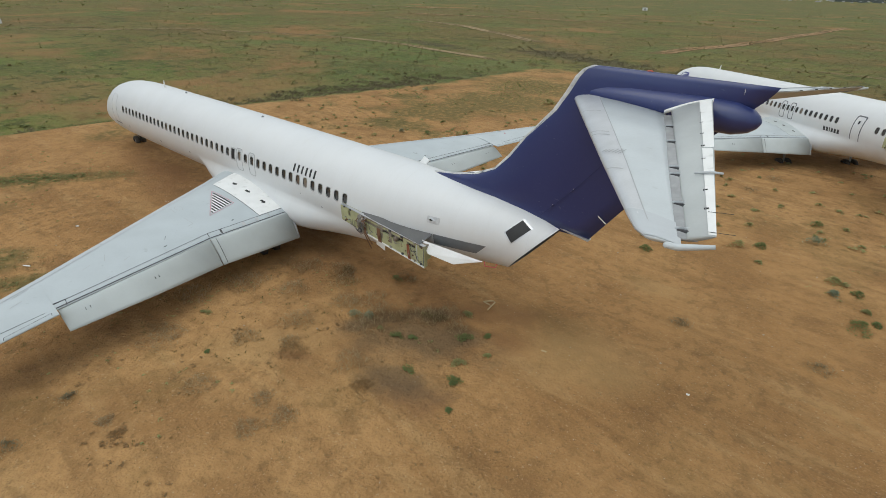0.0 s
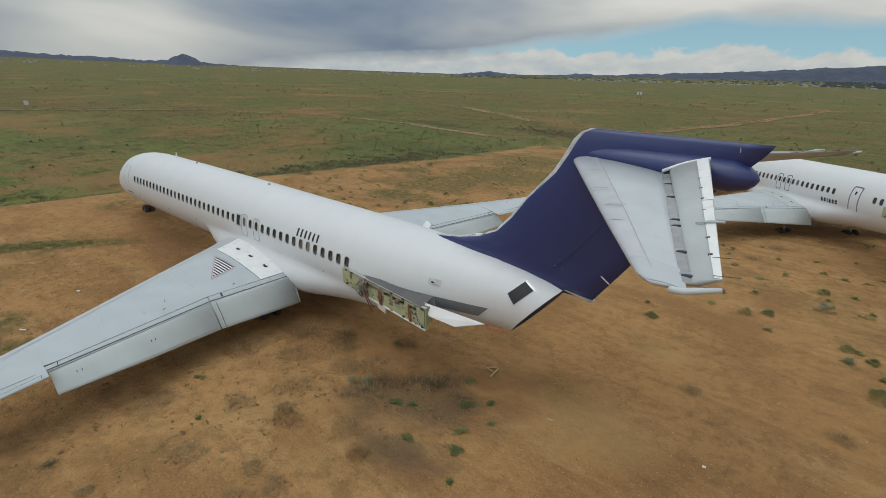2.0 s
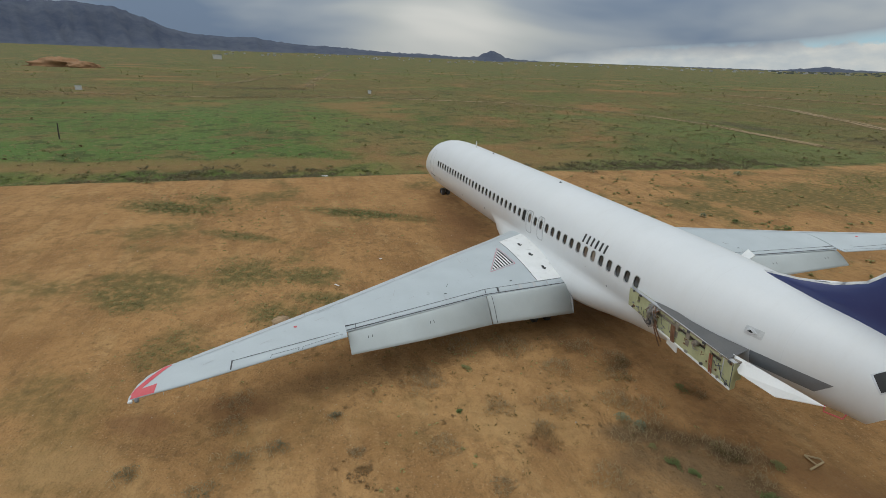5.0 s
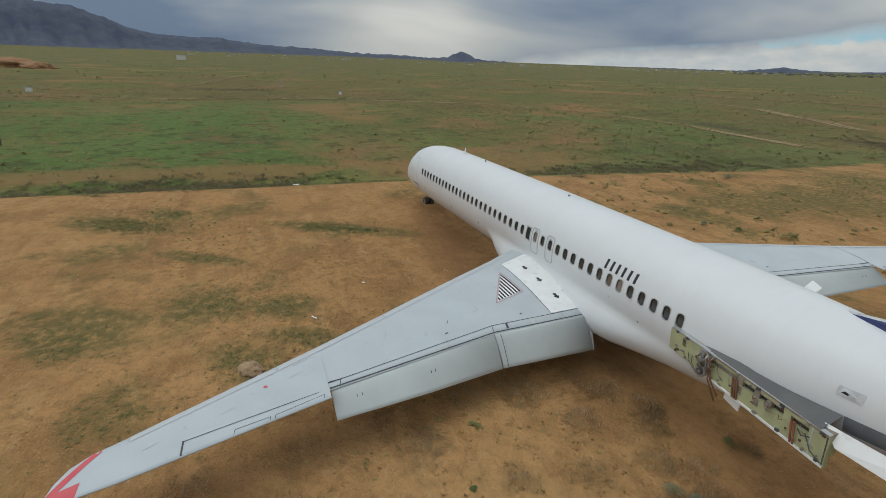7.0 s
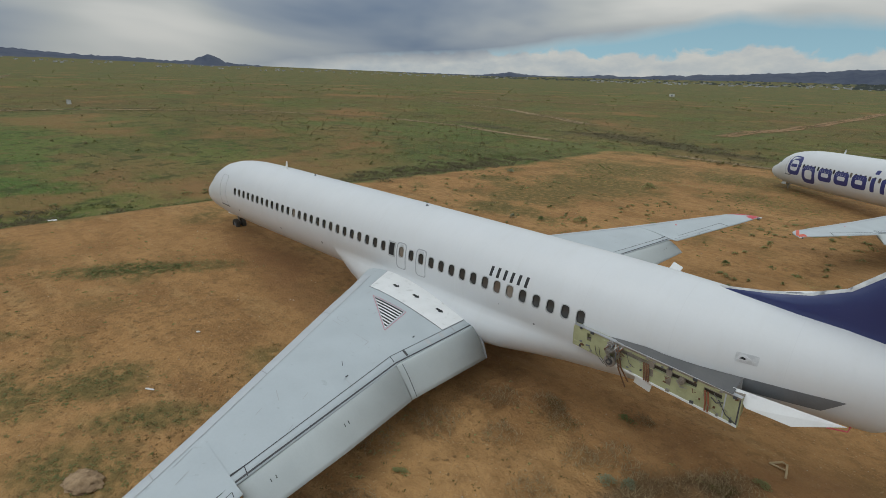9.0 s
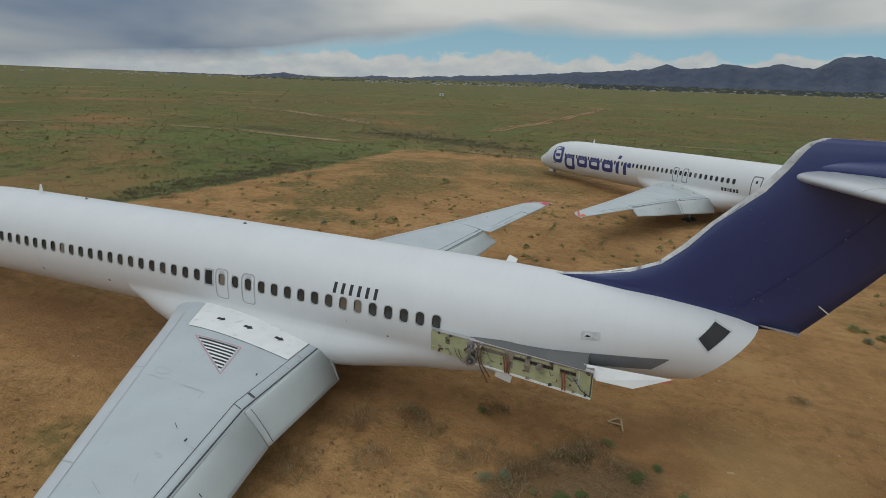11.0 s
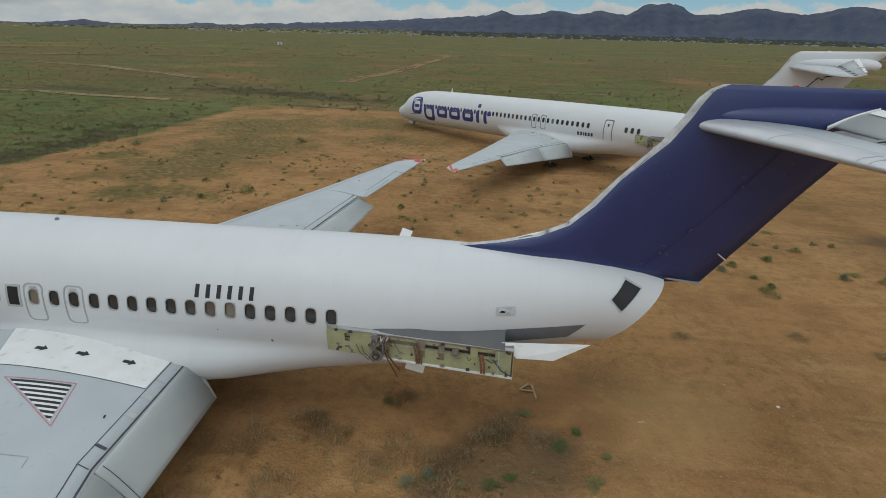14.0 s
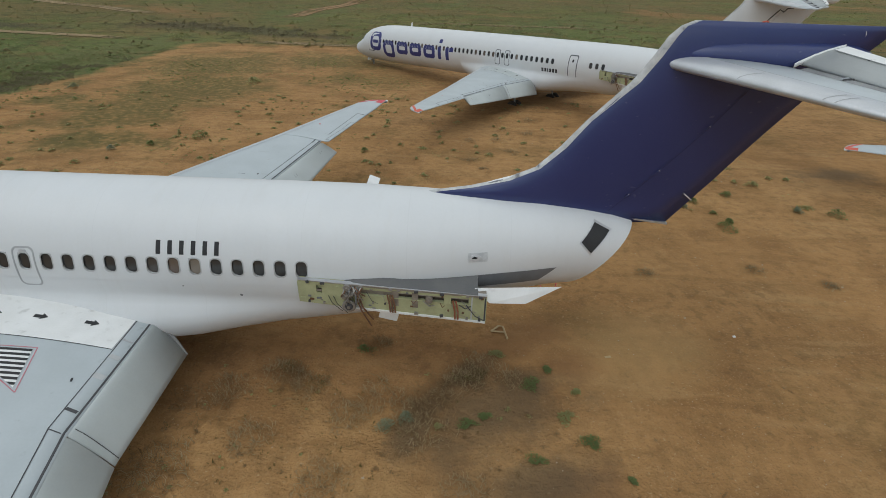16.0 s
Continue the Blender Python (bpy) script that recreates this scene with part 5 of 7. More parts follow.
    # fresh green swards, dark heath and bare rusty ground, tens of metres across
    grass = mix(mr(nz(0.028, 6, (1.0, 0.7, 1), 0.55, 231), 0.52, 0.62, 0, 0.55), grass, (0.118, 0.154, 0.050))
    grass = mix(mr(nz(0.033, 7, (0.8, 1.2, 1), 0.6, 161), 0.55, 0.62, 0, 0.5), grass, (0.084, 0.084, 0.032))
    grass = mix(mr(nz(0.026, 7, (0.6, 1.3, 1), 0.62, 171), 0.57, 0.64, 0, 0.6), grass, (0.225, 0.138, 0.060))
    # finer mottling a few metres across
    grass = mix(mr(nz(0.16, 8, shift=121, rough=0.6), 0.53, 0.60, 0, 0.65), grass, (0.175, 0.120, 0.050))
    grass = mix(mr(nz(0.30, 7, shift=131, rough=0.62), 0.54, 0.60, 0, 0.7), grass, (0.060, 0.070, 0.024))
    grass = mix(mr(nz(0.8, 4, shift=181, rough=0.6), 0.55, 0.62, 0, 0.55), grass, (0.066, 0.068, 0.026))
    grass = mix(mr(nz(1.1, 4, shift=191, rough=0.6), 0.57, 0.63, 0, 0.55), grass, (0.225, 0.172, 0.075))
    # a dark thicket past the corner of the bare ground, and one far off
    thicket = blots([(-43, 84, 9, 5, 0), (-30, 80, 10, 4, -10), (-20, 75, 9, 3, -10), (-178, -9, 14, 5, 70), (-70, 78, 12, 3, -10)], 1.5, 0.3, 0.75)
    grass = mix(thicket, grass, (0.085, 0.070, 0.040))
    verge = op("MULTIPLY", mr(op("ADD", op("ABSOLUTE", op("ADD", sep.outputs["X"], 37.6), 0.0), op("MULTIPLY", op("SUBTRACT", nz(0.12, 6, shift=151), 0.5), 9.0)), 5.0, 1.0, 0, 0.6), op("MULTIPLY", mr(sep.outputs["Y"], 10, 24), mr(sep.outputs["Y"], 72, 62)))
    grass = mix(verge, grass, (0.138, 0.142, 0.054))
    bare = mr(plain_n, 0.54, 0.64, 0, 0.8)
    # bare strip just past the ditch
    bare = op("MAXIMUM", bare, op("MULTIPLY", mr(op("ADD", op("ABSOLUTE", op("ADD", sep.outputs["X"], 42.0), 0.0), op("MULTIPLY", op("SUBTRACT", nz(0.09, 6, shift=91), 0.5), 16.0)), 4.0, 1.5, 0, 0.6), mr(sep.outputs["Y"], 34, 22)))
    bare = op("MULTIPLY", bare, mr(lush, 0.0, 1.0, 1.0, 0.3))
    plain = mix(bare, grass, (0.265, 0.150, 0.064))
    w = op("MULTIPLY", op("SUBTRACT", nz(0.16, 8, shift=14, rough=0.66), 0.5), 8.5)
    e1 = mr(op("ADD", op("ADD", sep.outputs["X"], op("MULTIPLY", sep.outputs["Y"], -0.035)), w), -34.6, -32.3)
    e2 = mr(op("ADD", sep.outputs["Y"], w), 66.5, 62)
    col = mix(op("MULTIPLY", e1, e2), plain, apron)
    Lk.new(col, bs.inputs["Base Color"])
    bp = N.new("ShaderNodeBump")
    bp.inputs["Strength"].default_value, bp.inputs["Distance"].default_value = 1.0, 0.14
    Lk.new(op("ADD", op("ADD", fine, op("MULTIPLY", clod, 0.5)), op("MULTIPLY", grain, 0.4)), bp.inputs["Height"])
    Lk.new(bp.outputs[0], bs.inputs["Normal"])
    return m


gv, gf = make_ground()
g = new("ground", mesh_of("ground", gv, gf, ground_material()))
tagged(g, "bare orange brown dirt giving way to green scrub plain", "ground", kind="structure")


# ---- airliners ----
BASE_1 = pose(0, 1.60, 3.26) @ pose(0, 0, 0, 0, -0.28, 0) @ pose(0, 0, 0, 3.2, 0, 0)
BASE_2 = pose(13.31, 31.6, 3.42, 0, 0, -46.0) @ pose(0, 0, 0, 0, -2.1, 0) @ pose(0, 0, 0, 1.2, 0, 0)
BASE_3 = pose(37.1, 7.1, 3.05, 0, 0, -120)
STEP = 0.5128


def undercarriage(parent, base, nose_x, sunk=0.0):
    for name, x, y, top, r, gap in (("nose_gear", nose_x, 0.0, -1.6, 0.33, 0.20), ("main_gear", -4.9, -2.5, -1.2, 0.50, 0.30), ("main_gear", -4.9, 2.5, -1.2, 0.50, 0.30)):
        w = base @ Vector((x, y, -2.8))
        down = (base.inverted() @ Vector((w.x, w.y, ground_z(w.x, w.y)))).z
        gear(parent, name, x, y, top, down - sunk, r, gap)
    for s in (-1, 1):
        bm = bmesh.new()
        add_box(bm, nose_x - 0.3, s * 0.30, -1.86, 0.7, 0.025, 0.28, (s * 14, 0, 0), 0.01)
        part("gear_door", bm, WHITE_TRIM, parent)


def antenna(parent, x, z, h=0.42):
    vs, fs = [], []
    for f, dx, ln in ((0, 0, 0.30), (0.5, 0.10, 0.22), (1, 0.2, 0.12)):
        for u, t in ((0, 0), (0.3, 0.02), (1, 0), (0.3, -0.02)):
            vs.append((x + dx + ln * u, t, z + h * f - 0.03))
    for i in range(2):
        for k in range(4):
            fs.append((4 * i + k, 4 * i + (k + 1) % 4, 4 * i + 4 + (k + 1) % 4, 4 * i + 4 + k))
    fs.append((8, 9, 10, 11))
    piece("antenna", vs, fs, WHITE_TRIM, parent, "white blade antenna", False)


def cockpit(fus, parent):
    """Dark windscreen panes round the nose."""
    n = fus.nose
    for side in (-1, 1):
        for quad in (((n + 1.75, 0.30), (n + 2.25, 0.80), (n + 2.55, 0.80), (n + 2.30, 0.22)), ((n + 2.36, 0.24), (n + 2.62, 0.82), (n + 3.02, 0.80), (n + 2.95, 0.30))):
            vs, fs = [], []
            a, b, c, d = [Vector(q) for q in quad]
            for i in range(4):
                for j in range(4):
                    u, v = i / 3, j / 3
                    p = (a * (1 - u) + b * u) * (1 - v) + (d * (1 - u) + c * u) * v
                    vs.append(fus.at(p.x, p.y, 0.008, side))
            for i in range(3):
                for j in range(3):
                    k = i * 4 + j
                    fs.append((k, k + 1, k + 5, k + 4))
            piece("windscreen_pane", vs, fs, GLASS, parent)


def common(ob, fus, base, fin, tip, dx, nose_x):
    belly_fairing(fus, ob)
    for s in (-1, 1):
        wing(ob, s, tip)
    tail(ob, fin, dx, fin)
    undercarriage(ob, base, nose_x, 0.18 if tip is RED else 0.72)
    cockpit(fus, ob)
    antenna(ob, fus.nose + 9.6, 1.80)


plane = thing("airliner", BASE_1, "white airliner with dark blue fin, engines removed, on dirt", "airliner", "parked airliners")
fus1 = Fuselage(-28.35, 0.35)
WIN_1 = [-0.503 * k for k in range(13)] + [-7.10] + [-8.2 - 0.5152 * k for k in range(1, 27)]
skin(fus1, WIN_1 + [-6.57, -7.65], plane)
window_set(fus1, WIN_1, plane)
common(plane, fus1, BASE_1, BLUE, RED, 0.0, -25.4)
for x in (-6.57, -7.65):
    d = exit_door(fus1, plane, x, 0.265, -0.31, 0.71, "overwing emergency exit outlined in grey", window=True)
    h = new("exit_handle", plate_mesh(fus1, x, 0.61, rounded(0.09, 0.028, 0.02, 3), 0.012, "exit_handle", SILVER))
    h.parent = d
# the bare square window forward of the exits
o = new("window_frame", frame_mesh(fus1, -8.2, WIN_Z, *ring_of(0.20, 0.29, 0.02, 0.055, 3), 0.010, 0.0, "window_frame", FRAME_GREY))
o.parent = plane
p = new("pane", plate_mesh(fus1, -8.2, WIN_Z, dense(rounded(0.15, 0.24, 0.02, 3)), 0.004, "pane", HOLE))
p.parent = o
exit_door(fus1, plane, -23.2, 0.42, -0.66, 1.02, "forward passenger door outlined in grey", True, line=0.018, edge=FRAME_GREY)
bar_row(fus1, plane, -3.40, 0.78, [0.105] * 6, 0.30, 0.17, BLACK, "marking_bar", 0.06)
pylon_stub(fus1, plane)
skin_panel(fus1, [(4.15, 0.15), (6.07, 0.20), (5.66, -0.20), (4.15, -0.22)], 0.007, 8, 5, "bare_skin", BARE, plane)
# white flared fairing aft of the pylon, and its dark underside
fv = [Vector(v) for v in ((4.06, -1.71, 0.06), (6.20, -1.22, -0.17), (5.30, -1.62, -0.42), (4.42, -1.84, -0.27))]
fv += [v + Vector((0, 0.05, -0.03)) for v in fv]
piece("aft_fairing", fv, [(3, 2, 1, 0), (4, 5, 6, 7), (0, 1, 5, 4), (1, 2, 6, 5), (2, 3, 7, 6), (3, 0, 4, 7)], WHITE_TRIM, plane, "white flared fairing", False)
bm = bmesh.new()
add_box(bm, 4.6, -1.40, -0.33, 0.8, 0.4, 0.05, (0, 4, 0))
part("fairing_underside", bm, HOLE, plane)
# black air inlet with a pale surround, high on the tail
quad = [(6.63, 0.80), (6.97, 1.15), (7.34, 0.99), (6.89, 0.53)]
cx, cz = sum(q[0] for q in quad) / 4, sum(q[1] for q in quad) / 4
wide = [(cx + (q[0] - cx) * 1.16, cz + (q[1] - cz) * 1.16) for q in quad]
inlet = skin_panel(fus1, wide, 0.012, 4, 4, "inlet_surround", SILVER, plane, "pale metal surround of a tail inlet")
skin_panel(fus1, quad, 0.024, 4, 4, "inlet_mesh", BLACK, inlet, "black inlet mesh")
v0 = new("vent_plate", plate_mesh(fus1, 4.12, 0.61, rounded(0.24, 0.11, 0.03, 4), 0.010, "vent_plate", SCRAPED))
v0.parent = plane
v1 = new("vent_scoop", plate_mesh(fus1, 4.06, 0.61, [(-0.14, -0.05), (0.02, -0.07), (0.16, 0.0), (0.02, 0.07), (-0.10, 0.05)], 0.03, "vent_scoop", LE_GREY))
v1.parent = v0
v2 = new("vent_slot", plate_mesh(fus1, 4.03, 0.61, [(-0.06, -0.02), (0.06, -0.03), (0.09, 0.0), (0.0, 0.03)], 0.034, "vent_slot", HOLE))
v2.parent = v0
for x, z, r in ((-1.55, -0.42, 0.035), (-2.9, -0.18, 0.018), (-13.2, -0.6, 0.05), (-17.0, -0.75, 0.05), (-21.5, -0.7, 0.05), (-9.6, -0.55, 0.03)):
    o = new("drain_port", plate_mesh(fus1, x, z, rounded(r, r, r * 0.8, 4), 0.006, "drain_port", BARE))
    o.parent = plane
for x, y, z, w in ((-7.9, 0.0, 1.80, 0.06), (-16.0, 0.1, 1.82, 0.05)):
    bm = bmesh.new()
    add_tube(bm, [(x, y, z - 0.06), (x, y, z), (x, y, z + 0.05)], [w, w, w * 0.5], 10)
    part("beacon", bm, BARE, plane, "small dull beacon on top")
bm = bmesh.new()
add_box(bm, 1.30, 1.28, 1.30, 0.30, 0.05, 0.40, (-38, 20, 0), 0.01)
part("pylon_spur", bm, WHITE_TRIM, plane)

# a red bracket under the open tail
bm = bmesh.new()
add_tube(bm, [(5.80, -0.62, -0.56), (5.83, -0.66, -0.70), (6.20, -0.56, -0.67), (6.22, -0.50, -0.55)], 0.018, 6)
part("red_bracket", bm, RED, plane, "bent red metal bracket")

plane2 = thing("airliner", BASE_2, "white airliner with blue titles and white fin, engines removed", "airliner", "parked airliners")
fus2 = Fuselage(-30.65, 2.55)
WIN_2 = [-STEP * k for k in range(4, 48) if k not in (13, 15)] + [1.33, 1.84, 2.35]
skin(fus2, WIN_2 + [-STEP * 13, -STEP * 15], plane2)
window_set(fus2, WIN_2, plane2)
common(plane2, fus2, BASE_2, WHITE, ORANGE, 2.6, -27.9)
for k in (13, 15):
    exit_door(fus2, plane2, -STEP * k, 0.28, -0.38, 0.78, "overwing emergency exit outlined in dark grey", window=True, line=0.05, edge=OUTLINE)
rear = exit_door(fus2, plane2, -0.22, 0.40, -0.86, 0.95, "rear service door outlined in dark grey", True, line=0.07, edge=OUTLINE)
o = new("door_window", plate_mesh(fus2, -0.22, 0.55, rounded(0.07, 0.10, 0.04, 4), 0.012, "door_window", GLASS))
o.parent = rear
exit_door(fus2, plane2, -25.9, 0.42, -0.66, 1.02, "forward passenger door outlined in grey", True)
bar_row(fus2, plane2, -3.05, -0.34, [0.2, 0.2, 0.1, 0.2, 0.2, 0.2], 0.34, 0.08, BLACK, "marking_bar")
# blue airline titles as plain rounded shapes
for x, z, hw, hh in ((-25.0, 0.28, 0.95, 0.88), (-22.75, -0.32, 0.90, 0.80), (-20.5, -0.08, 0.85, 0.56), (-18.45, -0.08, 0.85, 0.56), (-16.4, -0.08, 0.80, 0.56)):
    o = new("title_shape", frame_mesh(fus2, x, z, *ring_of(hw, hh, min(hw, hh) * 0.6, 0.38, 7), 0.012, 0.0, "title_shape", LETTER_BLUE))
    o.parent = plane2
for x, z, w, h in ((-14.95, -0.08, 0.42, 1.1), (-14.9, 0.92, 0.42, 0.32), (-13.9, -0.08, 0.42, 1.1), (-13.35, 0.30, 0.5, 0.36), (-25.0, 0.28, 0.9, 0.3)):
    o = new("title_shape", plate_mesh(fus2, x, z, dense(rounded(w / 2, h / 2, 0.08, 4)), 0.010, "title_shape", LETTER_BLUE))
    o.parent = plane2
pylon_stub(fus2, plane2, 2.3)
bm = bmesh.new()
add_tube(bm, [(11.70, 0.04, 3.66), (11.78, 0.04, 3.76), (12.26, 0.05, 4.30), (12.47, 0.06, 4.16), (12.62, 0.06, 4.36), (13.3, 0.06, 4.42), (14.0, 0.06, 4.45)], 0.03, 6)
part("loose_cable", bm, BLACK, plane2, "dark cable hanging on the fin")
plane3 = copy_thing(plane2, BASE_3)
tagged(plane3, "white airliner with an orange red wing tip, parked beyond")


# ---- tracks, far ground, hills ----
def strip(name, pts, width, mat, label, lift=0.05, seed=1, strength=1.0):
    """A ribbon of worn ground along a line; the attribute "wear" is 0 at its edges and on its middle ridge."""
    rnd = random.Random(seed)
    fine = []
    for a, b in zip(pts, pts[1:]):
        n = max(2, int(math.dist(a, b) / 2.5))
        fine += [(a[0] + (b[0] - a[0]) * k / n, a[1] + (b[1] - a[1]) * k / n) for k in range(n)]
    fine.append(pts[-1])
    vs, fs, wear = [], [], []
    across = ((-0.95, 0.0), (-0.45, 1.0), (0.0, 0.7), (0.45, 0.95), (0.95, 0.0))
    for i, (x, y) in enumerate(fine):
        a, b = fine[max(0, i - 1)], fine[min(len(fine) - 1, i + 1)]
        d = Vector((b[0] - a[0], b[1] - a[1])).normalized()
        sway = 0.5 * width * noise.noise((x * 0.05, y * 0.05, seed)) + 0.2 * width * (rnd.random() - 0.5)
        ends = min(1.0, i / 4, (len(fine) - 1 - i) / 4)
        broken = max(0.0, min(1.0, 0.75 + 0.9 * noise.noise((x * 0.045, y * 0.045, seed + 20))))
        for f, wr in across:
            wr *= strength * (0.1 + 0.9 * ends) * (0.55 + 0.45 * broken) if ends > 0 else 0.0
            w = width * f + sway
            px, py = x - d.y * w, y + d.x * w
            vs.append((px, py, ground_z(px, py) + lift + 0.0004 * math.hypot(px, py)))
            wear.append(wr)
    for i in range(len(fine) - 1):
        fs += [(5 * i + k, 5 * i + k + 1, 5 * i + k + 6, 5 * i + k + 5) for k in range(4)]
    me = mesh_of(name, vs, fs, mat)
    me.attributes.new("wear", "FLOAT", "POINT").data.foreach_set("value", wear)
    ob = new(name, me)
    tagged(ob, label, "track", kind="structure")
    return ob


def worn(m, scale):
    """Let the ground show through the ribbon where it is little worn."""
    N, Lk = m.node_tree.nodes, m.node_tree.links
    bs, out = N["Principled BSDF"], N["Material Output"]
    at, nz, ad, mr, tr, ms = N.new("ShaderNodeAttribute"), N.new("ShaderNodeTexNoise"), N.new("ShaderNodeMath"), N.new("ShaderNodeMapRange"), N.new("ShaderNodeBsdfTransparent"), N.new("ShaderNodeMixShader")
    at.attribute_name = "wear"
    tc = N.new("ShaderNodeTexCoord")
    Lk.new(tc.outputs["Object"], nz.inputs["Vector"])
    nz.inputs["Scale"].default_value, nz.inputs["Detail"].default_value, nz.inputs["Roughness"].default_value = scale, 8, 0.65
    Lk.new(at.outputs["Fac"], ad.inputs[0])
    ad.operation = "MULTIPLY"
    Lk.new(nz.outputs["Fac"], ad.inputs[1])
    mr.interpolation_type = "SMOOTHSTEP"
    mr.inputs[1].default_value, mr.inputs[2].default_value, mr.inputs[4].default_value = 0.12, 0.45, 0.88
    Lk.new(ad.outputs[0], mr.inputs[0])
    Lk.new(mr.outputs[0], ms.inputs[0])
    Lk.new(tr.outputs[0], ms.inputs[1])
    Lk.new(bs.outputs[0], ms.inputs[2])
    Lk.new(ms.outputs[0], out.inputs["Surface"])
    return m


TRACK = worn(material("pale track dirt", (0.33, 0.23, 0.115), (0.24, 0.165, 0.08), 0.95, 0, 0.5, 3.0, 0.9), 0.7)
TRACK_RED = worn(material("orange track dirt", (0.345, 0.195, 0.085), (0.22, 0.135, 0.060), 0.95, 0, 0.4, 2.5, 0.9), 0.55)
strip("dirt_track", [(-150, -70), (-136, -29), (-139, 16), (-125, 53), (-94, 70), (-71, 71), (-47.5, 67.6), (-36, 65)], 1.7, TRACK, "pale two-rut dirt track across the plain", 0.05, 1)
strip("dirt_track", [(-30, 66.3), (-20, 65.8), (-10, 65.1), (6, 63), (30, 58)], 1.6, TRACK, "pale dirt track along the edge of the bare ground", 0.05, 11)
strip("dirt_track", [(-35, 99), (-30, 110), (-27, 150), (-24.8, 244), (-27, 318)], 3.0, TRACK_RED, "orange brown dirt track leading off over the plain", 0.05, 2)
strip("dirt_track", [(-23, 98), (-8.6, 100.7), (20, 99), (60, 92)], 2.0, TRACK, "pale track behind the far airliner", 0.05, 12, 0.65)
strip("dirt_track", [(-593, -148), (-518, -61), (-506, 27), (-470, 90), (-394, 181), (-300, 225), (-226, 265)], 6, TRACK_RED, "orange cut bank far off on the plain", 0.15, 3)
strip("dirt_track", [(-175, 2), (-227, 7), (-380, 30), (-545, 58)], 3.0, TRACK, "pale dirt track running straight away", 0.08, 4, 0.7)
strip("dirt_track", [(-190, -30), (-226, -20), (-396, 7)], 3.0, TRACK, "faint pale track over the plain", 0.08, 13, 0.7)
strip("dirt_track", [(-165, 150), (-106, 134), (-63, 106.5), (-51, 101)], 2.6, TRACK, "pale dirt track across the scrub", 0.05, 5)
strip("dirt_track", [(-190, 180), (-142, 205), (-115, 214), (-80, 216)], 5.0, TRACK_RED, "orange bare strip across the scrub", 0.08, 6)

# the blue of distance haze is mixed into the dark hill colour
HILL_NEAR = material("haze blue hillside", (0.027, 0.040, 0.079), (0.062, 0.074, 0.106), 0.95, 0, 0.010, 0.05, 1.0)


def hills(name, az0, az1, peaks, base, radius, seed, label, mat=HILL_NEAR, profile=None):
    """A ridge seen from the field: peaks (azimuth, height in degrees, half width)."""
    vs, fs = [], []
    n = int((az1 - az0) / 0.25)
    for i in range(n + 1):
        a = az0 + (az1 - az0) * i / n
        e = e0 = lerp_list(profile, a)[0] if profile else base
        for p, h, w, *steep in peaks:
            e = max(e, e0 + (h - e0) * math.exp(-abs((a - p) / w) ** (steep[0] if steep else 1.7)))
        e += 0.10 * noise.noise((a * 0.55, seed, 0)) + 0.08 * noise.noise((a * 2.1, seed, 5)) + 0.06 * noise.noise((a * 6.0, seed, 9)) + 0.03 * noise.noise((a * 15.0, seed, 13))
        fade = min(1.0, (a - az0) / 3, (az1 - a) / 3)
        e = e * max(0.0, fade)
        for r, f in ((radius - 900, 0.0), (radius - 620, 0.22), (radius - 400, 0.45), (radius - 200, 0.75), (radius, 1.0), (radius + 60, 0.9)):
            rr = r + (90 * noise.noise((a * 1.6, seed, r * 0.01)) if 0 < f < 0.9 else 0)
            c, s = math.cos(radians(a)), math.sin(radians(a))
            x, y = 6 + rr * c, -11 + rr * s
            top = 10 + radius * math.tan(radians(e))
            z = max(0, f + 0.12 * noise.noise((a * 1.6, seed, f * 4)) * (f > 0) * (f < 0.9)) * top
            vs.append((x, y, max(z, ground_z(x, y) - 4)))
    m = 6
    for i in range(n):
        for k in range(m - 1):
            j = i * m + k
            fs.append((j, j + 1, j + m + 1, j + m))
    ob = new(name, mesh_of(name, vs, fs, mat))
    tagged(ob, label, "mountains", kind="structure")


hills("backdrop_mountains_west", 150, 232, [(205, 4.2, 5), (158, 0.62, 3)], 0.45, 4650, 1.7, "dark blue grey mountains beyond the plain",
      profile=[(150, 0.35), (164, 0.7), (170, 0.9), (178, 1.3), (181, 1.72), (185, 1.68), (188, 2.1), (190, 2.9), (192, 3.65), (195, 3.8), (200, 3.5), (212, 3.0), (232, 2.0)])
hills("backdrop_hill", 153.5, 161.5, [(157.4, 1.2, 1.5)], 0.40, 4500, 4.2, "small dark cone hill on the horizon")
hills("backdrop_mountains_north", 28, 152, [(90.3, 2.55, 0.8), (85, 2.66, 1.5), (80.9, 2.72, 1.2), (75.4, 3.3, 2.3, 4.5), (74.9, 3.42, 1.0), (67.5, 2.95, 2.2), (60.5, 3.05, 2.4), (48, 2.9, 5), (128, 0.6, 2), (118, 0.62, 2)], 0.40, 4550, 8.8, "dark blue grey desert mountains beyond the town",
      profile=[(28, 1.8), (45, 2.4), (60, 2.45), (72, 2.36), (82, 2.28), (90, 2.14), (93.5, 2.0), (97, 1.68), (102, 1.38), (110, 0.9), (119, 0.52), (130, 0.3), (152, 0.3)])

# the far town: pale roofs among dark trees
TOWN = material("pale far buildings", (0.42, 0.42, 0.42), (0.22, 0.22, 0.23), 0.8, 0, 0.05, 1, 0.9)
# tree colour lifted towards blue grey, distance haze put into it
FAR_TREE = material("haze greyed far trees", (0.058, 0.070, 0.066), (0.085, 0.096, 0.086), 0.95, 0, 0.05, 0.6, 0.9)


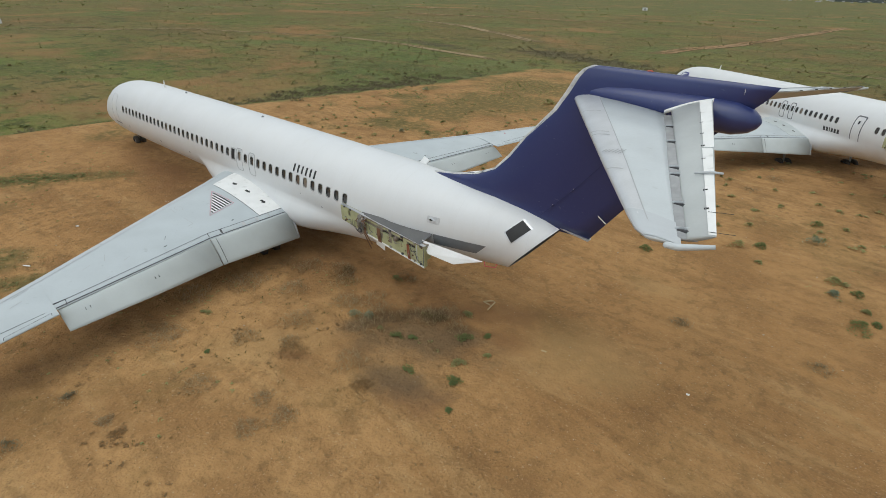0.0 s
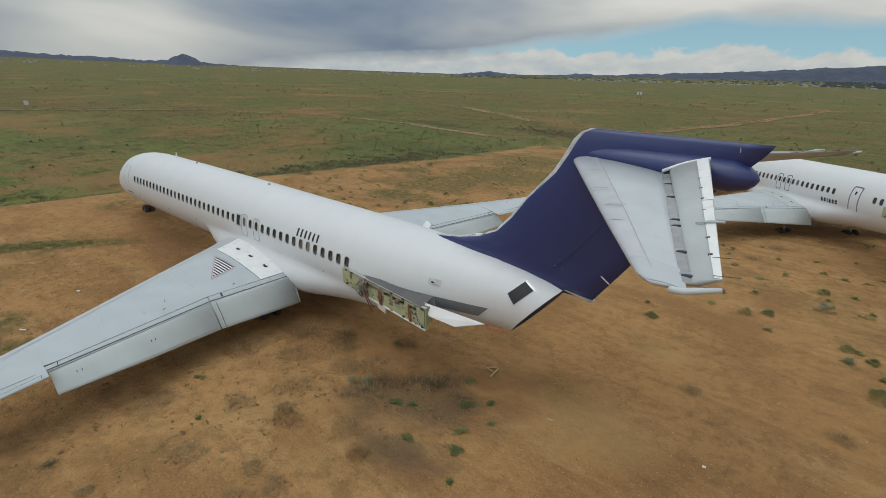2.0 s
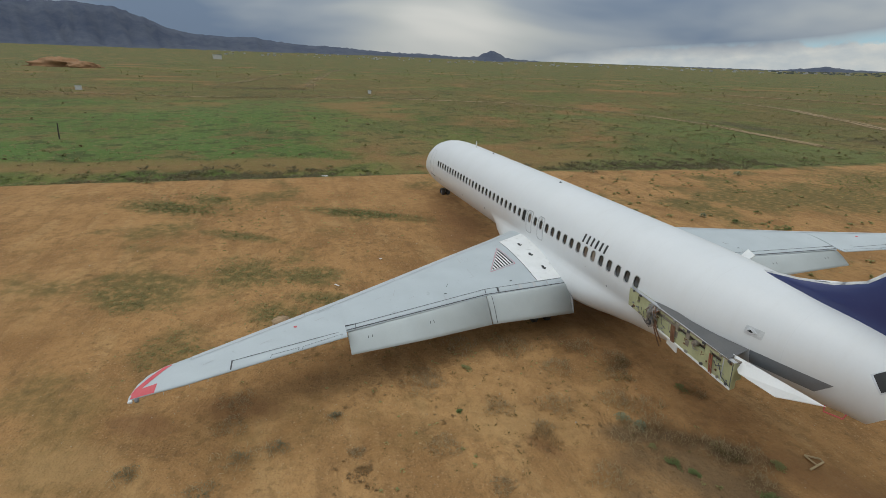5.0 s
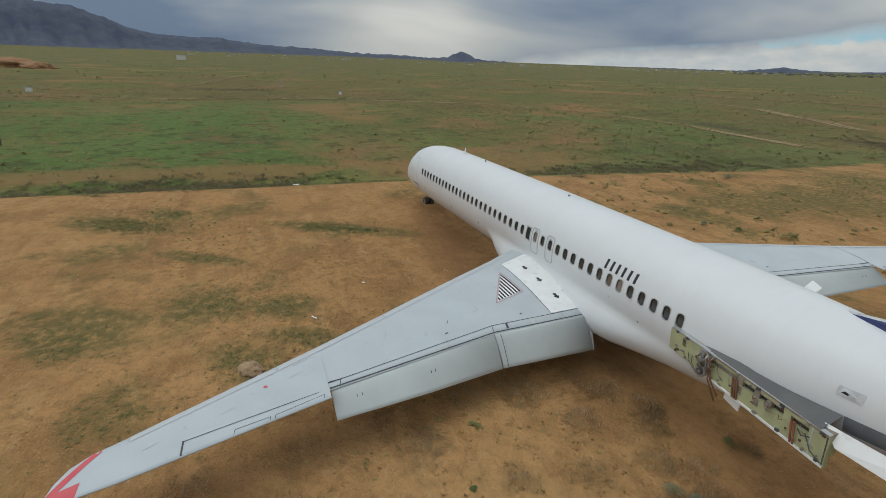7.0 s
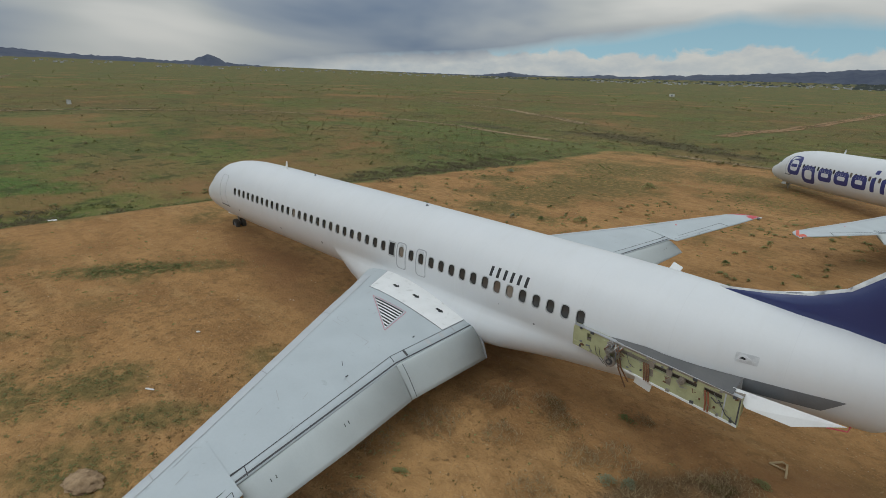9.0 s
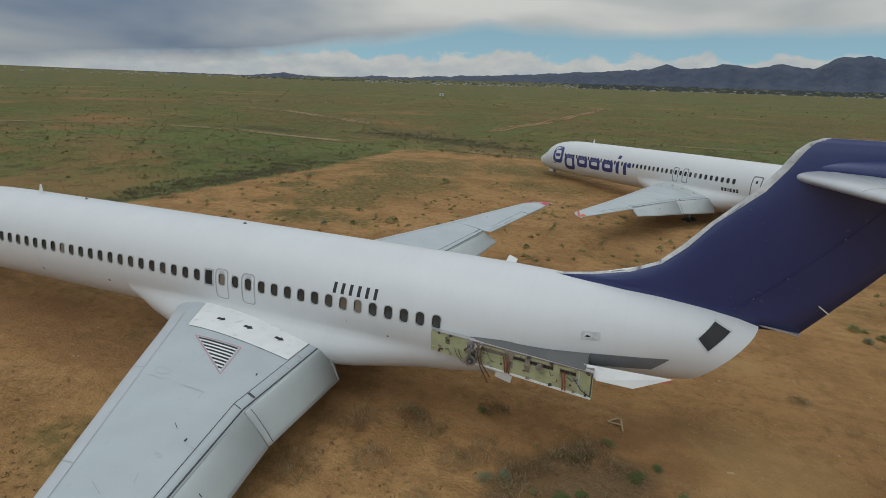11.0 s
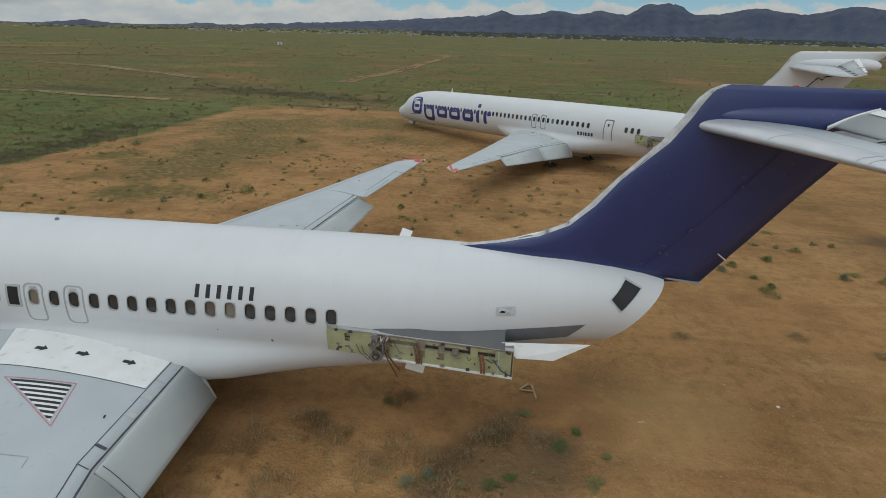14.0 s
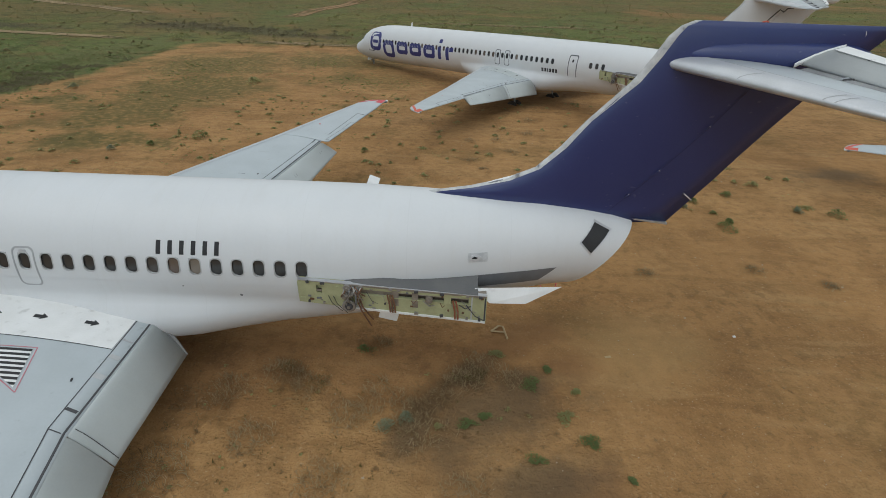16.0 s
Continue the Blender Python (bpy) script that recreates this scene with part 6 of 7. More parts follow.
def far_scatter(name, n, az0, az1, r0, r1, size, mat, label, category, seed):
    rnd = random.Random(seed)
    vs, fs = [], []
    for _ in range(n):
        a, r = radians(rnd.uniform(az0, az1)), rnd.uniform(r0, r1)
        x, y = r * math.cos(a), r * math.sin(a)
        w, d, h = [s * rnd.uniform(0.5, 1.5) for s in size]
        z, t = ground_z(x, y), rnd.uniform(0, 3)
        b = len(vs)
        for k in range(4):
            q = t + math.pi / 4 + k * math.pi / 2
            vs.append((x + w * math.cos(q), y + d * math.sin(q), z - 1))
        for k in range(4):
            q = t + math.pi / 4 + k * math.pi / 2
            vs.append((x + 0.8 * w * math.cos(q), y + 0.8 * d * math.sin(q), z + h))
        fs += [(b, b + 1, b + 5, b + 4), (b + 1, b + 2, b + 6, b + 5), (b + 2, b + 3, b + 7, b + 6), (b + 3, b, b + 4, b + 7), (b + 4, b + 5, b + 6, b + 7)]
    ob = new(name, mesh_of(name, vs, fs, mat, False))
    tagged(ob, label, category, kind="stuff")


far_scatter("town_trees", 2300, 40, 98, 2550, 4100, (12, 8, 4.5), FAR_TREE, "dark band of trees round the far town", "trees", 11)
far_scatter("outlying_trees", 460, 92, 132, 2800, 4100, (9, 6, 3), FAR_TREE, "scattered trees outside the far town", "trees", 16)
far_scatter("town_buildings", 420, 44, 120, 2400, 3300, (7, 5, 3.4), TOWN, "pale low buildings of the far town", "buildings", 12)
far_scatter("hillside_buildings", 130, 126, 186, 2700, 3900, (9, 7, 4), TOWN, "scattered pale houses far over the plain", "buildings", 13)


def block(name, x, y, sx, sy, h, turn, label, category, roof=0.0, mat=TOWN):
    z = ground_z(x, y)
    ob = thing(name, pose(x, y, z, 0, 0, turn), label, category)
    bm = bmesh.new()
    add_box(bm, 0, 0, h / 2 - 0.1, sx, sy, h + 0.2, bevel=0.04)
    part("wall", bm, mat, ob)
    bm = bmesh.new()
    add_box(bm, 0, 0, h + 0.06, sx * 1.06, sy * 1.06, 0.12 + roof, bevel=0.03)
    part("roof", bm, TRIM_GREY, ob)
    bm = bmesh.new()
    add_box(bm, 0, -sy / 2 - 0.01, h * 0.4, sx * 0.25, 0.04, h * 0.7)
    part("door", bm, BARE, ob)


PALE_WALL = material("pale painted wall", (0.66, 0.65, 0.62), (0.5, 0.49, 0.46), 0.7, 0, 0.8, 6)
TRIM_GREY = material("grey roof sheet", (0.34, 0.34, 0.33), (0.24, 0.23, 0.22), 0.7, 0.1, 0.6, 6)
block("utility_hut", -190, 470, 4.2, 3.0, 2.2, 20, "small pale hut alone on the plain", "hut", mat=PALE_WALL)
block("far_barn", -1330, -110, 34, 18, 10, 5, "large pale barn far over the plain", "building", mat=PALE_WALL)
block("equipment_box", -160, 20, 0.7, 0.9, 1.0, 10, "small pale equipment box beside the track", "box", mat=PALE_WALL)
block("equipment_box", -158, -59, 0.8, 1.5, 1.0, 10, "small pale equipment box on the grass", "box", mat=PALE_WALL)


def mound(name, x, y, rx, ry, h, mat, label, category, seed, turn=0):
    bm = bmesh.new()
    bmesh.ops.create_icosphere(bm, subdivisions=4, radius=1.0)
    for v in bm.verts:
        k = 1 + 0.34 * noise.noise(v.co * 2.2 + Vector((seed, 0, 0))) + 0.13 * noise.noise(v.co * 5 + Vector((0, seed, 0))) + 0.13 * noise.noise(v.co * 11 + Vector((0, 0, seed))) + 0.08 * noise.noise(v.co * 24 + Vector((seed, 0, 0)))
        v.co = Vector((v.co.x * rx * k, v.co.y * ry * k, v.co.z * h * k))
    me = bpy.data.meshes.new(name)
    bm.to_mesh(me)
    bm.free()
    me.materials.append(mat)
    me.polygons.foreach_set("use_smooth", [True] * len(me.polygons))
    ob = new(name, me)
    ob.matrix_world = pose(x, y, ground_z(x, y), 0, 0, turn)
    return tagged(ob, label, category)


ROCK = material("tan lumpy earth", (0.39, 0.265, 0.15), (0.215, 0.14, 0.078), 0.95, 0, 4.0, 14, 1.0, 0.08)
EARTH = material("orange spoil earth", (0.33, 0.175, 0.085), (0.21, 0.12, 0.056), 0.95, 0, 0.3, 3, 0.9, 0.1)
mound("earth_lump", -7.0, -11.0, 0.52, 0.38, 0.17, ROCK, "tan lump of hard earth lying in the dirt", "rock", 3.0, 25)
mound("earth_mound", -397, -135, 17, 9, 5.2, EARTH, "low orange mound of bare earth on the plain", "mound", 6.0, 75)
mound("earth_mound", -386, -118, 10, 7, 3.6, EARTH, "smaller orange mound of bare earth beside a larger one", "mound", 9.0, 75)

# ---- plants ----
def foliage(name, a, b, c):
    m = bpy.data.materials.new(name)
    m.use_nodes = True
    nt = m.node_tree
    bs = nt.nodes["Principled BSDF"]
    geo = nt.nodes.new("ShaderNodeNewGeometry")
    r = nt.nodes.new("ShaderNodeValToRGB")
    el = r.color_ramp.elements
    el.new(0.5)
    for e, (p, col) in zip(el, ((0.0, a), (0.5, b), (1.0, c))):
        e.position, e.color = p, (*col, 1)
    nt.links.new(geo.outputs["Random Per Island"], r.inputs[0])
    nt.links.new(r.outputs[0], bs.inputs["Base Color"])
    bs.inputs["Roughness"].default_value = 0.9
    bs.inputs["Specular IOR Level"].default_value = 0.2
    # thin leaves let part of the light through
    tr = nt.nodes.new("ShaderNodeBsdfTranslucent")
    ms = nt.nodes.new("ShaderNodeMixShader")
    ms.inputs[0].default_value = 0.5
    nt.links.new(r.outputs[0], tr.inputs["Color"])
    nt.links.new(bs.outputs[0], ms.inputs[1])
    nt.links.new(tr.outputs[0], ms.inputs[2])
    nt.links.new(ms.outputs[0], nt.nodes["Material Output"].inputs["Surface"])
    return m


GREEN = foliage("fresh green leaves", (0.155, 0.20, 0.072), (0.19, 0.235, 0.088), (0.225, 0.25, 0.108))
SAGE = foliage("pale sage leaves", (0.24, 0.28, 0.18), (0.32, 0.35, 0.24), (0.18, 0.20, 0.12))
OLIVE = foliage("olive scrub", (0.27, 0.285, 0.115), (0.325, 0.325, 0.14), (0.38, 0.335, 0.165))
DRY = foliage("dead brown brush", (0.32, 0.24, 0.13), (0.45, 0.345, 0.205), (0.23, 0.175, 0.10))
PLAIN = foliage("plain scrub", (0.245, 0.235, 0.10), (0.30, 0.275, 0.12), (0.25, 0.27, 0.11))
DITCH = foliage("ditch greens", (0.165, 0.195, 0.075), (0.205, 0.235, 0.092), (0.25, 0.25, 0.12))
CLUMP = foliage("brown clump", (0.28, 0.185, 0.09), (0.235, 0.155, 0.075), (0.34, 0.225, 0.115))
WEED = foliage("low weeds", (0.23, 0.24, 0.10), (0.275, 0.265, 0.12), (0.20, 0.22, 0.09))
PLAIN_DARK = foliage("dark plain scrub", (0.27, 0.215, 0.11), (0.225, 0.195, 0.095), (0.31, 0.235, 0.125))
GREY_BRUSH = foliage("grey brown brush", (0.20, 0.175, 0.105), (0.25, 0.215, 0.135), (0.16, 0.145, 0.08))
STRAW = foliage("straw grass", (0.24, 0.18, 0.075), (0.18, 0.14, 0.055), (0.12, 0.11, 0.045))


def sprig(vs, fs, x, y, z, r, h, n, rnd, thin=0.08, spread=1.0):
    """n narrow leaves or twigs that rise from a small plot and lean out."""
    for _ in range(n):
        a, q = rnd.uniform(0, 6.283), math.sqrt(rnd.random())
        bx, by = x + r * 0.75 * q * math.cos(a), y + r * 0.75 * q * math.sin(a)
        a2 = a + rnd.uniform(-1.0, 1.0)
        ln = h * rnd.uniform(0.5, 1.1) * (1.1 - 0.45 * q)
        out = spread * r * rnd.uniform(0.25, 0.85)
        tx, ty = bx + out * math.cos(a2), by + out * math.sin(a2)
        w = thin * rnd.uniform(0.6, 1.4)
        px, py = -math.sin(a2 + 1.2) * w, math.cos(a2 + 1.2) * w
        b = len(vs)
        vs += [(bx - px * 0.4, by - py * 0.4, z - 0.02), (bx + px * 0.4, by + py * 0.4, z - 0.02), ((bx + tx) / 2 + px, (by + ty) / 2 + py, z + ln * 0.6), (tx, ty, z + ln), ((bx + tx) / 2 - px, (by + ty) / 2 - py, z + ln * 0.6)]
        fs.append((b, b + 1, b + 2, b + 3, b + 4))


def leaf_cloud(vs, fs, x, y, z, r, h, n, rnd, size, flat=0.5):
    """n small leaves strewn through a low dome with a ragged edge; flat: how level they lie."""
    lobes = [(rnd.uniform(0, 6.283), rnd.uniform(0.55, 1.0)) for _ in range(5)]
    for _ in range(n):
        a = rnd.uniform(0, 6.283)
        reach = max(k * max(0.25, math.cos((a - b) * 0.5)) ** 6 for b, k in lobes)
        q = math.sqrt(rnd.random()) * reach * rnd.uniform(0.75, 1.3)
        cx, cy = x + r * q * math.cos(a), y + r * q * math.sin(a)
        cz = z + h * max(0.06, 1 - q * q) * rnd.uniform(0.35, 1.0)
        t, s = rnd.uniform(0, 6.283), size * rnd.uniform(0.6, 1.5)
        tilt = rnd.uniform(-1, 1) * (1 - flat)
        ux, uy, uz = math.cos(t) * s, math.sin(t) * s, tilt * s
        wx, wy, wz = -math.sin(t) * s * 0.5, math.cos(t) * s * 0.5, rnd.uniform(-0.5, 0.5) * (1 - flat) * s
        b = len(vs)
        vs += [(cx - ux, cy - uy, cz - uz), (cx + wx, cy + wy, cz + wz), (cx + ux, cy + uy, cz + uz), (cx - wx, cy - wy, cz - wz)]
        fs.append((b, b + 1, b + 2, b + 3))


def tangle(vs, fs, x, y, z, r, h, n, rnd, thin):
    """n bent twigs that run every way through a low heap."""
    for _ in range(n):
        a, q = rnd.uniform(0, 6.283), math.sqrt(rnd.random())
        q *= 0.45 + 0.55 * abs(math.sin(1.5 * a + 7 * r + x + y)) + 0.25 * rnd.random()
        px, py = x + r * q * math.cos(a), y + r * q * math.sin(a)
        pz = z + h * max(0.0, 1 - q) * rnd.random()
        t, ln, up = rnd.uniform(0, 6.283), r * rnd.uniform(0.12, 0.36), h * rnd.uniform(0.1, 0.6)
        w = thin * rnd.uniform(0.6, 1.5)
        nx, ny = -math.sin(t) * w, math.cos(t) * w
        mx, my, mz = px + 0.5 * ln * math.cos(t), py + 0.5 * ln * math.sin(t), pz + up * 0.7
        ex, ey, ez = px + ln * math.cos(t + 0.5), py + ln * math.sin(t + 0.5), pz + up
        b = len(vs)
        vs += [(px - nx, py - ny, pz), (px + nx, py + ny, pz), (mx + nx, my + ny, mz), (ex, ey, ez), (mx - nx, my - ny, mz)]
        fs.append((b, b + 1, b + 2, b + 3, b + 4))


def bushes(name, spots, mat, label, seed, n=40, size=0.03, flat=0.3):
    rnd = random.Random(seed)
    vs, fs = [], []
    for x, y, r, h in spots:
        leaf_cloud(vs, fs, x, y, ground_z(x, y), r, h, n, rnd, size * (0.6 + r), flat)
    ob = new(name, mesh_of(name, vs, fs, mat, False))
    tagged(ob, label, "plants", kind="stuff")


def scatter(name, spots, mat, label, category, seed, n=10, thin=0.05, spread=1.0):
    """spots: (x, y, radius, height)."""
    rnd = random.Random(seed)
    vs, fs = [], []
    for x, y, r, h in spots:
        sprig(vs, fs, x, y, ground_z(x, y), r, h, n, rnd, thin * (0.5 + r), spread)
    ob = new(name, mesh_of(name, vs, fs, mat, False))
    tagged(ob, label, category, kind="stuff")


def clear_of(x, y):
    """True away from the wheels' and bodies' lines."""
    return not (-28 < x < 4 and 0.6 < y < 2.6)


def clusters(seed, n, box, size, per, r, h, stretch=(1, 1)):
    rnd = random.Random(seed)
    out = []
    for _ in range(n):
        cx, cy = rnd.uniform(box[0], box[1]), rnd.uniform(box[2], box[3])
        s = rnd.uniform(*size)
        for _ in range(int(per * s * s) + 1):
            x, y = cx + rnd.gauss(0, s) * stretch[0], cy + rnd.gauss(0, s) * stretch[1]
            if clear_of(x, y):
                k = rnd.uniform(0.5, 1.3)
                out.append((x, y, r * k, h * k))
    return out


# single shrubs that stand out
def shrub(x, y, r, h, mat, label, seed, n=70, thin=0.03, twigs=False):
    vs, fs = [], []
    if twigs:
        tangle(vs, fs, 0, 0, 0, r, h, n, random.Random(seed), thin)
    else:
        leaf_cloud(vs, fs, 0, 0, 0, r, h, n, random.Random(seed), thin, 0.75 if h < 0.15 else 0.35)
    ob = new("shrub", mesh_of("shrub", vs, fs, mat, False))
    ob.location = (x, y, ground_z(x, y))
    tagged(ob, label, "shrub", "shrubs on the dirt")


LOW_WEEDS = ((4.89, 1.46, 0.26), (5.76, 0.29, 0.36), (6.27, 0.89, 0.20), (6.51, -0.88, 0.30), (6.94, -1.69, 0.36), (5.58, -2.34, 0.38), (6.92, 0.04, 0.15), (4.05, -1.29, 0.36), (1.1, 1.6, 0.36), (-1.95, -5.05, 0.30), (4.5, -0.95, 0.2), (7.6, -2.7, 0.16), (3.3, -1.3, 0.18), (0.3, -6.0, 0.12))
for i, (x, y, r) in enumerate(LOW_WEEDS):
    shrub(x, y, r, 0.08, GREEN if i % 3 else OLIVE, "low green weed growing on bare dirt", 40 + i, 420, 0.022)
BUSHES = ((15.57, 10.75, 0.50), (10.3, 15.25, 0.42), (11.06, 15.85, 0.34), (12.91, 18.21, 0.55), (12.5, 21.1, 0.38), (14.24, 14.26, 0.36), (15.17, 13.65, 0.30), (14.44, 12.97, 0.32), (7.22, 11.54, 0.34), (19.2, 16.05, 0.42), (17.25, 14.63, 0.35), (19.72, 12.82, 0.36), (21.44, 12.5, 0.45), (15.6, 12.3, 0.22), (16.0, 11.5, 0.22), (-16.3, 18.44, 0.40),
          (-14.66, 19.72, 0.40), (-12.7, 21.4, 0.44), (-12.27, 21.8, 0.46), (-28.8, 34.2, 0.6), (-1.93, 19.9, 0.36), (-15.2, 39.4, 0.6), (-16.4, 23.6, 0.35), (-35.4, 66.5, 1.5), (-40.5, 40.0, 1.1), (-29.0, 34.6, 0.6), (-15.1, 38.6, 0.8))
for i, (x, y, r) in enumerate(BUSHES):
    shrub(x, y, r, 0.75 * r, (GREEN, OLIVE, GREEN, SAGE)[i % 4] if r < 0.7 else OLIVE, "rounded green bush on bare dirt" if r < 0.7 else "large olive bush at the field's edge", 80 + i, 420 if r < 0.7 else 900, 0.022 + 0.02 * r)
for i, (x, y, r) in enumerate(((2.05, -1.45, 0.32), (2.5, -1.15, 0.24))):
    shrub(x, y, r, 0.26, SAGE, "pale sage bush with small leaves", 77 + i, 420, 0.018)
GREY_BUSHES = ((0.68, -12.29, 0.62), (0.57, -14.96, 0.42), (1.82, -13.15, 0.60), (0.45, -11.29, 0.42), (-0.45, -9.65, 0.32), (10.67, 6.53, 0.45), (14.9, 7.1, 0.45), (17.3, 6.1, 0.40), (4.38, 22.7, 0.6), (6.2, 22.9, 0.7), (8.38, 24.45, 0.7), (8.8, 28.2, 0.7), (4.3, 18.8, 0.5), (5.1, 17.4, 0.4), (6.9, 20.6, 0.6))
for i, (x, y, r) in enumerate(GREY_BUSHES):
    shrub(x, y, r, 0.22 * r, GREY_BRUSH, "low grey brown bush on the dirt", 200 + i, 260, 0.020)
    shrub(x + 0.1, y - 0.1, r, 0.45 * r, DRY, "dead twigs standing in a grey bush", 230 + i, 60, 0.007, True)
DEAD_UNDER_TAIL = ((-2.57, -0.8, 0.9), (-2.1, -0.3, 0.6), (-0.15, -0.15, 0.6), (2.93, -1.6, 0.7), (3.07, -0.54, 0.85), (2.6, -0.9, 0.6), (3.79, 0.2, 0.65), (4.43, 0.96, 0.6), (-0.71, 0.25, 0.5), (1.08, -1.08, 0.6), (4.1, 0.42, 0.5), (5.17, 0.48, 0.45), (1.4, 1.7, 0.5), (1.8, -0.4, 0.7), (-1.1, 0.4, 0.6))
DEAD_BY_WING = ((-2.69, -2.86, 0.8), (-3.04, -2.97, 0.8), (-3.4, -4.7, 0.75), (-1.3, -6.8, 0.7), (-1.7, -6.4, 0.6), (-2.15, -6.58, 0.5), (0.45, -4.79, 0.5), (0.78, -3.0, 0.65), (1.69, -3.9, 0.35), (2.2, -4.15, 0.5), (1.65, -6.96, 0.5), (4.24, -6.81, 0.42), (4.56, -5.96, 0.45), (5.15, -3.71, 0.34), (4.0, -3.2, 0.55), (3.47, -5.97, 0.35), (1.25, -9.3, 0.25), (1.98, -9.26, 0.25), (-0.7, -12.6, 0.5), (-1.9, -12.5, 0.6), (-1.1, -1.9, 0.6))
for i, (x, y, r) in enumerate(DEAD_UNDER_TAIL + DEAD_BY_WING):
    shrub(x, y, r, 0.42 * r if y > -5 else 0.22 * r, DRY if i % 4 else CLUMP, "tangle of dead brown brush", 120 + i, 240, 0.006, True)

for i, (x, y, r) in enumerate(DEAD_UNDER_TAIL[::2]):
    shrub(x + 0.25, y + 0.15, 0.7 * r, 0.22 * r, STRAW if i % 2 else DRY, "low clump of dry weeds", 330 + i, 260, 0.018)


def plots(seed, spots, per, r, h):
    """Tufts gathered in plots (x, y, half length, half width, turn)."""
    rnd = random.Random(seed)
    out = []
    for x, y, a, b, turn in spots:
        c, s = math.cos(radians(turn)), math.sin(radians(turn))
        for _ in range(int(per * a * b)):
            u, v, k = rnd.gauss(0, 0.55) * a, rnd.gauss(0, 0.55) * b, rnd.uniform(0.5, 1.3)
            out.append((x + u * c - v * s, y + u * s + v * c, r * k, h * k))
    return out


WEEDY = [(-24.5, -17.2, 4.2, 1.6, 60), (-21.3, -5.6, 4.2, 1.1, 62), (-12.6, -12.6, 2.4, 1.7, 45), (-11.6, -9.6, 2.0, 1.1, 70), (-7.3, -11.0, 2.2, 1.2, 30), (-5.6, -14.8, 1.6, 1.4, 0), (-18.0, -12.8, 2.6, 0.7, 60), (-10.8, -17.2, 2.4, 1.3, 45), (-8.6, -8.8, 2.0, 0.7, 60)]
bushes("weed_plots", plots(61, WEEDY, 60, 0.12, 0.03), WEED, "low olive weeds in ragged plots on the dirt", 62, 14, 0.028, 0.85)
bushes("green_plots", plots(65, [(-24.8, -17.0, 2.3, 1.5, 60), (-26.5, -14.6, 1.2, 0.6, 30), (-21.3, -5.6, 3.2, 0.8, 62), (-38.2, 45, 1.5, 8, 0)], 80, 0.14, 0.07), GREEN, "bright green weeds in ragged plots", 66, 20, 0.032, 0.8)
bushes("brown_clumps", clusters(63, 26, (-22, -5, -15, -2), (0.9, 2.2), 6, 0.10, 0.03, (1.2, 1)) + clusters(75, 16, (-16, -6, -10, -3), (1.0, 2.0), 16, 0.09, 0.04) + clusters(76, 24, (-28, 12, 12, 34), (0.8, 1.8), 8, 0.13, 0.05), CLUMP, "small dry brown clumps over the dirt", 64, 10, 0.03, 0.7)
scatter("green_tufts", clusters(1, 10, (-30, -4, -20, -3), (0.6, 1.9), 8, 0.07, 0.05, (1.3, 1)) + clusters(2, 26, (-32, 0, 14, 56), (0.7, 2.2), 12, 0.09, 0.07), OLIVE, "low olive green ground cover on the dirt", "plants", 5, 8, 0.05)
scatter("fresh_tufts", clusters(3, 5, (-30, -20, -19, -12), (0.6, 1.5), 18, 0.075, 0.05, (1.5, 1)) + clusters(23, 10, (-34, -4, 30, 60), (0.8, 2.2), 14, 0.10, 0.08), GREEN, "fresh green ground cover in patches", "plants", 6, 8, 0.05)
bushes("dry_mats", clusters(67, 26, (-7, 8, -10, 2), (0.4, 0.9), 14, 0.13, 0.035), CLUMP, "flat mats of dry weeds on the dirt", 68, 14, 0.035, 0.6)
bushes("olive_mats", clusters(69, 14, (-7, 7, -9, 1), (0.4, 0.8), 12, 0.10, 0.035) + clusters(70, 40, (-28, 24, 12, 34), (0.3, 1.0), 6, 0.2, 0.07), OLIVE, "flat mats of olive weeds on the dirt", 71, 14, 0.035, 0.6)
bushes("dry_tufts", clusters(4, 46, (-24, 14, -22, 30), (0.4, 1.5), 12, 0.10, 0.035), CLUMP, "small dry brown tufts over the dirt", 7, 10, 0.03, 0.7)
scatter("straw_tufts", clusters(8, 22, (-10, 6, -9, -1), (0.5, 1.3), 18, 0.09, 0.08), STRAW, "straw coloured grass below the wing", "plants", 9, 7, 0.02)
_r = random.Random(31)
bushes("dirt_bushes", [(_r.uniform(-30, 22), _r.uniform(13, 34), _r.uniform(0.12, 0.40), _r.uniform(0.07, 0.20)) for _ in range(230)], OLIVE, "small round bushes dotted over the dirt", 10, 60, 0.06, 0.4)
bushes("ditch_brush", [(-36.3 + 0.02 * y + _r.gauss(0, 1.6), y, _r.uniform(0.3, 0.9), _r.uniform(0.05, 0.15)) for y in [_r.uniform(-34, 60) for _ in range(260)]], DITCH, "green brush growing along the ditch", 14, 70, 0.05, 0.7)
scatter("ditch_dead_brush", [(-36.4 + 0.02 * y + _r.gauss(0, 1.7), y, _r.uniform(0.4, 0.9), _r.uniform(0.15, 0.4)) for y in [_r.gauss(-14, 5) if _r.random() < 0.4 else _r.gauss(30, 9) for _ in range(300)]], GREY_BRUSH, "dead grey brown brush along the ditch", "plants", 15, 40, 0.025)


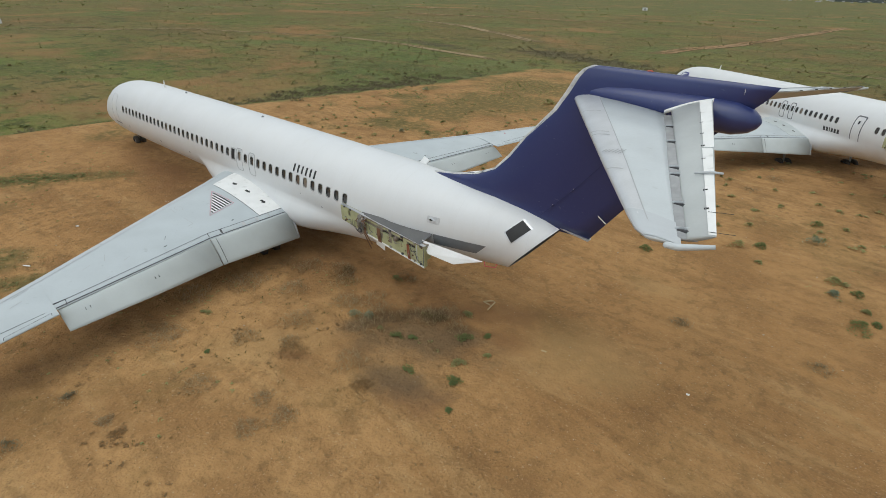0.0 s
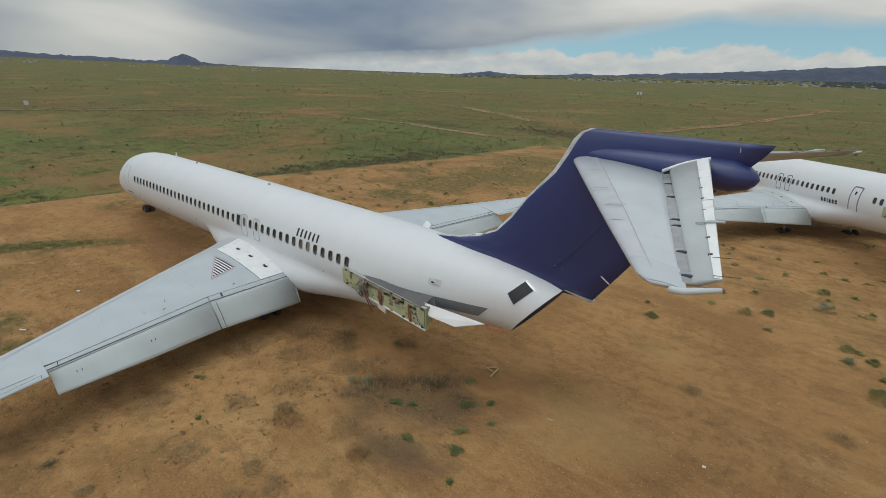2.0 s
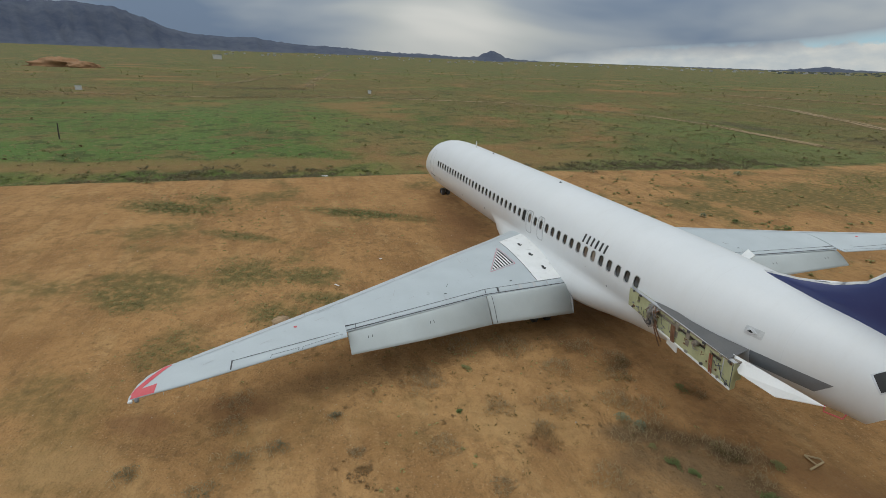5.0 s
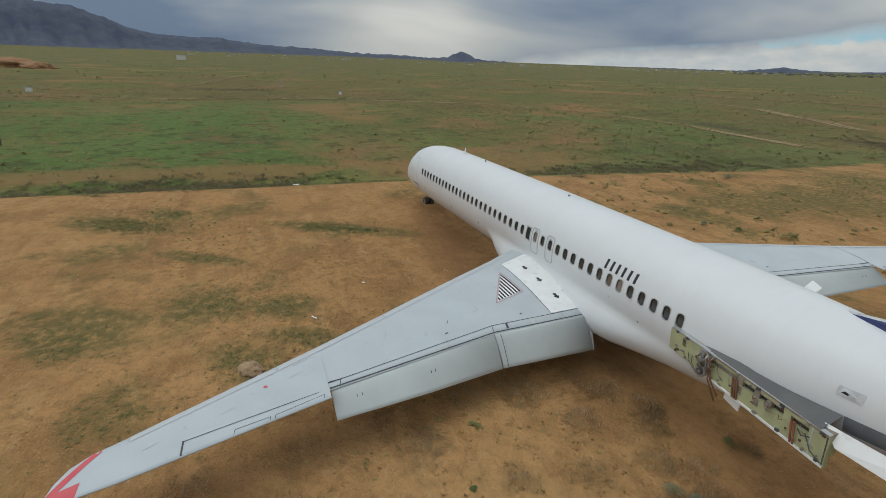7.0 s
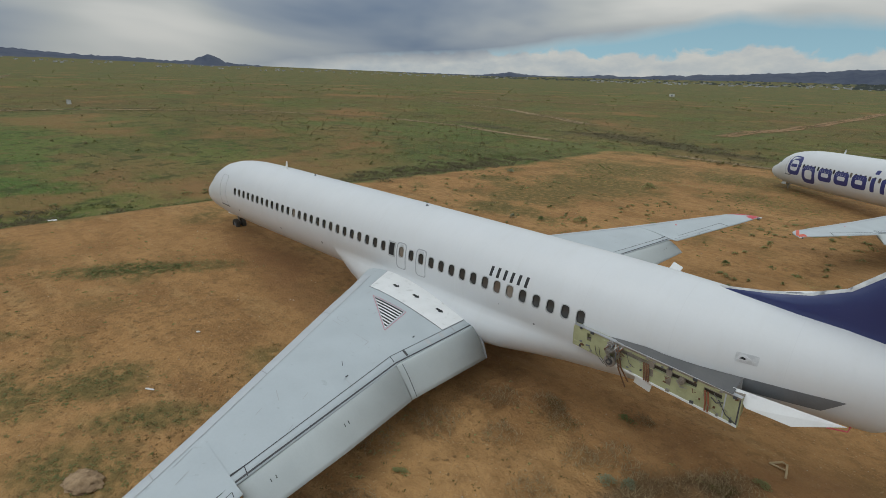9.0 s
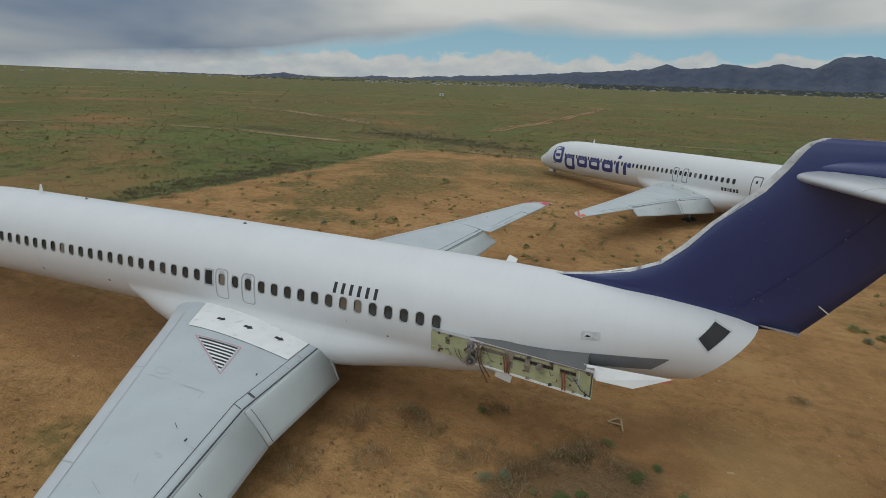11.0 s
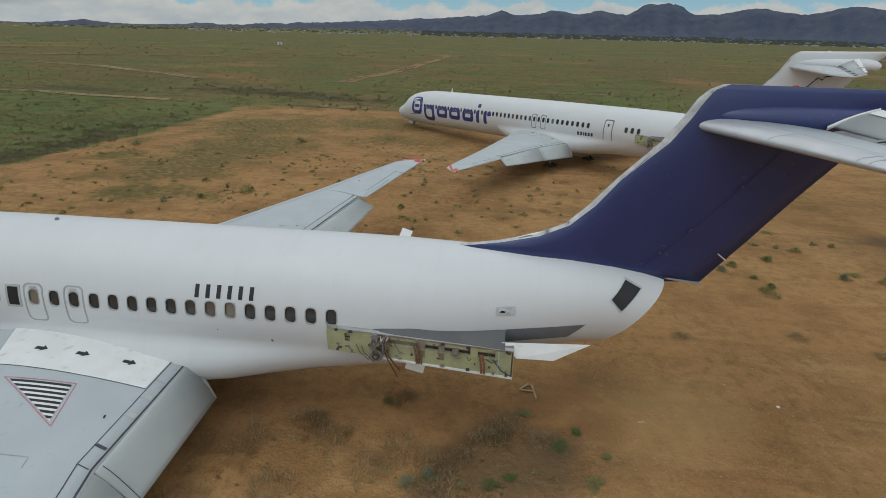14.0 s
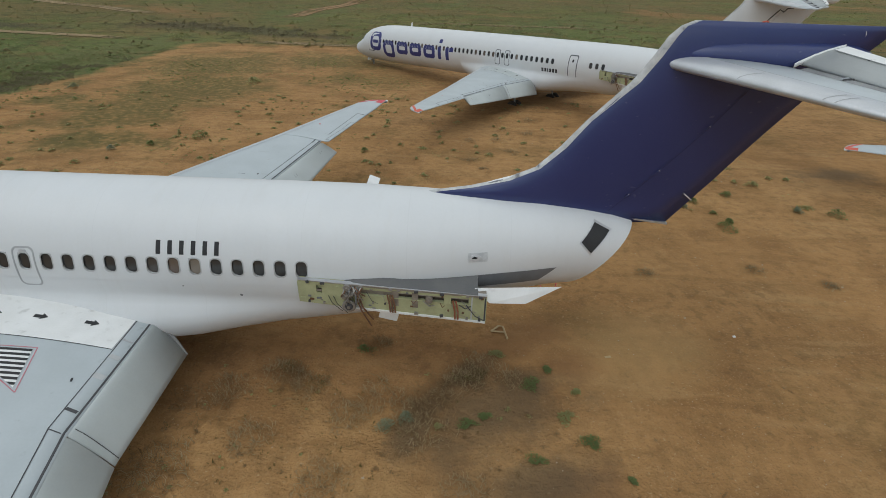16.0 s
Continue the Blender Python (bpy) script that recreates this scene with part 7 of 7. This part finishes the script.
def plain_spots(seed, n, r0, r1, size):
    rnd = random.Random(seed)
    out = []
    while len(out) < n:
        a = radians(rnd.uniform(40, 215))
        r = r0 * (r1 / r0) ** (rnd.random() ** 0.75)
        x, y = 4 + r * math.cos(a), -8 + r * math.sin(a)
        meadow = -125 < x < -37 and y < 25
        if (x < -34 or y > 62) and (not meadow or rnd.random() < 0.22) and noise.noise((x * 0.02, y * 0.02, seed)) > -0.25:
            k = rnd.uniform(0.5, 1.4)
            out.append((x, y, size * k * 1.2, size * k))
    return out


bushes("plain_scrub", plain_spots(51, 15000, 34, 330, 0.11), PLAIN, "olive scrub dotted over the plain", 52, 9, 0.10, 0.75)
bushes("plain_dry_scrub", plain_spots(53, 12000, 34, 330, 0.15), PLAIN_DARK, "dark dry scrub dotted over the plain", 54, 9, 0.10, 0.5)
bushes("plain_green_scrub", plain_spots(59, 9000, 34, 260, 0.12), DITCH, "fresh green scrub dotted over the plain", 60, 9, 0.10, 0.8)
scatter("far_scrub", plain_spots(55, 2200, 260, 1500, 0.5), PLAIN, "dark scrub far out on the plain", "plants", 56, 8, 0.3)
bushes("plain_bushes", plain_spots(57, 900, 50, 420, 0.30), PLAIN, "single olive bushes on the plain", 58, 50, 0.09, 0.3)
bushes("plain_dry_bushes", plain_spots(257, 1100, 50, 420, 0.27), PLAIN_DARK, "single dry brown bushes on the plain", 258, 50, 0.09, 0.3)
bushes("thicket", [(_r.gauss(cx, sx), _r.gauss(cy, sy), _r.uniform(0.3, 0.8), _r.uniform(0.2, 0.5)) for cx, cy, sx, sy, n in ((-43, 84, 5, 2.5, 70), (-30, 80, 6, 2, 80), (-20, 75, 5, 1.6, 50), (-178, -9, 5, 8, 90)) for _ in range(n)], GREY_BRUSH, "dark grey brown thicket on the plain", 73, 40, 0.07, 0.4)
bushes("track_side_brush", [(-138 + _r.gauss(0, 1.2), y, _r.uniform(0.3, 0.7), _r.uniform(0.15, 0.4)) for y in [_r.uniform(-70, 40) for _ in range(160)]], GREY_BRUSH, "dark brush along the dirt track", 74, 30, 0.07, 0.4)

WEATHERED = material("weathered dark wood", (0.06, 0.05, 0.04), (0.10, 0.085, 0.07), 0.9, 0, 4, 30)
# a leaning post alone on the grass
post = thing("fence_post", pose(-61.5, -34.8, ground_z(-61.5, -34.8)), "dark leaning wooden post alone on the grass", "post")
bm = bmesh.new()
add_tube(bm, [(0, 0, -0.2), (0.02, 0.02, 0.9), (0.03, 0.10, 1.8)], [0.09, 0.08, 0.07], 8)
part("shaft", bm, WEATHERED, post)

# ---- litter ----
LITTER = material("white litter", (0.75, 0.74, 0.71), (0.6, 0.58, 0.54), 0.7, 0, 5, 30)
WOOD = material("weathered stick", (0.48, 0.36, 0.20), (0.36, 0.26, 0.14), 0.85, 0, 4, 40)


def litter(x, y, sx, sy, h, turn, label, mat=LITTER):
    bm = bmesh.new()
    bmesh.ops.create_grid(bm, x_segments=6, y_segments=4, size=0.5)
    for v in bm.verts:
        v.co = Vector((v.co.x * sx, v.co.y * sy, 0.02 + h * (0.5 + 0.5 * noise.noise((v.co.x * 5 + x, v.co.y * 5, y)))))
    r = bmesh.ops.extrude_face_region(bm, geom=list(bm.faces))
    bmesh.ops.translate(bm, vec=(0, 0, -0.02), verts=[e for e in r["geom"] if isinstance(e, bmesh.types.BMVert)])
    me = bpy.data.meshes.new("litter")
    bm.to_mesh(me)
    bm.free()
    me.materials.append(mat)
    ob = new("litter", me)
    ob.matrix_world = pose(x, y, ground_z(x, y) - 0.01, 0, 0, turn)
    tagged(ob, label, "litter", "litter on the dirt")


litter(-10.15, -8.45, 0.32, 0.06, 0.05, 30, "crumpled white scrap lying on the dirt")
litter(12.3, 2.78, 0.09, 0.07, 0.04, 10, "small white scrap on the dirt")
litter(8.1, 1.5, 0.17, 0.07, 0.03, 10, "flat tan scrap on the dirt", WOOD)
litter(-34.1, -6.6, 0.5, 0.2, 0.14, 80, "white plastic scrap at the ditch edge")
litter(-13.0, 0.4 - 6.2, 0.14, 0.10, 0.05, 15, "small white scrap on the dirt")
twig = thing("bent_stick", pose(5.04, 2.55, ground_z(5.04, 2.55)), "bent wooden stick bracket lying on the dirt", "stick")
bm = bmesh.new()
add_tube(bm, [(-0.25, -0.05, 0.03), (0.0, 0.22, 0.05), (0.12, 0.18, 0.05), (0.22, -0.40, 0.03)], 0.03, 6)
part("long_stick", bm, WOOD, twig)
bm = bmesh.new()
add_tube(bm, [(-0.25, -0.05, 0.03), (0.17, -0.10, 0.05)], 0.024, 6)
part("cross_stick", bm, WOOD, twig)
STONE = material("pale gravel", (0.45, 0.36, 0.26), (0.30, 0.22, 0.15), 0.9, 0, 3, 20)
vs, fs = [], []
for _ in range(2600):
    x, y = _r.uniform(-26, 20), _r.uniform(-22, 26)
    s = _r.uniform(0.012, 0.035) * (2.0 if _r.random() < 0.06 else 1)
    z, b, t = ground_z(x, y), len(vs), _r.uniform(0, 3)
    vs += [(x + s * math.cos(t + q * 2.09), y + s * math.sin(t + q * 2.09) * 0.8, z - 0.01) for q in range(3)] + [(x + 0.2 * s, y, z + s * 0.8)]
    fs += [(b, b + 1, b + 3), (b + 1, b + 2, b + 3), (b + 2, b, b + 3)]
tagged(new("pebbles", mesh_of("pebbles", vs, fs, STONE, False)), "pale pebbles strewn over the dirt", "stones", kind="stuff")
